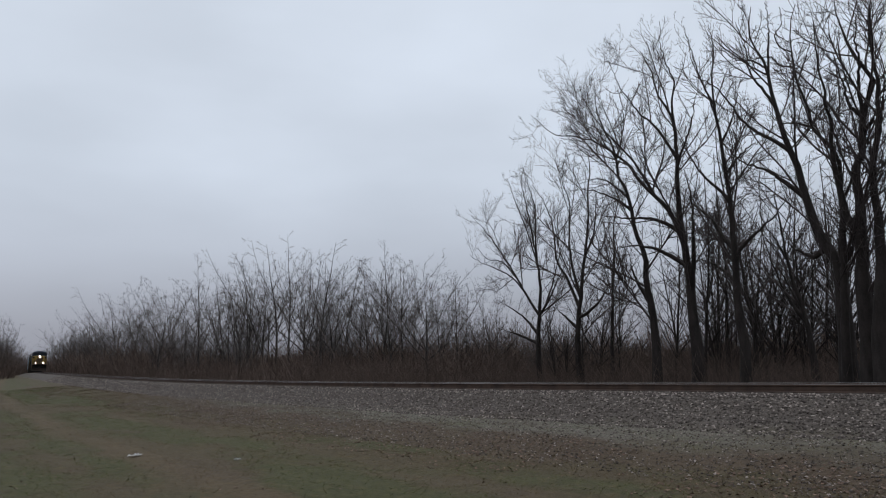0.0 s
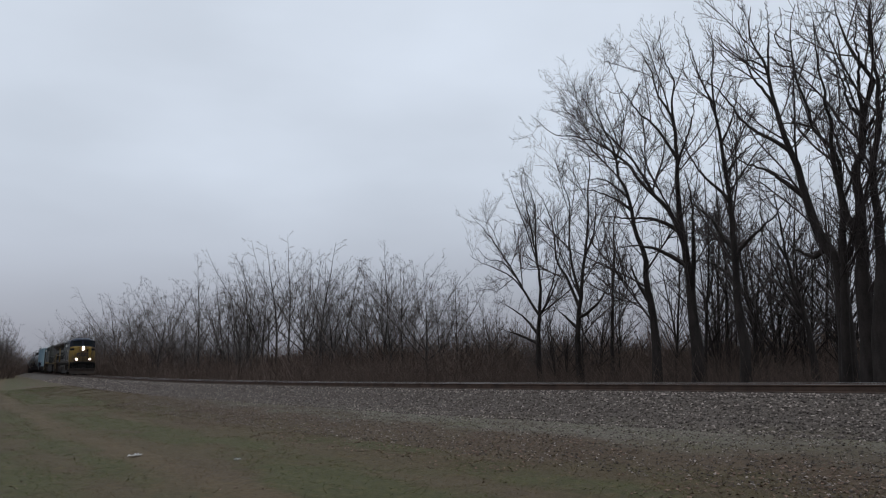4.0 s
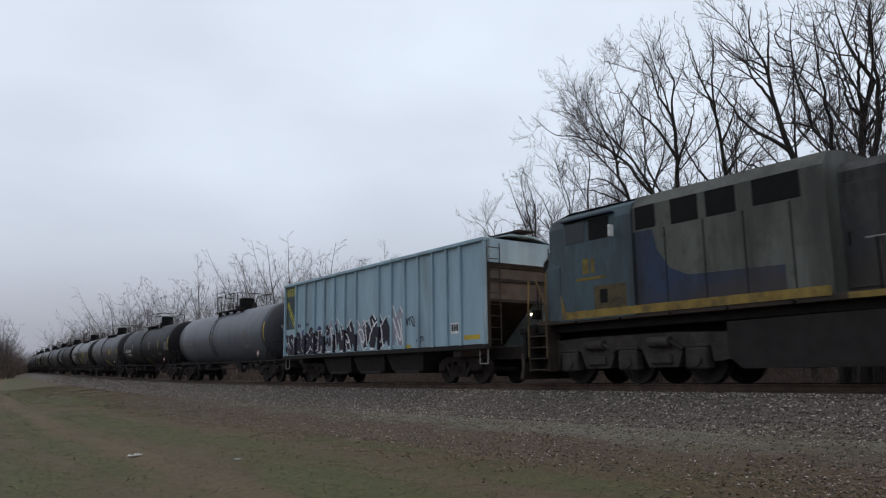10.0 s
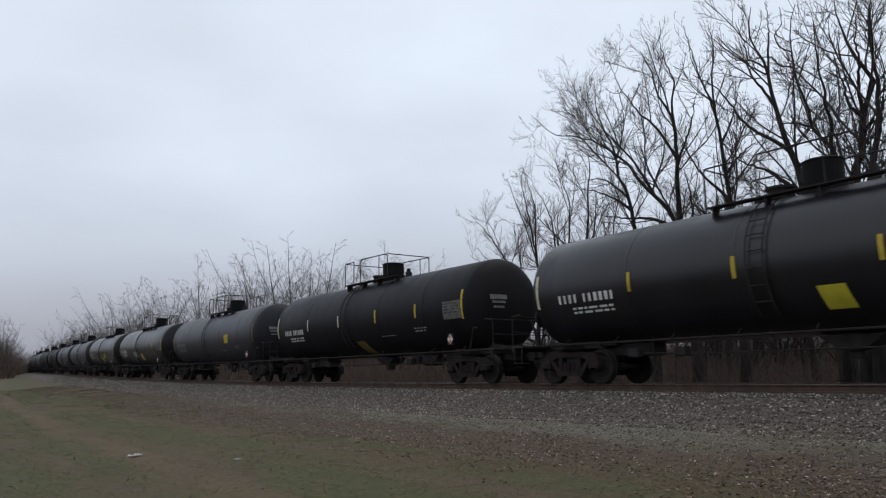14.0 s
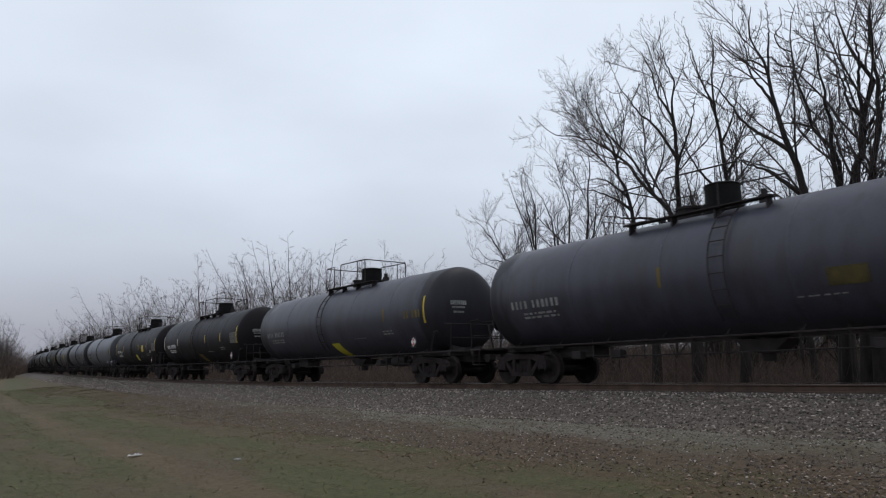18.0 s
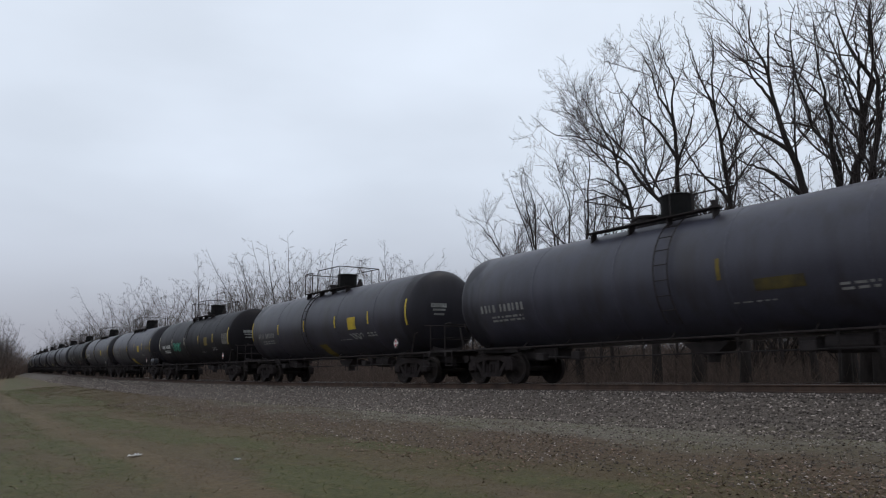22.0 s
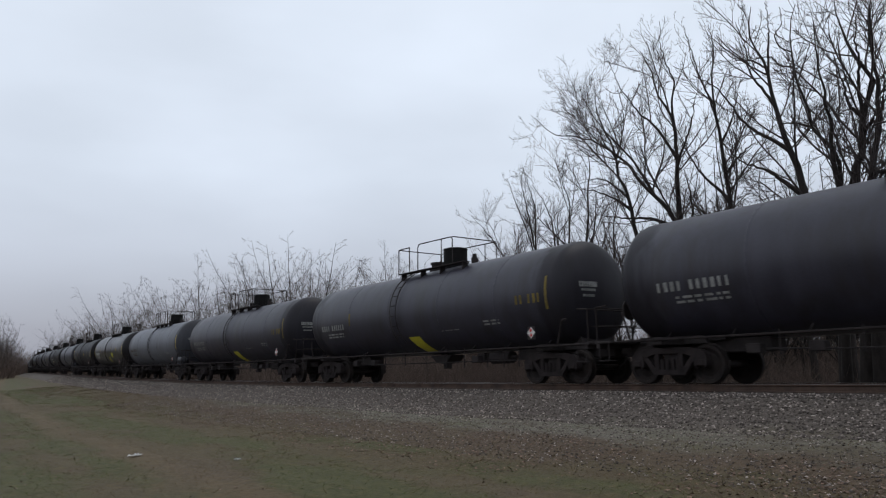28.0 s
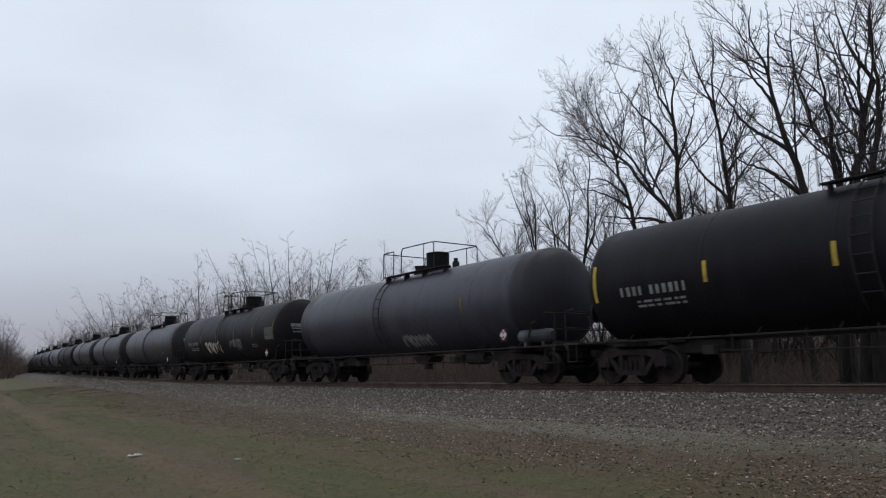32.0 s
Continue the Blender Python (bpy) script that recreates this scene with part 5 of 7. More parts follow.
def end_deck_bm(bm):
    box(bm, 8.2, 8.72, -1.5, 1.5, 1.02, 1.08, 0.01)
    box(bm, 8.56, 8.66, -1.5, 1.5, 0.92, 1.02)
    for sy in (-1, 1):
        box(bm, 8.25, 8.6, sy * 1.2, sy * 1.5, 0.58, 0.61)
        for x in (8.27, 8.58):
            rod(bm, (x, sy * 1.48, 0.6), (x, sy * 1.48, 1.05), 0.016, 5)


def end_rail_bm(bm):
    for sy in (-1, 1):
        path_rod(bm, [(8.66, sy * 1.46, 1.05), (8.66, sy * 1.46, 1.95), (8.3, sy * 1.46, 1.98)], 0.022, 5)
        path_rod(bm, [(7.55, sy * 1.5, 1.05), (7.75, sy * 1.5, 1.72), (7.85, sy * 1.42, 1.75)], 0.03, 5)
    rod(bm, (8.66, -1.46, 1.95), (8.66, 1.46, 1.95), 0.02, 5)
    rod(bm, (8.66, -1.46, 1.5), (8.66, 1.46, 1.5), 0.016, 5)


def side_rail_bm(bm):
    rod(bm, (-8.2, -1.5, 1.04), (8.2, -1.5, 1.04), 0.027, 6)
    for x in np.linspace(-6.8, 6.8, 9):
        rod(bm, (x, -1.5, 1.04), (x, -1.3, 1.2), 0.016, 5)


def reservoir_bm(bm):
    # air tank lying on the end deck, on two feet
    rod(bm, (6.75, -1.2, 1.36), (7.95, -1.2, 1.36), 0.2, 16)
    rod(bm, (6.68, -1.2, 1.36), (6.75, -1.2, 1.36), 0.12, 16, 0.2)
    rod(bm, (7.95, -1.2, 1.36), (8.02, -1.2, 1.36), 0.2, 16, 0.12)
    for x in (6.95, 7.7):
        box(bm, x - 0.05, x + 0.05, -1.32, -1.08, 1.06, 1.22, 0.01)


def outlet_bm(bm):
    rod(bm, (0.1, 0, 0.68), (0.1, 0, 1.1), 0.26, 14)
    rod(bm, (0.1, 0, 0.5), (0.1, 0, 0.68), 0.15, 12)
    prism(bm, [(-0.55, 0.98), (0.75, 0.98), (0.4, 0.72), (-0.2, 0.72)], -0.3, 0.3)


def brake_bm(bm):
    rod(bm, (3.1, -0.35, 0.82), (4.05, -0.35, 0.82), 0.2, 14)
    box(bm, 2.55, 2.95, -0.6, -0.15, 0.68, 0.98, 0.02)
    rod(bm, (4.05, -0.35, 0.82), (4.3, -0.35, 0.82), 0.06, 8)


def pipe_bm(bm):
    path_rod(bm, [(-5.2, -0.85, 0.78), (-3.0, -1.0, 0.70), (5.2, -1.0, 0.70)], 0.018, 5)
    for x in (-4.3, -2.6, -1.2, 1.4, 2.4, 3.6, 4.4, 5.1):
        rod(bm, (x, -1.0, 0.50 if x > 1 else 0.62), (x, -1.0, 1.15), 0.02, 5)
    for x in (-4.9, -3.5, 3.0):
        box(bm, x - 0.16, x + 0.16, -1.05, -0.8, 0.66, 0.88, 0.02)


def handbrake_bm(bm):
    rod(bm, (8.45, 0.7, 1.9), (8.5, 0.7, 1.9), 0.28, 16)
    rod(bm, (8.44, 0.7, 1.05), (8.44, 0.7, 1.9), 0.03, 6)


STRIPE_X = (-7.77, -4.5, -1.62, 1.40, 4.18, 6.9)


def marks_bm(bm, x0, x1, z, h, groups, seed):
    """Plain bars in place of lettering on the shell."""
    rg = random.Random(seed)
    n = sum(groups) + 0.8 * (len(groups) - 1)
    w = (x1 - x0) / n
    x = x0
    for g in groups:
        for _ in range(g):
            arc_patch(bm, TANK_R + 0.012, TANK_ZC, x, x + w * rg.uniform(0.38, 0.62), up(z - h / 2), up(z + h / 2), 0, 1)
            x += w
        x += w * 0.8


def small_print_bm(bm, x0, x1, z, lines, seed, h=0.07):
    rg = random.Random(seed)
    for k in range(lines):
        x = x0
        while x < x1:
            w = rg.uniform(0.08, 0.3)
            arc_patch(bm, TANK_R + 0.012, TANK_ZC, x, min(x + w, x1), up(z - k * h * 1.9 - h / 2), up(z - k * h * 1.9 + h / 2), 0, 1)
            x += w + rg.uniform(0.05, 0.1)


def tag_bm(bm, x0, x1, z0, z1, strokes, seed, flat_y=None, width=0.05):
    """Spray-painted scrawl of looping strokes, laid on the shell or on a flat side."""
    rg = random.Random(seed)
    for k in range(strokes):
        cx = x0 + (x1 - x0) * (k + 0.5) / strokes
        r1, r2, ph = rg.uniform(0.4, 1.0) * (x1 - x0) / strokes, rg.uniform(0.3, 0.5) * (z1 - z0), rg.uniform(0, 6)
        pts = [(cx + r1 * math.cos(ph + t * 0.55) * (1 - 0.03 * t), (z0 + z1) / 2 + r2 * math.sin(ph * 1.7 + t * 0.8)) for t in range(9)]
        for (xa, za), (xb, zb) in zip(pts, pts[1:]):
            d = math.hypot(xb - xa, zb - za) + 1e-6
            nx, nz = -(zb - za) / d * width / 2, (xb - xa) / d * width / 2
            vs = []
            for x, z in ((xa - nx, za - nz), (xb - nx, zb - nz), (xb + nx, zb + nz), (xa + nx, za + nz)):
                if flat_y is None:
                    q = radians(up(z))
                    vs.append(bm.verts.new((x, -(TANK_R + 0.014) * math.cos(q), TANK_ZC + (TANK_R + 0.014) * math.sin(q))))
                else:
                    vs.append(bm.verts.new((x, flat_y, z)))
            bm.faces.new(vs)


def tank_car(label, paint, stripe="yellow", square=None, patch=None, lower=None, panel="panel", mark="white", tags=(), dome_shift=0.0, ladder=0.5, square_at=(2.52, 3.18, 2.12, 2.60), tank_on_deck=False, seed=1):
    car = tagged(new("tank_car"), label, "tank car", group="freight train")
    kit = M[paint]
    part("tank", shared("tank_" + paint, tank_bm, kit, True), None, car, at=pose(-0.4, 0, 0))
    for x in (-4.6, -1.6, 1.6, 4.6):
        part("weld_band", shared("seam_" + paint, seam_bm, kit), None, car, at=pose(x, 0, 0))
    mw = part("manway", shared("manway_black", manway_bm, M["lo_black"]), None, car, at=pose(dome_shift, 0, 0))
    part("valve", shared("valve", valve_bm, M["steel_dark"]), None, mw)
    part("vent", shared("vent", vent_bm, M["steel_dark"]), None, mw)
    part("gauge", shared("gauge", gauge_bm, M["steel_dark"]), None, mw)
    part("platform", shared("platform", platform_bm, M["steel_dark"]), None, car, at=pose(dome_shift, 0, 0))
    for sy in (-0.98, 0.98):
        part("railing", shared("gate_rail", gate_rail_bm, M["steel_dark"]), None, car, at=pose(dome_shift, sy, 0))
        part("railing", shared("long_rail", long_rail_bm, M["steel_dark"]), None, car, at=pose(dome_shift, sy, 0))
    for x in (-2.05, 1.4):
        part("railing", shared("cross_rail", cross_rail_bm, M["steel_dark"]), None, car, at=pose(dome_shift + x, 0, 0))
    part("ladder", shared("tank_ladder", tank_ladder_bm, M["steel_dark"]), None, car, at=pose(ladder, 0, 0))
    if tank_on_deck:
        part("air_reservoir", shared("air_reservoir", reservoir_bm, M["tank_grey"]), None, car)
    part("side_rail", shared("side_rail", side_rail_bm, M["truck"]), None, car)
    part("bottom_outlet", shared("outlet", outlet_bm, M["steel_dark"]), None, car)
    part("brake_cylinder", shared("brake", brake_bm, M["steel_dark"]), None, car)
    part("brake_pipe", shared("pipe", pipe_bm, M["steel_dark"]), None, car)
    part("brake_wheel", shared("handbrake", handbrake_bm, M["steel_dark"]), None, car, at=pose(0, 0, 0, 0, 0, 180))
    for turn in (0, 180):
        at = pose(-0.3, 0, 0, 0, 0, turn)
        part("stub_sill", shared("sill", sill_bm, M["steel_dark"]), None, car, at=at)
        part("end_deck", shared("end_deck", end_deck_bm, M["steel_dark"]), None, car, at=at)
        part("end_handrail", shared("end_rail", end_rail_bm, M["truck"]), None, car, at=at)
        part("coupler", shared("coupler", coupler_bm, M["steel_dark"]), None, car, at=at @ pose(8.68, 0, 0))
    add_bogie(car, -7.1)
    add_bogie(car, 6.5)
    # markings on the side that the line of sight meets
    if stripe:
        for i, x in enumerate(STRIPE_X):
            tall = i in (0, 5)
            def build(bm, x=x, tall=tall):
                arc_patch(bm, TANK_R + 0.01, TANK_ZC, x - 0.05, x + 0.05, up(2.07 if tall else 2.26), up(3.0 if tall else 2.74))
            st = stripe if not isinstance(stripe, tuple) else stripe[i]
            if st:
                part("reflective_stripe", shared("stripe_%s_%d" % (st, i), build, M[st]), None, car, "upright reflective stripe")
    if mark:
        def build(bm):
            marks_bm(bm, -6.95, -4.95, 2.25, 0.22, (4, 6), seed)
            small_print_bm(bm, -6.5, -5.1, 1.99, 2, seed, 0.055)
        tagged(part("car_marking", shared("mark_%s_%d" % (mark, seed % 5), build, M[mark]), None, car, "row of stencilled bars"), kind="stuff")
        def build(bm):
            small_print_bm(bm, 3.95, 4.7, 1.92, 2, seed + 3, 0.05)
            small_print_bm(bm, 1.6, 2.6, 1.75, 1, seed + 4, 0.03)
        tagged(part("stencilled_note", shared("note_%s_%d" % (mark, seed % 5), build, M["white_dim"]), None, car), kind="stuff")
        def build(bm):
            for k, (w, h) in enumerate(((0.62, 0.15), (0.5, 0.07), (0.4, 0.07))):
                z = 2.75 - k * 0.16
                for j in range(8):
                    y0 = -0.55 - w / 2 + j * w / 8
                    # rides on the dished head
                    vs = []
                    for y, zz in ((y0, z - h / 2), (y0 + w / 10, z - h / 2), (y0 + w / 10, z + h / 2), (y0, z + h / 2)):
                        q = math.hypot(y, zz - TANK_ZC) / TANK_R
                        vs.append(bm.verts.new((TANK_HALF - 0.4 - HEAD + HEAD * math.sqrt(max(0, 1 - q * q)) + 0.012, y, zz)))
                    bm.faces.new(vs)
        tagged(part("end_marking", shared("endmark", build, M["white_dim"]), None, car), kind="stuff")
    if panel == "yellow_faint":
        def build(bm):
            marks_bm(bm, 5.6, 6.75, 2.42, 0.26, (2, 3), 9)
        tagged(part("worn_lettering", shared("worn_lettering", build, M["yellow_dim"]), None, car, "worn orange lettering bars"), kind="stuff")
    elif panel:
        def build(bm):
            arc_patch(bm, TANK_R + 0.008, TANK_ZC, 5.85, 6.82, up(2.10), up(2.68))
        part("data_panel", shared("panel_" + panel, build, M[panel]), None, car)
        def build(bm):
            small_print_bm(bm, 5.92, 6.3, 2.6, 4, 5, 0.05)
            small_print_bm(bm, 6.4, 6.75, 2.6, 4, 6, 0.05)
        tagged(part("panel_print", shared("panel_print", build, M["panel_print"]), None, car), kind="stuff")
    if square:
        def build(bm):
            arc_patch(bm, TANK_R + 0.011, TANK_ZC, square_at[0], square_at[1], up(square_at[2]), up(square_at[3]))
        part("yellow_square", shared("square_%s_%.2f" % (square, square_at[0]), build, M[square]), None, car)
    if patch:
        def build(bm):
            arc_patch(bm, TANK_R + 0.011, TANK_ZC, -0.26, 0.42, up(1.08), up(1.64), -0.3, 5)
        part("slanted_patch", shared("patch_" + patch, build, M[patch]), None, car)
    if lower:
        def build(bm):
            arc_patch(bm, TANK_R + 0.011, TANK_ZC, 0.15, 0.72, up(1.47), up(1.93), -0.08, 5)
        part("lower_square", shared("lower_" + lower, build, M[lower]), None, car)
    # hazard placard on its holder
    def build(bm):
        box(bm, 6.12, 6.42, -1.545, -1.53, 1.25, 1.62)
    holder = part("placard_holder", shared("placard_holder", build, M["steel_dark"]), None, car)
    def build(bm):
        c, h = (6.27, 1.44), 0.165
        vs = [bm.verts.new((c[0] + a * h, -1.551, c[1] + b * h)) for a, b in ((-1, 0), (0, -1), (1, 0), (0, 1))]
        bm.faces.new(vs)
    part("placard", shared("placard", build, M["white"]), None, holder, "white and red diamond placard")
    def build(bm):
        for a, b in ((0, 0.085), (0, -0.085)):
            vs = [bm.verts.new((6.27 + p * 0.06, -1.556, 1.44 + b * 0.82 + q * 0.06)) for p, q in ((-1, 0), (0, -1), (1, 0), (0, 1))]
            bm.faces.new(vs)
    part("placard_sign", shared("placard_red", build, M["red"]), None, holder)
    for k, (mat_, x0, x1, z0, z1, n, w) in enumerate(tags):
        tb = bmesh.new()
        tag_bm(tb, x0, x1, z0, z1, n, seed * 7 + k, None, w)
        part("spray_scrawl", tb, M[mat_], car)
    return car


# ---- locomotive (front towards +x) ----
def flat_text(name, text, size, mat, parent, m, label="", fat=0.0):
    cu = bpy.data.curves.new(name, "FONT")
    cu.body, cu.size, cu.extrude, cu.align_x, cu.align_y = text, size, 0.002 if fat else 0.004, "CENTER", "CENTER"
    cu.offset = fat
    tmp = bpy.data.objects.new(name, cu)
    scene.collection.objects.link(tmp)
    me = bpy.data.meshes.new_from_object(tmp.evaluated_get(bpy.context.evaluated_depsgraph_get()))
    bpy.data.objects.remove(tmp)
    me.materials.clear()
    me.materials.append(mat)
    ob = new(name, me)
    ob.parent, ob.matrix_basis = parent, m
    return tagged(ob, label) if label else ob


def tri_side_frame(bm):
    prism(bm, [(-3.0, 0.86), (-2.8, 1.16), (-1.4, 1.22), (1.4, 1.22), (2.8, 1.16), (3.0, 0.86), (2.85, 0.56), (2.42, 0.50), (2.36, 0.86), (1.62, 0.86), (1.45, 0.40), (0.62, 0.40), (0.40, 0.86), (-0.40, 0.86), (-0.62, 0.40), (-1.45, 0.40), (-1.62, 0.86), (-2.36, 0.86), (-2.42, 0.50), (-2.85, 0.56)], -0.12, 0.12)
    for c in (-2.0, 0.0, 2.0):
        box(bm, c - 0.30, c + 0.30, -0.2, 0.1, 0.34, 0.84, 0.04)
        rod(bm, (c, -0.25, 0.55), (c, -0.15, 0.55), 0.15, 12)
        box(bm, c - 0.34, c + 0.34, -0.17, 0.1, 0.84, 0.92, 0.02)
    for c in (-1.02, 1.02):
        rod(bm, (c - 0.3, -0.2, 1.0), (c + 0.3, -0.2, 1.0), 0.13, 12)
        box(bm, c - 0.3, c + 0.3, -0.19, -0.1, 0.48, 0.72, 0.03)
        rod(bm, (c + 0.3, -0.2, 1.0), (c + 0.62, -0.2, 0.8), 0.035, 6)


def tri_bogie(bm):
    box(bm, -2.6, 2.6, -0.55, 0.55, 0.6, 0.95, 0.05)
    for c in (-1.0, 1.0):
        box(bm, c - 0.2, c + 0.2, -0.95, 0.95, 0.62, 0.88, 0.03)


def locomotive(label, side_paint, number):
    lo = tagged(new("locomotive"), label, "locomotive", group="freight train")

    def add(name, build, mat, lab="", at=None, parent=None, smooth=False):
        bm = bmesh.new()
        build(bm)
        return part(name, bm, mat, parent or lo, lab, at, smooth)

    # frame, walkway edge
    add("underframe", lambda b: (box(b, -10.4, 9.9, -1.2, 1.2, 1.40, 1.60, 0.02), box(b, -10.7, 10.4, -0.4, 0.4, 0.75, 1.42, 0.03)), M["lo_under"])
    for sy in (-1, 1):
        def build(b):
            for k in range(13):
                x0 = -9.9 + k * 1.5
                box(b, x0, x0 + 1.42, sy * 1.455, sy * 1.535, 1.60, 1.74, 0.01)
        add("walkway_edge", build, M["lo_roof"], "dirty walkway edge")
        for x0, ln in () if number else ((-9.3, 0.9), (-8.1, 1.1), (-6.7, 0.8), (-5.0, 0.7), (-3.1, 0.9), (-1.3, 0.6), (0.2, 0.8)):
            add("yellow_dash", lambda b: box(b, x0, x0 + ln, sy * 1.536, sy * 1.541, 1.61, 1.73), M["sill_yellow"], "scuffed yellow edge marking")
    add("walkway", lambda b: box(b, -10.35, 9.2, -1.455, 1.455, 1.60, 1.66), M["lo_roof"])
    # cab with side windows
    cab_rings = []
    for x, w, wt, top in ((6.05, 1.55, 1.28, 4.74), (8.45, 1.55, 1.28, 4.78), (8.80, 1.53, 1.22, 4.70), (8.97, 1.50, 1.18, 4.52)):
        cab_rings.append([(x, -w, 1.66), (x, -w, 4.20), (x, -(w + wt) / 2 - 0.04, 4.46), (x, -wt + 0.1, 4.62 if top > 4.6 else 4.46), (x, -0.6, top), (x, 0.6, top), (x, wt - 0.1, 4.62 if top > 4.6 else 4.46), (x, (w + wt) / 2 + 0.04, 4.46), (x, w, 4.20), (x, w, 1.66)])
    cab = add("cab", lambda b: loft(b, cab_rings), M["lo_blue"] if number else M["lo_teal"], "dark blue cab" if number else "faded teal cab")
    add("cab_roof", lambda b: loft(b, [[(x, -1.26, e), (x, -0.62, t), (x, 0.62, t), (x, 1.26, e), (x, 0.6, t - 0.08), (x, -0.6, t - 0.08)] for x, t, e in ((5.95, 4.80, 4.62), (8.4, 4.83, 4.64), (8.95, 4.72, 4.52), (9.16, 4.56, 4.40))]), M["lo_blue"], "dark blue roof with front visor", parent=cab)
    if not number:
        for sy in (-1, 1):
            door = add("locker_door", lambda b: box(b, 6.3, 7.35, sy * 1.5505, sy * 1.557, 1.9, 2.5, 0.003), M["tan"], "grimy tan locker door", parent=cab)
            add("locker_window", lambda b: box(b, 6.9, 7.15, sy * 1.557, sy * 1.562, 2.05, 2.4), M["lo_black"], parent=cab)
            add("unit_mark", lambda b: (box(b, 7.3, 7.42, sy * 1.5505, sy * 1.556, 2.85, 3.25), box(b, 7.5, 7.72, sy * 1.5505, sy * 1.556, 2.85, 3.25), box(b, 6.95, 7.95, sy * 1.5505, sy * 1.556, 2.68, 2.76)), M["yellow_dim"], "worn yellow mark on the cab side", parent=cab)
    for sy in (-1, 1):
        for x0, x1 in ((6.75, 7.45), (7.6, 8.3)):
            w = add("side_window", lambda b: box(b, x0, x1, sy * 1.552, sy * 1.562, 3.72, 4.26, 0.004), M["glass"] if number or x0 > 7 else M["lo_black"], parent=cab)
        add("sunshade", lambda b: prism(b, [(6.6, 4.36), (8.4, 4.36), (8.4, 4.33), (6.6, 4.33)], sy * 1.5, sy * 1.66), M["lo_blue"], parent=cab)
        add("mirror", lambda b: box(b, 6.55, 6.6, sy * 1.6, sy * 1.78, 3.68, 3.98, 0.01), M["white"], parent=cab)
    for y0, y1 in ((-1.15, -0.12), (0.12, 1.15)):
        add("windscreen", lambda b: loft(b, [[(8.965, y0, 3.85), (8.965, y1, 3.85), (8.965, y1, 4.38), (8.965, y0, 4.38)], [(8.975, y0, 3.85), (8.975, y1, 3.85), (8.975, y1, 4.38), (8.975, y0, 4.38)]]), M["glass"], parent=cab)
    add("antenna", lambda b: (rod(b, (7.6, -0.4, 4.8), (7.6, -0.4, 4.98), 0.09, 8), box(b, 6.7, 7.1, -0.2, 0.2, 4.8, 4.92, 0.03)), M["lo_roof"], parent=cab)
    # nose
    nose_rings = []
    for x, w, t in ((8.55, 1.562, 3.74), (8.98, 1.55, 3.72), (9.2, 1.44, 3.70), (9.88, 0.88, 3.60)):
        nose_rings.append([(x, -w, 1.70), (x, -w, 3.1), (x, -w * 0.93, t - 0.1), (x, -w * 0.6, t), (x, w * 0.6, t), (x, w * 0.93, t - 0.1), (x, w, 3.1), (x, w, 1.70)])
    nose = add("nose", lambda b: loft(b, nose_rings if number else nose_rings[:3]), M["lo_yellow"] if number else M["lo_teal"], "yellow tapered nose" if number else "faded teal nose")
    if not number:
        add("nose_front", lambda b: loft(b, nose_rings[2:]), M["lo_yellow"], "yellow front of the nose", parent=nose)
    for sy in (-1, 1):
        add("yellow_corner", lambda b: prism(b, [(8.05, 1.72), (8.56, 1.72), (8.56, 3.6), (8.5, 3.6)] if number else [(8.3, 1.72), (8.56, 1.72), (8.56, 2.4)], sy * 1.551, sy * 1.561), M["lo_yellow"], parent=cab)
        nb = add("number_board", lambda b: box(b, -0.34, 0.34, -0.04, 0.04, -0.14, 0.14, 0.015), M["lo_black"], "black number board", at=pose(9.4, sy * 1.24, 3.3, 0, 0, -sy * 37), parent=nose)
        add("headlight_bezel", lambda b: box(b, 9.86, 9.92, -0.15, 0.15, 3.16, 3.72, 0.03), M["lo_black"], parent=nose) if sy > 0 else None
    for z in (3.56, 3.32):
        add("headlight", lambda b: rod(b, (9.90, 0, z), (9.94, 0, z), 0.098, 16), M["lamp"], "lit round headlight", parent=nose)
    add("nose_door", lambda b: box(b, 9.88, 9.90, 0.28, 0.72, 1.9, 3.45, 0.02), M["lo_yellow"], parent=nose)
    add("nose_door_window", lambda b: box(b, 9.90, 9.91, 0.38, 0.62, 3.0, 3.35, 0.03), M["lo_black"], parent=nose)
    for a, c in ((-0.72, -0.34), (-0.26, 0.08), (0.16, 0.62)):
        add("emblem_shape", lambda b: (box(b, 9.90, 9.905, a, c, 2.72, 2.84), box(b, 9.90, 9.905, a, c, 2.42, 2.52), box(b, 9.90, 9.905, a, a + 0.12, 2.52, 2.72)), M["lo_blue"], "dark blue emblem shape", parent=nose)
    add("front_handrail", lambda b: (path_rod(b, [(10.1, -0.95, 1.7), (10.1, -0.95, 2.95), (10.1, 0.95, 2.95), (10.1, 0.95, 1.7)], 0.022, 6), rod(b, (10.1, 0, 1.7), (10.1, 0, 2.95), 0.022, 6)), M["lo_black"])
    # anticlimber, plow, ditch lights, steps
    add("anticlimber", lambda b: (box(b, 9.85, 10.62, -1.3, 1.3, 1.42, 1.62, 0.04), box(b, 10.2, 10.66, -0.95, 0.95, 1.5, 1.72, 0.03)), M["lo_black"])
    add("pilot_plate", lambda b: (box(b, 10.08, 10.2, -1.5, 1.5, 0.7, 1.5, 0.02), box(b, 10.2, 10.5, -0.3, 0.3, 0.72, 1.2, 0.03)), M["lo_black"])
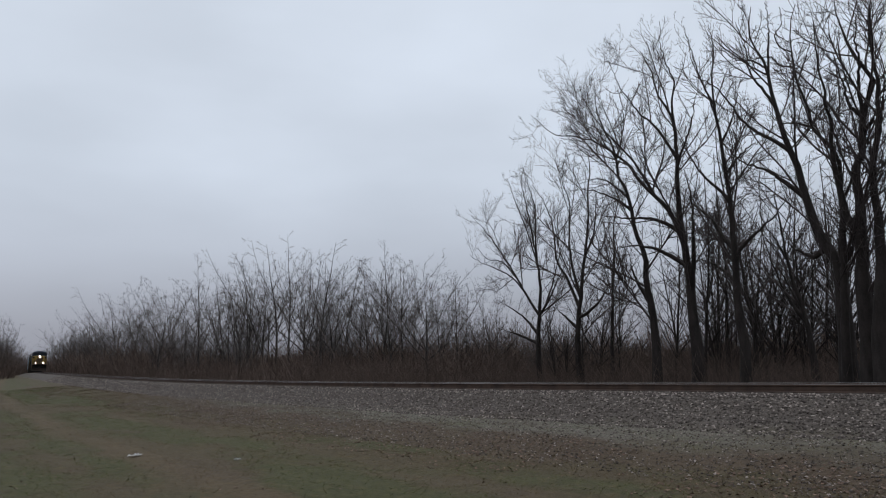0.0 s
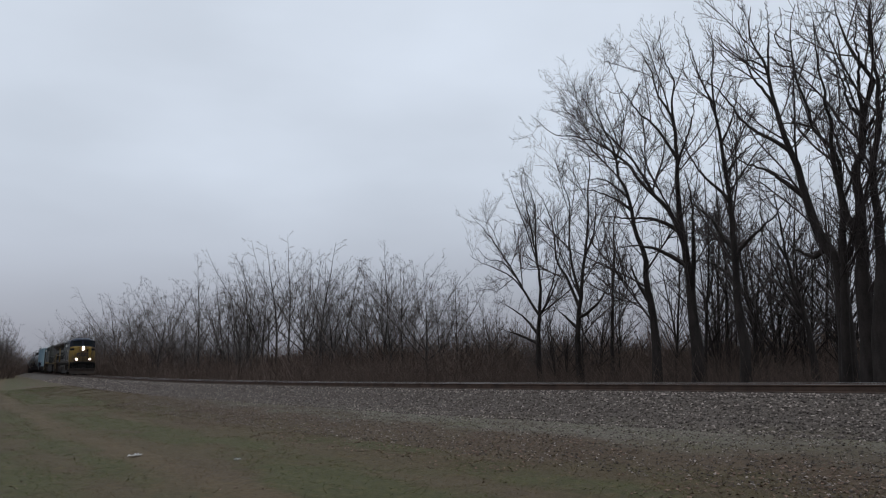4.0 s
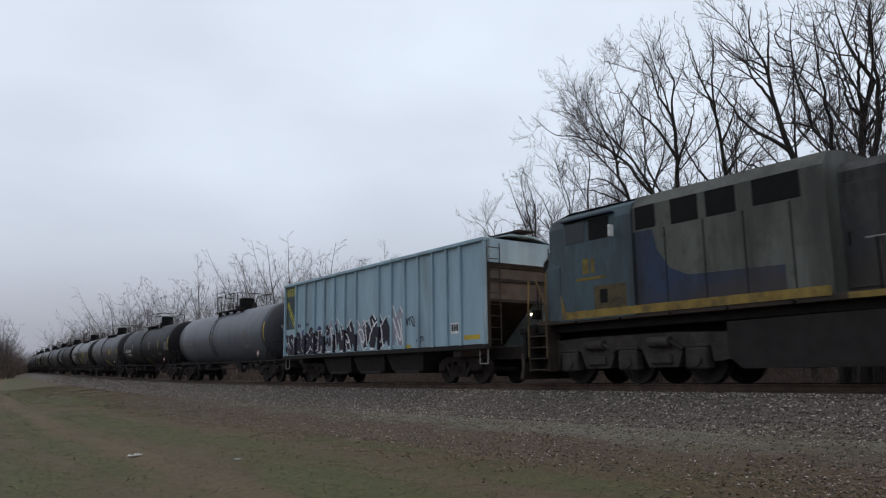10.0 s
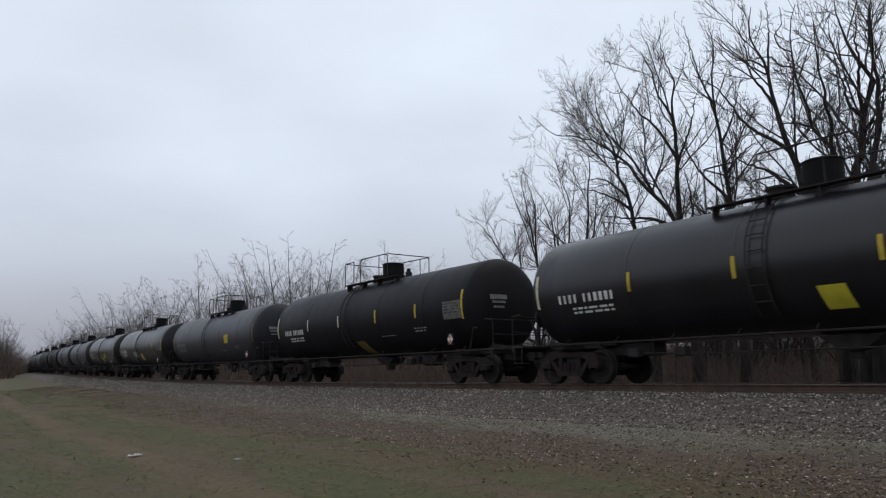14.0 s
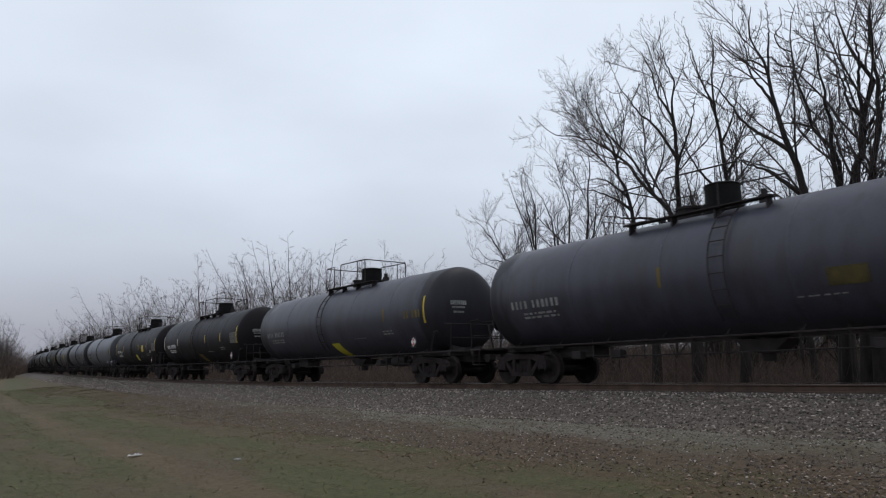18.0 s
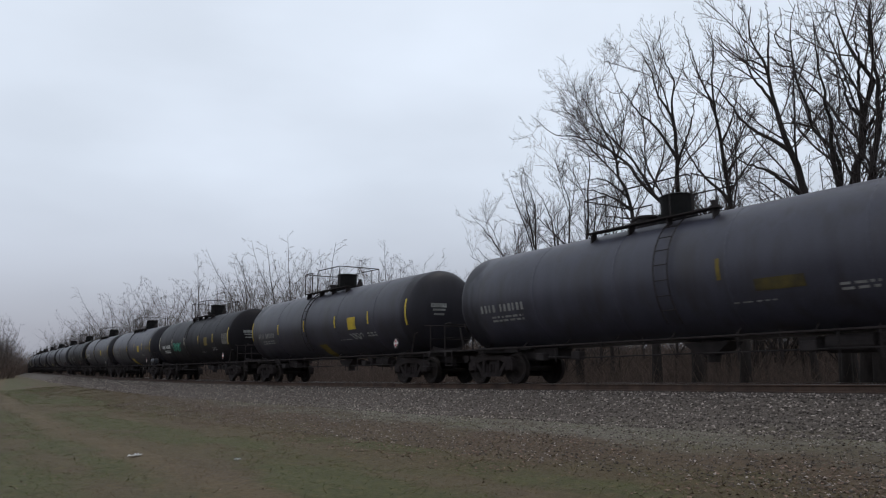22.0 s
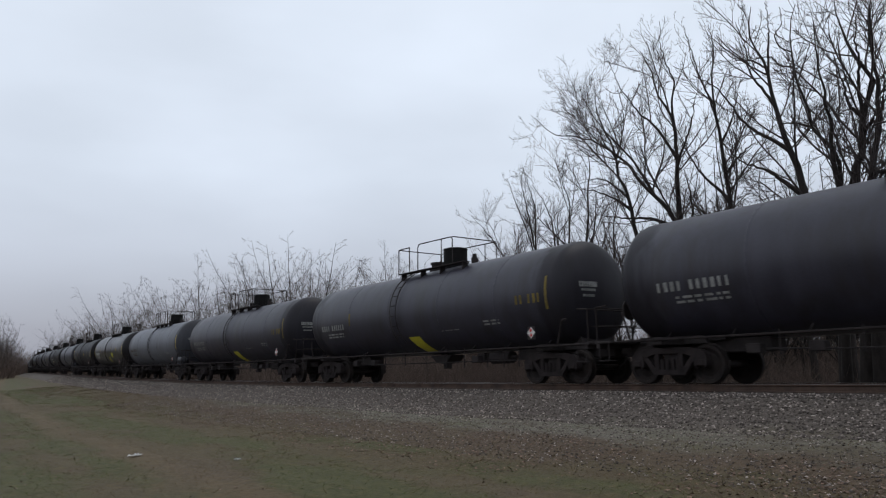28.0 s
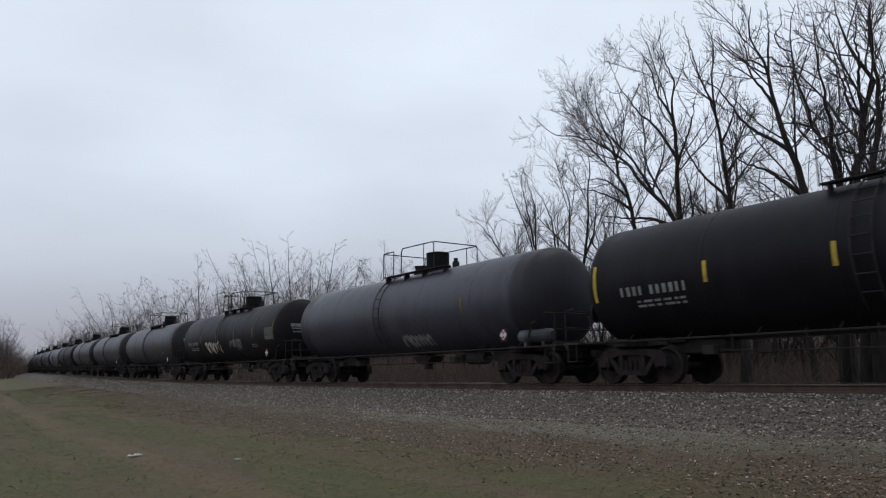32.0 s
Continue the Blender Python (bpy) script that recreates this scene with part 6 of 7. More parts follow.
    add("snow_plow", lambda b: loft(b, [[(10.4, -1.48, 0.14), (10.8, -0.1, 0.14), (10.8, 0.1, 0.14), (10.4, 1.48, 0.14), (10.25, 1.48, 0.14), (10.25, -1.48, 0.14)], [(10.28, -1.48, 0.5), (10.58, -0.1, 0.5), (10.58, 0.1, 0.5), (10.28, 1.48, 0.5), (10.2, 1.48, 0.5), (10.2, -1.48, 0.5)], [(10.36, -1.45, 0.86), (10.62, -0.1, 0.8), (10.62, 0.1, 0.8), (10.36, 1.45, 0.86), (10.2, 1.45, 0.86), (10.2, -1.45, 0.86)]]), M["lo_roof"], "grimy dark snow plow")
    for y in (-1.15, -0.95, -0.7, -0.5, 0.5, 0.7, 0.95, 1.15):
        add("air_hose", lambda b: path_rod(b, [(10.2, y, 1.36), (10.42, y, 1.28), (10.5, y * 1.02, 1.0), (10.42, y * 1.05, 0.84)], 0.028, 6), M["steel_dark"])
    add("uncoupling_lever", lambda b: path_rod(b, [(10.5, -1.4, 1.25), (10.62, -1.2, 1.0), (10.62, -0.3, 1.0), (10.6, -0.1, 1.1)], 0.018, 6), M["truck_loco"])
    for sy in (-1, 1):
        add("front_post", lambda b: rod(b, (10.5, sy * 0.45, 1.62), (10.5, sy * 0.45, 2.75), 0.02, 6), M["lo_black"])
    for sy in (-0.8, 0.8):
        dl = add("ditch_light_housing", lambda b: box(b, 10.25, 10.45, sy - 0.13, sy + 0.13, 1.88, 2.16, 0.03), M["lo_black"])
        add("ditch_light", lambda b: rod(b, (10.45, sy, 2.02), (10.48, sy, 2.02), 0.095, 16), M["lamp"], "lit ditch light", parent=dl)
    for ex in (1, -1):
        for sy in (-1, 1):
            xb = 9.55 if ex > 0 else -10.1
            def build(b):
                box(b, xb - 0.36, xb + 0.36, sy * 0.98, sy * 1.02, 0.35, 1.6)
                box(b, xb + ex * 0.36, xb + ex * 0.40, sy * 0.9, sy * 1.5, 0.35, 1.6)
                box(b, xb - ex * 0.40, xb - ex * 0.36, sy * 1.2, sy * 1.5, 0.35, 1.6)
            steps = add("step_well", build, M["lo_roof"])
            for k in range(4):
                add("tread", lambda b: box(b, xb - 0.36, xb + 0.36, sy * 1.02, sy * 1.5, 0.38 + k * 0.31, 0.415 + k * 0.31), M["lo_roof"], parent=steps)
            add("step_handrail", lambda b: (path_rod(b, [(xb - ex * 0.36, sy * 1.53, 0.75), (xb - ex * 0.36, sy * 1.53, 2.1), (xb + ex * 0.05, sy * 1.5, 2.95)], 0.024, 6), path_rod(b, [(xb + ex * 0.38, sy * 1.53, 0.75), (xb + ex * 0.38, sy * 1.5, 2.2), (xb + ex * 0.55, sy * 1.3, 2.95)], 0.024, 6)), M["lo_yellow"], "yellow step handrail")
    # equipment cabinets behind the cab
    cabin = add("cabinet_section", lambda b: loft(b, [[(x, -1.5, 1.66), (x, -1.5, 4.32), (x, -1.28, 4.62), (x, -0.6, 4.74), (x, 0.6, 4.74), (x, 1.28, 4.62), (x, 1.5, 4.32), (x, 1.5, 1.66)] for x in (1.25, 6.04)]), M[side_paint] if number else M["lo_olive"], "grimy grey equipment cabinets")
    for sy in (-1, 1):
        for x0, x1, z0, z1 in ((1.75, 2.8, 3.75, 4.42), (3.2, 3.95, 3.72, 4.42), (4.15, 4.9, 3.72, 4.42), (5.35, 5.95, 3.75, 4.42)):
            add("intake_grille", lambda b: box(b, x0, x1, sy * 1.43, sy * 1.512, z0, z1 - 0.1, 0.01), M["lo_black"], parent=cabin)
        for x in (2.0, 3.05, 4.05, 5.1, 6.0):
            add("panel_seam", lambda b: box(b, x - 0.015, x + 0.015, sy * 1.497, sy * 1.507, 1.7, 3.7), M["lo_black"], parent=cabin)
        if number:
            for x0, x1 in ((6.35, 7.0), (7.15, 7.75)):
                add("low_door", lambda b: box(b, x0, x1, sy * 1.551, sy * 1.558, 1.95, 2.5, 0.003), M["lo_door"], "dark soot-stained locker door", parent=cab)
        if number:
            add("blue_flash", lambda b: prism(b, [(5.4, 1.9), (6.05, 1.9), (6.05, 3.8), (5.9, 3.8), (5.2, 2.6)], sy * 1.502, sy * 1.506), M["lo_blue"], parent=cabin)
        else:
            add("blue_swoosh", lambda b: prism(b, [(6.04, 1.9), (2.2, 1.9), (2.2, 2.42), (4.5, 2.48), (5.0, 2.7), (5.35, 3.2), (5.45, 3.7), (6.04, 3.7)], sy * 1.502, sy * 1.506), M["lo_blue"], "faded dark blue sweep of paint", parent=cabin)
        add("sill_band", lambda b: box(b, 1.3, 8.4, sy * 1.552, sy * 1.558, 1.7, 1.8 if number else 1.9), M["lo_roof"] if number else M["sill_yellow"], parent=cabin)
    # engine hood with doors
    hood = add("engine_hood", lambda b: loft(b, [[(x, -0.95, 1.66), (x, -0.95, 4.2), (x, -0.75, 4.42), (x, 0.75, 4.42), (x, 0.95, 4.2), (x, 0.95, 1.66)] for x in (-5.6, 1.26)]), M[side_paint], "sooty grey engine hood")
    for sy in (-1, 1):
        for k in range(9):
            x0 = -5.4 + k * 0.74
            d = add("hood_door", lambda b: box(b, x0, x0 + 0.69, sy * 0.95, sy * 0.975, 1.85, 3.95, 0.01), M[side_paint], parent=hood)
            add("door_handle", lambda b: box(b, x0 + 0.58, x0 + 0.62, sy * 0.975, sy * 0.995, 2.7, 2.95), M["lo_black"], parent=hood)
        # large blue shapes where the road's letters stand
        y = sy * 0.979
        for x0, x1, z0, z1 in () if not number else ((-3.3, -1.9, 3.55, 3.9), (-3.3, -2.95, 2.5, 3.55), (-3.3, -1.9, 2.2, 2.5), (-1.6, -0.2, 3.55, 3.9), (-1.6, -1.25, 3.15, 3.55), (-1.6, -0.2, 2.9, 3.15), (-0.55, -0.2, 2.45, 2.9), (-1.6, -0.2, 2.2, 2.45)):
            add("emblem_bar", lambda b: box(b, x0, x1, y - 0.003, y + 0.003, z0, z1), M["lo_letter"], "faded dark blue emblem bar", parent=hood)
    add("exhaust_duct", lambda b: (box(b, -3.85, -2.2, -0.42, 0.42, 4.40, 4.68, 0.03), box(b, -3.6, -2.45, -0.28, 0.28, 4.68, 4.71)), M["lo_roof"], parent=hood)
    add("air_horn", lambda b: [rod(b, (-0.9 + 0.25 * k, -0.25 + 0.2 * k, 4.52), (-0.45 + 0.25 * k, -0.25 + 0.2 * k, 4.56), 0.05, 8, 0.11) for k in range(3)] + [rod(b, (-0.5, 0, 4.38), (-0.5, 0, 4.55), 0.04, 6)], M["lo_black"], parent=hood)
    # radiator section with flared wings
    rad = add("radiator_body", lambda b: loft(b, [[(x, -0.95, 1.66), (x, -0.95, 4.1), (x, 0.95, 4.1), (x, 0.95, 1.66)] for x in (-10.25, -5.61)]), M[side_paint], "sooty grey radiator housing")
    add("radiator_roof", lambda b: loft(b, [[(x, -w, 4.18), (x, -w, 4.40), (x, -w * 0.7, t), (x, w * 0.7, t), (x, w, 4.40), (x, w, 4.18), (x, 0.9, 3.75), (x, -0.9, 3.75)] for x, w, t in ((-10.45, 1.40, 4.52), (-10.2, 1.48, 4.62), (-5.4, 1.48, 4.64), (-4.3, 0.98, 4.46))]), M["lo_roof"], "rust-stained radiator roof")
    for sy in (-1, 1):
        add("radiator_screen", lambda b: prism(b, [(-9.9, 3.62), (-5.8, 3.62), (-5.8, 4.1), (-9.9, 4.1)], sy * 0.93, sy * 0.985), M["lo_black"], parent=rad)
        for k in range(7):
            x0 = -9.7 + k * 0.57
            add("louvre", lambda b: box(b, x0, x0 + 0.4, sy * 0.945, sy * 0.972, 2.15, 3.2, 0.02), M["lo_black"], parent=rad)
    add("rear_end_panel", lambda b: loft(b, [[(x, -0.96, 1.7), (x, -0.96, 4.0), (x, -1.3, 4.35), (x, -0.9, 4.55), (x, 0.9, 4.55), (x, 1.3, 4.35), (x, 0.96, 4.0), (x, 0.96, 1.7)] for x in (-10.50, -10.26)]), M["lo_yellow"], "yellow rear end panel")
    for sy in (-1, 1):
        add("yellow_rear_side", lambda b: box(b, -10.255, -9.6, sy * 0.951, sy * 0.958, 1.7, 4.05), M["lo_yellow"])
    add("rear_headlight", lambda b: (box(b, -10.54, -10.5, -0.14, 0.14, 3.5, 4.15, 0.02)), M["lo_black"])
    add("rear_coupler", lambda b: coupler_bm(b), M["steel_dark"], at=pose(-10.8, 0, 0, 0, 0, 180))
    add("front_coupler", lambda b: coupler_bm(b), M["steel_dark"], at=pose(10.8, 0, 0))
    # side handrails
    for sy in (-1, 1):
        add("side_handrail", lambda b: path_rod(b, [(-9.7, sy * 1.5, 2.72), (0.6, sy * 1.5, 2.72)] + ([(1.4, sy * 1.54, 3.3), (6.4, sy * 1.56, 3.3)] if number else []), 0.018, 6), M["white_dim"])
        for x in np.linspace(-9.7, 0.4, 8):
            add("stanchion", lambda b: rod(b, (x, sy * 1.5, 1.66), (x, sy * 1.5, 2.72), 0.02, 6), M["lo_black"])
        for x in (1.4, 2.6, 4.6) if number else ():
            add("stanchion", lambda b: rod(b, (x, sy * 1.54, 1.9), (x, sy * 1.54, 3.3), 0.02, 6), M["lo_black"])
    # fuel tank, reservoirs
    add("fuel_tank", lambda b: prism(b, [(-3.6, 1.30), (3.7, 1.30), (3.7, 0.42), (3.4, 0.2), (-3.3, 0.2), (-3.6, 0.42)] if number else [(-3.7, 1.42), (3.7, 1.36), (3.7, 0.6), (3.4, 0.34), (-3.45, 0.34), (-3.7, 0.5)], -1.22 if number else -1.4, 1.22 if number else 1.4), M["lo_under"], "grimy dark fuel tank")
    for sy in (-1, 1) if number else ():
        for x0, x1 in ((-2.85, -0.6), (-0.35, 1.7)):
            add("air_reservoir", lambda b: (rod(b, (x0 + 0.1, sy * 1.28, 1.08), (x1 - 0.1, sy * 1.28, 1.08), 0.24, 16), rod(b, (x0, sy * 1.28, 1.08), (x0 + 0.1, sy * 1.28, 1.08), 0.16, 16, 0.24), rod(b, (x1 - 0.1, sy * 1.28, 1.08), (x1, sy * 1.28, 1.08), 0.24, 16, 0.16)), M["truck_loco"])
        add("battery_box", lambda b: box(b, 2.0, 3.5, sy * 1.1, sy * 1.44, 0.62, 1.34, 0.02), M["lo_roof"])
        add("sand_box", lambda b: box(b, -3.9, -3.1, sy * 1.05, sy * 1.42, 0.7, 1.34, 0.02), M["lo_roof"])
    for bx in (-6.65, 6.65):
        bg = part("bogie", shared("tri_bogie", tri_bogie, M["steel_dark"]), None, lo, at=pose(bx, 0, 0))
        for sy in (-1, 1):
            part("side_frame", shared("tri_side", tri_side_frame, M["truck_loco"]), None, bg, "dusty cast side frame", at=pose(0, sy * 1.05, 0, 0, 0, 0 if sy < 0 else 180))
        for c in (-2.0, 0.0, 2.0):
            w = part("wheelset", shared("loco_wheelset", wheelset_bm(0.533), M["wheel"]), None, bg)
            w.matrix_parent_inverse = pose(c, 0, 0.533)
            WHEELSETS["loco" if number else "loco_turned"].append(w)
    if number:
        for sy in (-1, 1):
            for x in (7.05, 7.33):
                add("cab_number_bar", lambda b: box(b, x, x + 0.15, sy * 1.556, sy * 1.562, 3.0, 3.4), M["cream"], "pale mark on the cab side")
            add("cab_underline", lambda b: prism(b, [(6.75, 2.66), (7.1, 2.74), (7.35, 2.66), (7.9, 2.74), (7.6, 2.62), (7.3, 2.58), (7.0, 2.64)], sy * 1.556, sy * 1.562), M["yellow_dim"])
    return lo


# ---- pale blue covered hopper ----
def hopper_car():
    car = tagged(new("hopper_car"), "pale blue covered hopper car with spray-painted graffiti", "hopper car", group="freight train")

    def add(name, build, mat, lab="", at=None, parent=None):
        bm = bmesh.new()
        build(bm)
        return part(name, bm, mat, parent or car, lab, at)

    for sy in (-1, 1):
        side = add("side_wall", lambda b: box(b, -7.55, 7.55, sy * 1.50, sy * 1.55, 1.2, 4.42), M["hop_blue"], "pale blue steel side")
        for x in (-7.5, -6.3, -5.3, -4.36, -3.43, -2.5, -1.58, -0.65, 1.13, 2.04, 2.94, 3.82, 4.7, 5.52, 6.28, 7.5):
            add("rib", lambda b: box(b, x - 0.045, x + 0.045, sy * 1.55, sy * 1.64, 1.2, 4.40, 0.012), M["hop_blue"], parent=side)
        add("top_chord", lambda b: box(b, -7.58, 7.58, sy * 1.49, sy * 1.66, 4.40, 4.52, 0.015), M["hop_blue"], parent=side)
        add("side_sill", lambda b: box(b, -7.58, 7.58, sy * 1.46, sy * 1.62, 1.06, 1.22, 0.015), M["lo_under"], parent=side)
    roof = add("roof", lambda b: loft(b, [[(x, -1.52, 4.46), (x, -0.5, 4.72), (x, 0.5, 4.72), (x, 1.52, 4.46), (x, 0.5, 4.66), (x, -0.5, 4.66)] for x in (-7.55, 7.55)]), M["hop_blue"])
    add("running_board", lambda b: box(b, -7.8, 7.8, -0.35, 0.35, 4.80, 4.84), M["steel_dark"], parent=roof)
    for k in range(5):
        add("hatch", lambda b: box(b, -6.4 + 2.7 * k, -4.4 + 2.7 * k, -0.62, 0.62, 4.66, 4.80, 0.02), M["hop_blue"], parent=roof)
    for ex in (-1, 1):
        e = add("end_wall", lambda b: prism(b, [(ex * 7.5, 4.45), (ex * 7.5, 3.6), (ex * 4.7, 1.3), (ex * 4.6, 1.3), (ex * 7.4, 3.6), (ex * 7.4, 4.45)], -1.5, 1.5), M["hop_rust"], "grimy sloping end sheet")
        add("end_cap", lambda b: box(b, ex * 7.53 - 0.03, ex * 7.53 + 0.03, -1.5, 1.5, 3.75, 4.5), M["hop_blue"], parent=e)
        add("end_panel", lambda b: box(b, ex * 7.44 - 0.02, ex * 7.44 + 0.02, -1.42, 1.42, 2.55, 3.75), M["hop_end"], "rusty grey end panel", parent=e)
        for z in (2.56, 3.2, 3.74):
            add("end_beam", lambda b: box(b, ex * 7.5 - 0.05, ex * 7.5 + 0.05, -1.45, 1.45, z - 0.05, z + 0.05, 0.01), M["lo_under"], parent=e)
        for sy in (-1, 1):
            add("corner_post", lambda b: box(b, ex * 7.5 - 0.06, ex * 7.5 + 0.06, sy * 1.4, sy * 1.52, 1.1, 4.45), M["hop_rust"], parent=e)
            def lad(b):
                for z in np.linspace(1.35, 4.2, 9):
                    rod(b, (ex * 7.62, sy * 1.05, z), (ex * 7.62, sy * 1.48, z), 0.014, 5)
                rod(b, (ex * 7.62, sy * 1.05, 1.2), (ex * 7.62, sy * 1.05, 4.35), 0.018, 5)
            add("end_ladder", lad, M["steel_dark"], parent=e)
            add("step", lambda b: path_rod(b, [(ex * 7.1, sy * 1.5, 1.1), (ex * 7.12, sy * 1.5, 0.62), (ex * 7.5, sy * 1.5, 0.62), (ex * 7.52, sy * 1.5, 1.1)], 0.02, 5), M["white_dim"])
        add("centre_sill", lambda b: (box(b, min(ex * 4.5, ex * 8.2), max(ex * 4.5, ex * 8.2), -0.35, 0.35, 0.75, 1.15, 0.02), box(b, ex * 5.9 - 0.2, ex * 5.9 + 0.2, -1.5, 1.5, 0.85, 1.2, 0.02)), M["steel_dark"])
        add("coupler", coupler_bm, M["steel_dark"], at=pose(ex * 8.1, 0, 0, 0, 0, 0 if ex > 0 else 180))
        add_bogie(car, ex * 5.4)
    for k in range(3):
        c = -2.6 + 2.6 * k
        add("hopper_bay", lambda b: loft(b, [[(c - 1.29, -1.45, 1.2), (c + 1.29, -1.45, 1.2), (c + 1.29, 1.45, 1.2), (c - 1.29, 1.45, 1.2)], [(c - 1.0, -1.25, 0.45), (c + 1.0, -1.25, 0.45), (c + 1.0, 1.25, 0.45), (c - 1.0, 1.25, 0.45)]]), M["lo_under"])
        add("outlet_gate", lambda b: box(b, c - 0.8, c + 0.8, -1.3, 1.3, 0.36, 0.46, 0.02), M["steel_dark"])
    # owner's sign: yellow shapes on a dark field
    add("sign_field", lambda b: prism(b, [(-7.44, 2.42), (-6.42, 2.42), (-6.42, 4.36), (-7.44, 4.36)], -1.556, -1.553), M["sign_dark"], "dark green-blue sign field")
    for k in range(4):
        add("sign_bar", lambda b: prism(b, [(-7.4 + 0.24 * k, 3.98), (-7.2 + 0.24 * k, 3.94), (-7.22 + 0.24 * k, 4.1), (-7.18 + 0.24 * k, 4.3), (-7.36 + 0.24 * k, 4.32), (-7.38 + 0.24 * k, 4.16)], -1.5595, -1.557), M["sign_yellow"], "faded yellow sign shape")
    for k in range(7):
        q = 0.02 * (k % 3)
        add("sign_bar", lambda b: prism(b, [(-7.36 + 0.115 * k, 3.42 - 0.15 * k), (-7.16 + 0.115 * k, 3.5 - 0.15 * k + q), (-7.1 + 0.115 * k, 3.7 - 0.15 * k), (-7.3 + 0.115 * k + q, 3.66 - 0.15 * k)], -1.5595, -1.557), M["sign_yellow"], "faded yellow sign shape")
    for x in (-6.14, -5.98, -5.3, -5.14):
        add("stencil_bar", lambda b: box(b, x, x + 0.11, -1.557, -1.553, 2.47, 2.61), M["tag_dark"])
    add("yellow_bar", lambda b: box(b, 6.4, 7.2, -1.56, -1.553, 1.38, 1.52), M["yellow"])
    add("yellow_tab", lambda b: box(b, 2.75, 3.3, -1.56, -1.553, 1.24, 1.34), M["yellow"])
    add("data_frame", lambda b: (box(b, 5.68, 6.12, -1.557, -1.553, 1.6, 1.95),), M["white"])
    add("data_print", lambda b: [box(b, 5.72 + 0.13 * k, 5.82 + 0.13 * k, -1.561, -1.558, 1.68, 1.9) for k in range(3)], M["tag_dark"])
    # graffiti: fat dark letters with white outlines
    rg = random.Random(8)
    for k, ch in enumerate("SROCK"):
        at = pose(-6.86 + 0.8 * k, -1.559, 1.7 + 0.07 * (k % 2), 90, 6 - 5 * (k % 3), 0)
        back = flat_text("graffiti_outline", ch, 1.1, M["tag_white"], car, at, "white outline of a sprayed letter", 0.098)
        flat_text("graffiti_letter", ch, 1.1, M["tag_dark"], back, pose(-0.012, 0.012, 0.004), "dark sprayed letter body", 0.066)
        for j in range(2):
            # small pale stars on the letters
            cx, cz, r, a0 = -6.95 + 0.8 * k + 0.4 * j, 1.42 + 0.42 * rg.random(), 0.07 + 0.05 * rg.random(), rg.random()
            add("graffiti_star", lambda b: prism(b, [(cx + r * (1 if i % 2 else 0.4) * math.cos(a0 + i * math.pi / 5), cz + r * (1 if i % 2 else 0.4) * math.sin(a0 + i * math.pi / 5)) for i in range(10)], -1.570, -1.568), M["tag_violet"], "small violet-grey star", parent=car)
        # violet puffs behind the letters' tops
        cx, cz, r = -6.35 + 0.8 * k, 2.16 + 0.12 * rg.random(), 0.15 + 0.08 * rg.random()
        add("graffiti_puff", lambda b: prism(b, [(cx + r * (1 + 0.2 * math.sin(3 * i)) * math.cos(i * math.pi / 7), cz + r * math.sin(i * math.pi / 7)) for i in range(14)], -1.556, -1.553), M["tag_violet"] if k % 2 else M["tag_dark"], "violet sprayed puff")
    # the paint runs over the ribs too
    for x in (-6.3, -5.3, -4.36, -3.43, -2.5, -1.58, -0.65, 1.13):
        add("sprayed_rib", lambda b: box(b, x - 0.049, x + 0.049, -1.643, -1.552, 1.23, 1.86 + 0.3 * rg.random()), M["tag_dark"], "rib covered in dark spray paint")
    add("graffiti_fill", lambda b: prism(b, [(-7.15, 1.24), (-3.3, 1.24), (-3.25, 1.7), (-3.9, 1.95), (-4.7, 1.9), (-5.6, 2.0), (-6.4, 1.86), (-7.1, 1.8), (-7.22, 1.5)], -1.5555, -1.5528), M["tag_dark"], "dark sprayed fill between the letters")
    # farther along, ragged dark slabs that spell nothing, white edges sprayed along parts of them
    x, k = -3.15, 0
    while x < 1.9:
        w = rg.uniform(0.8, 1.1)
        top = rg.uniform(2.35, 2.75)
        low = rg.uniform(1.2, 1.32)
        lean = rg.uniform(-0.12, 0.2)
        waist = rg.uniform(0.45, 0.6) * (low + top)
        outline = [(x + rg.uniform(0, 0.1), low), (x + 0.34 * w, low + rg.uniform(0, 0.15)), (x + 0.5 * w, low + rg.uniform(0.25, 0.45)), (x + 0.66 * w, low + rg.uniform(0, 0.1)), (x + 0.98 * w, low + rg.uniform(0, 0.12)), (x + 0.82 * w, waist), (x + 1.04 * w + lean, top - rg.uniform(0.2, 0.4)), (x + 0.8 * w + lean, top), (x + 0.55 * w + lean, top - rg.uniform(0.2, 0.45)), (x + 0.3 * w + lean, top + rg.uniform(-0.05, 0.12)), (x + lean * 0.6, top - rg.uniform(0.1, 0.3)), (x + 0.16 * w, waist)]
        letter = add("graffiti_letter", lambda b: prism(b, outline, -1.556 - 0.001 * (k % 3), -1.553), M["tag_dark"] if k % 4 else M["tag_grey"], "ragged dark sprayed shape")
        for j in range(0, 12, 3 if k % 2 else 2):
            (xa, za), (xb, zb) = outline[j], outline[(j + 1) % 12]
            d = math.hypot(xb - xa, zb - za) + 1e-6
            nx, nz = -(zb - za) / d * 0.03, (xb - xa) / d * 0.03
            add("graffiti_stroke", lambda b: prism(b, [(xa - nx, za - nz), (xb - nx, zb - nz), (xb + 0.4 * nx, zb + 0.4 * nz), (xa + nx, za + nz)], -1.5625, -1.5595), M["tag_white"], "white sprayed edge", parent=letter)
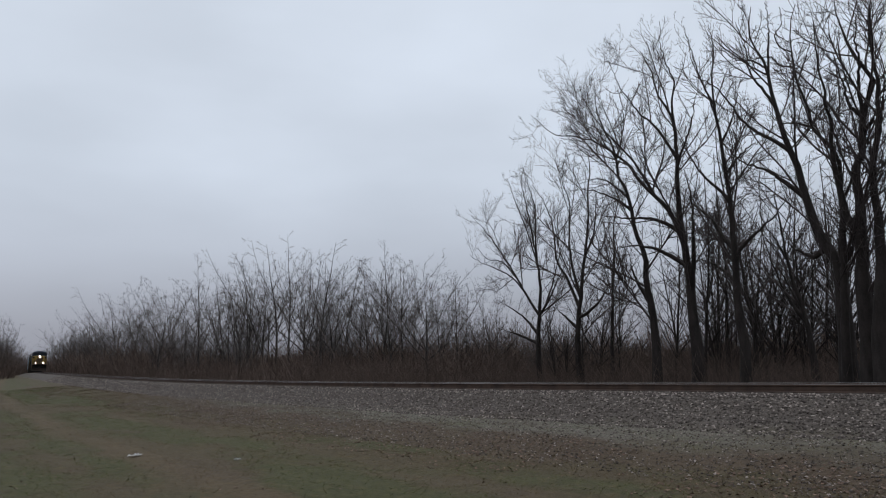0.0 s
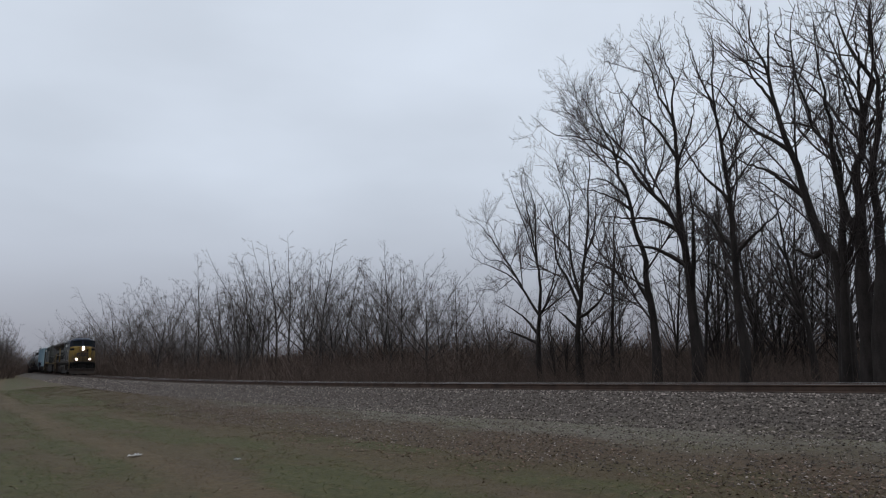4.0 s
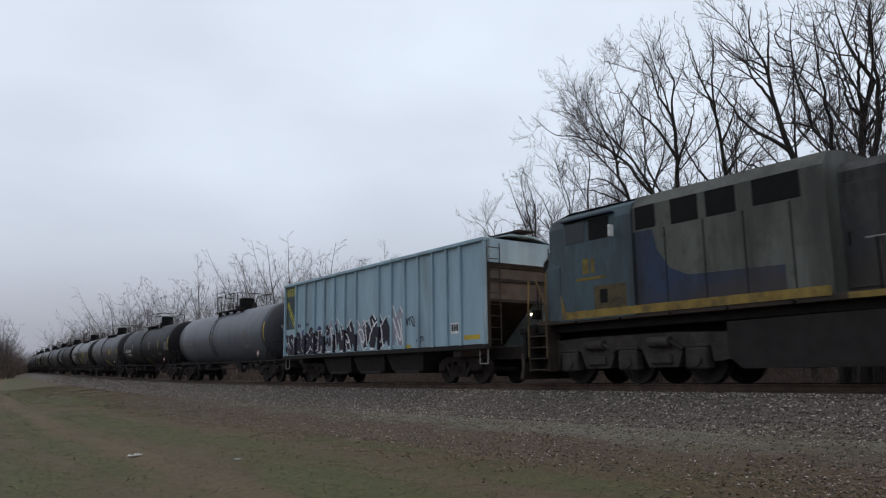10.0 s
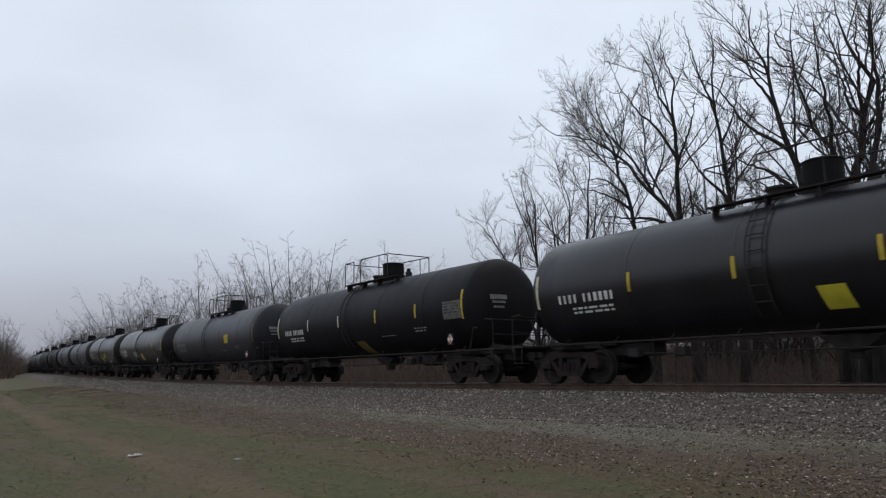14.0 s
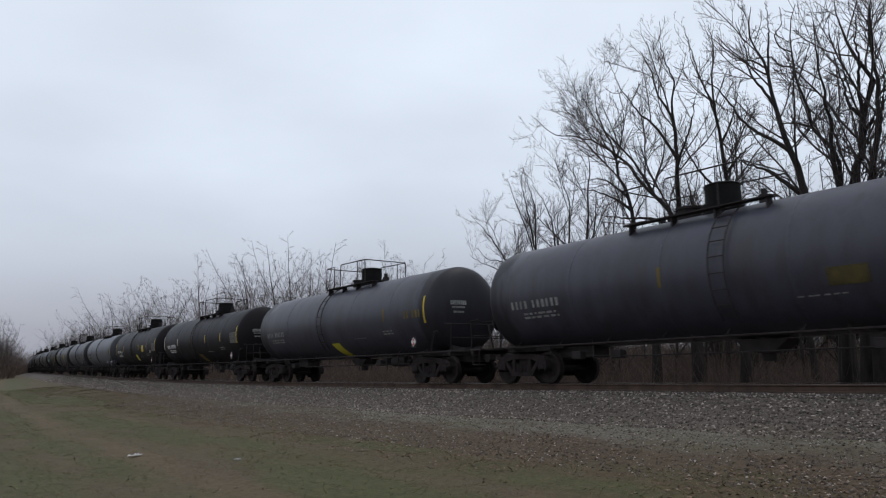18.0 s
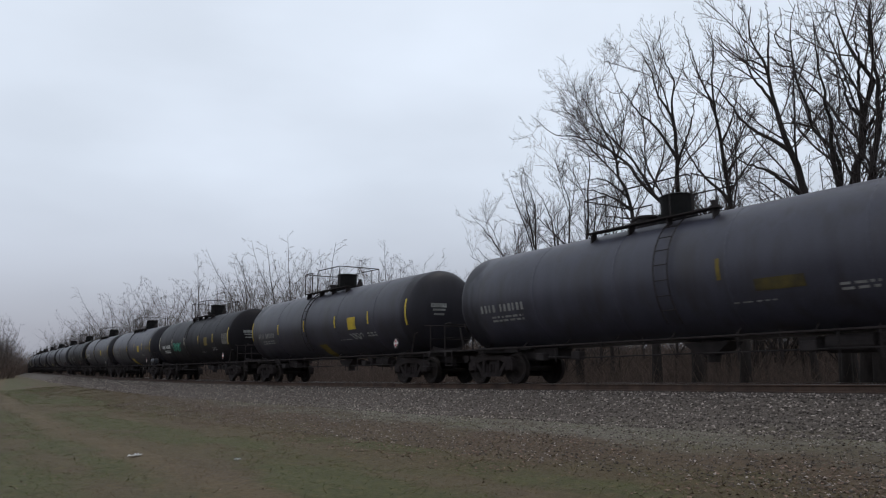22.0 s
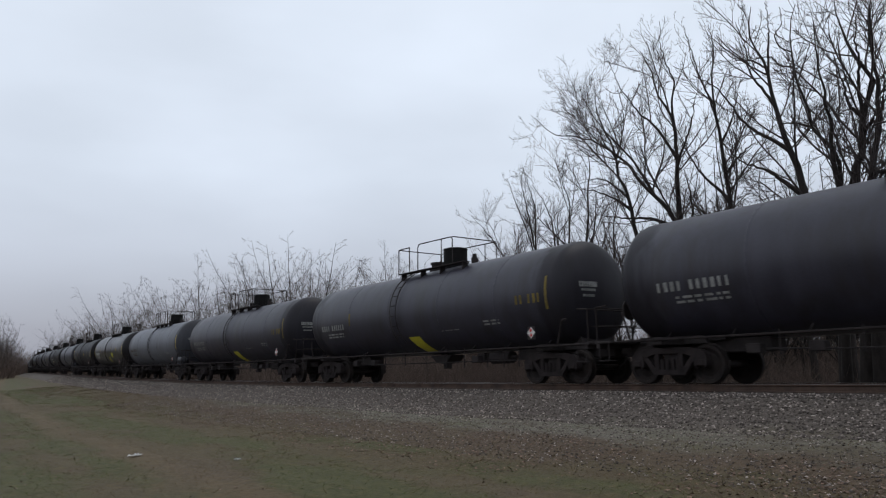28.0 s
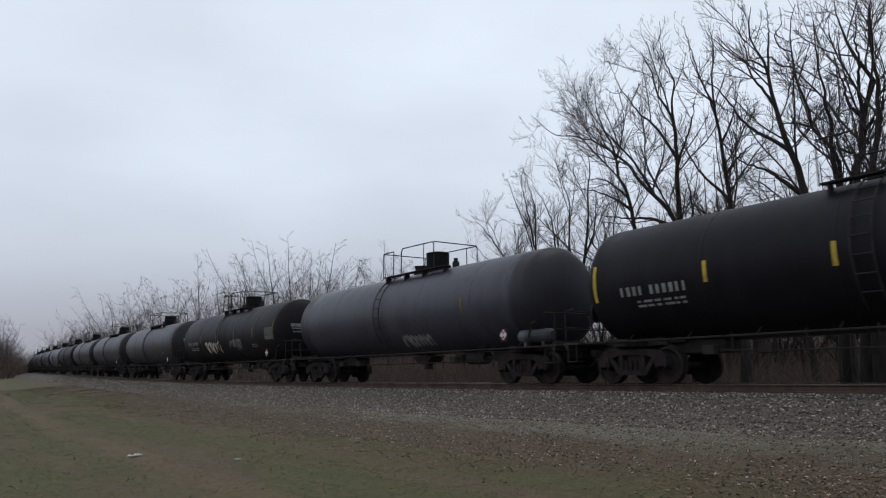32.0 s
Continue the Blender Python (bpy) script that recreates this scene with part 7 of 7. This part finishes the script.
        if k % 2 == 0:
            add("graffiti_stroke", lambda b: tag_bm(b, x + 0.15 * w, x + 0.8 * w, low + 0.2, top - 0.3, 1, k * 3 + 1, -1.564, 0.06), M["tag_white"], parent=letter)
        x += w * rg.uniform(0.62, 0.74)
        k += 1
    for x, z in ((-7.42, 2.0), (-7.45, 1.5), (-3.2, 1.7)):
        add("graffiti_stroke", lambda b: tag_bm(b, x, x + 0.3, z - 0.2, z + 0.2, 2, int(z * 10), -1.5575, 0.09), M["tag_dark"])
    add("spray_scrawl", lambda b: tag_bm(b, 2.85, 3.45, 1.95, 2.35, 3, 4, -1.557, 0.05), M["tag_dark"])
    add("spray_scrawl", lambda b: tag_bm(b, 3.7, 4.1, 1.4, 1.65, 2, 6, -1.557, 0.03), M["tag_dark"])
    return car


CARS = []  # each vehicle with the place of its middle at 12 s
CARS.append((locomotive("lead diesel locomotive, yellow nose, dark blue cab, lit headlights", "lo_grey", True), 61.23, 0))
CARS.append((locomotive("sooty trailing diesel locomotive with yellow rear end, running backwards", "lo_grimy", False), 38.76, 180))
CARS.append((hopper_car(), 19.45, 0))

PLAIN = dict(stripe="yellow_dim", mark="white_dim", panel=None)
TRAIN = {
    1: ("grey tank car with faded markings", "tank_grey", dict(stripe=(None, None, "yellow_dim", None, "yellow_dim", "yellow"), mark="white_dim", panel=None)),
    2: ("black tank car with pale and yellow reflective stripes", "tank_black", dict(stripe=("cream", "cream", "cream", "cream", "yellow", "yellow"), patch="yellow_dim")),
    3: ("weathered charcoal tank car with yellow squares and spray tags", "tank_charcoal", dict(stripe=("yellow", "yellow", "yellow", "yellow", "yellow", "yellow"), square="yellow", patch="yellow_bright", mark="white_dim", tags=(("white_dim", -3.7, -2.5, 2.0, 2.7, 9, 0.13), ("white_dim", -0.3, 1.1, 2.35, 2.75, 7, 0.045)), dome_shift=-0.2)),
    4: ("glossy black tank car with two yellow squares", "tank_gloss", dict(stripe=("cream", "yellow", "yellow", "yellow", "yellow", "yellow"), square="yellow_bright", dome_shift=-0.5, lower="yellow_bright")),
    5: ("black tank car with yellow reflective stripes", "tank_black", dict(stripe=("cream", "cream", "cream", "yellow", "yellow", "yellow"), patch="yellow_dim")),
    6: ("weathered charcoal tank car with a yellow square", "tank_charcoal", dict(stripe="yellow_dim", square="yellow", mark="white_dim", panel=None)),
    7: ("glossy black tank car with white stencils and a yellow square", "tank_gloss", dict(stripe="yellow", square=None, lower="yellow_bright", tags=(("tag_white", -2.6, -1.1, 1.7, 2.2, 5, 0.05),))),
    8: ("glossy black tank car with yellow squares and white scrawl", "tank_gloss", dict(stripe="yellow", square="yellow_bright", lower="yellow_bright", tags=(("tag_grey", 2.8, 3.9, 1.45, 1.9, 8, 0.024), ("tag_grey", 4.3, 6.2, 1.45, 2.0, 13, 0.026)), dome_shift=0.5, square_at=(1.65, 2.38, 1.86, 2.27), ladder=0.6)),
    9: ("dull charcoal tank car with faded markings", "tank_slate", dict(stripe=(None, None, "yellow_dim", None, None, "yellow"), mark="white_dim", panel=None, dome_shift=-1.0, ladder=1.55, square="yellow_faint", square_at=(2.3, 3.1, 1.9, 2.25))),
    10: ("dull slate tank car with a bright yellow slanted patch", "tank_slate", dict(stripe=(None, None, None, None, "yellow_dim", "yellow"), patch="yellow_bright", mark="white_dim", panel="yellow_faint", dome_shift=0.4)),
    11: ("black tank car with orange patch and reflective stripes", "tank_black", dict(stripe=("cream", "cream", "yellow_dim", "yellow", "yellow", "yellow"), patch="yellow_dim", dome_shift=0.2)),
    12: ("black tank car with two yellow squares and white stencils", "tank_black", dict(stripe="yellow", square="yellow", lower="yellow_bright", tags=(("tag_white", 5.2, 5.6, 1.95, 2.2, 2, 0.03),))),
    13: ("light grey tank car with a yellow-lettered side", "tank_grey", dict(stripe=(None, None, None, None, None, "yellow"), mark="yellow_faint", panel="panel", dome_shift=0.8, ladder=0.9, tank_on_deck=True)),
    14: ("dull slate tank car with faded yellow markings", "tank_slate", dict(stripe=(None, None, None, "yellow_dim", None, "yellow_dim"), mark="white_dim", panel="white_dim", dome_shift=-0.9, ladder=1.5, square="yellow_faint", square_at=(2.2, 3.3, 1.95, 2.2))),
    15: ("weathered charcoal tank car with yellow square and patch", "tank_charcoal", dict(stripe="yellow", square="yellow", patch="yellow_dim", mark="white_dim", panel=None, tags=(("white_dim", 2.6, 3.6, 1.7, 2.0, 3, 0.05),), dome_shift=-0.65, ladder=0.1)),
    16: ("black tank car with green spray-painted scrawl", "tank_black", dict(stripe=("cream", "cream", "cream", "yellow", "yellow", "yellow"), square="yellow_dim", tags=(("green_tag", -4.3, -2.4, 1.9, 2.5, 6, 0.05),))),
    17: ("weathered charcoal tank car with yellow square and slanted patch", "tank_charcoal", dict(stripe="yellow", square="yellow", patch="yellow", panel="yellow_faint", ladder=0.7, tank_on_deck=True, mark="white_dim")),
    18: ("weathered charcoal tank car with a yellow square", "tank_charcoal", dict(stripe="yellow", square="yellow", mark="white", panel="yellow_faint")),
    19: ("black tank car with pale panel and white scrawl", "tank_black", dict(stripe="yellow_dim", mark="white_dim", tags=(("white_dim", -3.4, -2.1, 1.6, 2.2, 4, 0.09), ("cream", -1.9, -0.6, 1.7, 2.2, 4, 0.07)))),
    20: ("dull slate tank car with faded markings", "tank_slate", dict(PLAIN)),
    21: ("dull charcoal tank car with a bright yellow slanted patch", "tank_charcoal", dict(stripe=(None, None, None, None, None, "yellow_dim"), patch="yellow_bright", mark="white_dim", panel="yellow_faint")),
    22: ("dull charcoal tank car with a bright yellow slanted patch", "tank_charcoal", dict(stripe=(None, "yellow_dim", None, None, None, "yellow_dim"), patch="yellow_bright", mark="white_dim", panel="yellow_faint", dome_shift=0.4)),
    23: ("dull charcoal tank car with a bright yellow slanted patch", "tank_charcoal", dict(stripe=(None, None, None, None, None, "yellow_dim"), patch="yellow_bright", mark="white_dim", panel="yellow_faint")),
    24: ("light grey tank car with a yellow-lettered side", "tank_grey", dict(stripe=(None, None, None, None, None, "yellow"), mark="yellow_faint", panel=None, dome_shift=0.7, ladder=0.9, tank_on_deck=True)),
    25: ("glossy black tank car with two yellow squares", "tank_gloss", dict(stripe="yellow", square="yellow_bright", lower="yellow_bright", square_at=(1.65, 2.38, 1.86, 2.27))),
    26: ("dark tank car with orange stripes and a data panel", "tank_black", dict(stripe="yellow", mark="white_dim")),
    27: ("slate tank car with a pale scuffed patch", "tank_slate", dict(stripe=(None, None, None, None, "yellow_dim", None), mark=None, panel=None, tags=(("white_dim", 0.2, 2.0, 1.3, 1.7, 7, 0.12),), dome_shift=0.5, tank_on_deck=True)),
    28: ("black tank car with pale spray-painted blocks", "tank_black", dict(stripe="yellow_dim", mark="white_dim", tags=(("cream", -3.6, -1.0, 1.6, 2.3, 6, 0.12), ("white_dim", 0.6, 2.4, 1.8, 2.3, 5, 0.08)))),
    29: ("weathered charcoal tank car with yellow patches", "tank_charcoal", dict(stripe="yellow_dim", square="yellow_dim", mark="white_dim", panel=None)),
}
SHIFT_K = [1, 2, 3, 4, 5, 8, 9, 10, 11, 12, 13, 14, 15, 16, 17, 18, 19, 20, 21, 22, 24, 25, 26, 27, 60]
SHIFT_M = [0.1, 0.35, 0.3, 0.15, 0, -0.15, -0.4, -0.75, -0.95, -0.5, -0.5, -0.42, -0.5, -0.9, -0.65, -0.35, -0.45, -0.45, -0.65, -0.2, -0.2, -0.2, -0.35, 0.0, 0.0]
rest = random.Random(4)
for k in range(1, 55):
    if k in TRAIN:
        text, paint, more = TRAIN[k]
    else:
        paint = rest.choice(["tank_black", "tank_charcoal", "tank_charcoal", "tank_slate", "tank_gloss", "tank_grey"])
        text = {"tank_black": "black tank car far back in the train", "tank_charcoal": "weathered charcoal tank car far back in the train", "tank_slate": "slate tank car far back in the train", "tank_gloss": "glossy black tank car far back in the train", "tank_grey": "grey tank car far back in the train"}[paint]
        more = dict(stripe="yellow_dim", mark="white_dim", panel=None)
    car = tank_car(text, paint, seed=k, **more)
    CARS.append((car, -15.93 - 18.075 * (k - 2) + float(np.interp(k, SHIFT_K, SHIFT_M)), 0))


# ---- what moves: every vehicle along the track, every wheelset on its bogie ----
def motions():
    for thing, middle, turned in CARS:
        rows = []
        for t in range(0, 33):
            rows.append((float(t), on_track(middle + SPEED * (t - 12.0)) @ pose(0, 0, 0, 0, 0, turned)))
        walk(thing, rows)
    for kind, r, way in (("car", 0.483, 1), ("loco", 0.533, 1), ("loco_turned", 0.533, -1)):
        first, *others = WHEELSETS[kind]
        spin = way * SPEED / r
        walk(first, [(i / 30, Matrix.Rotation(spin * i / 30, 4, "Y")) for i in range(0, 961)])
        for w in others:
            w.rotation_mode = "QUATERNION"
            data = w.animation_data_create()
            data.action = first.animation_data.action
            data.action_slot = first.animation_data.action_slot


motions()
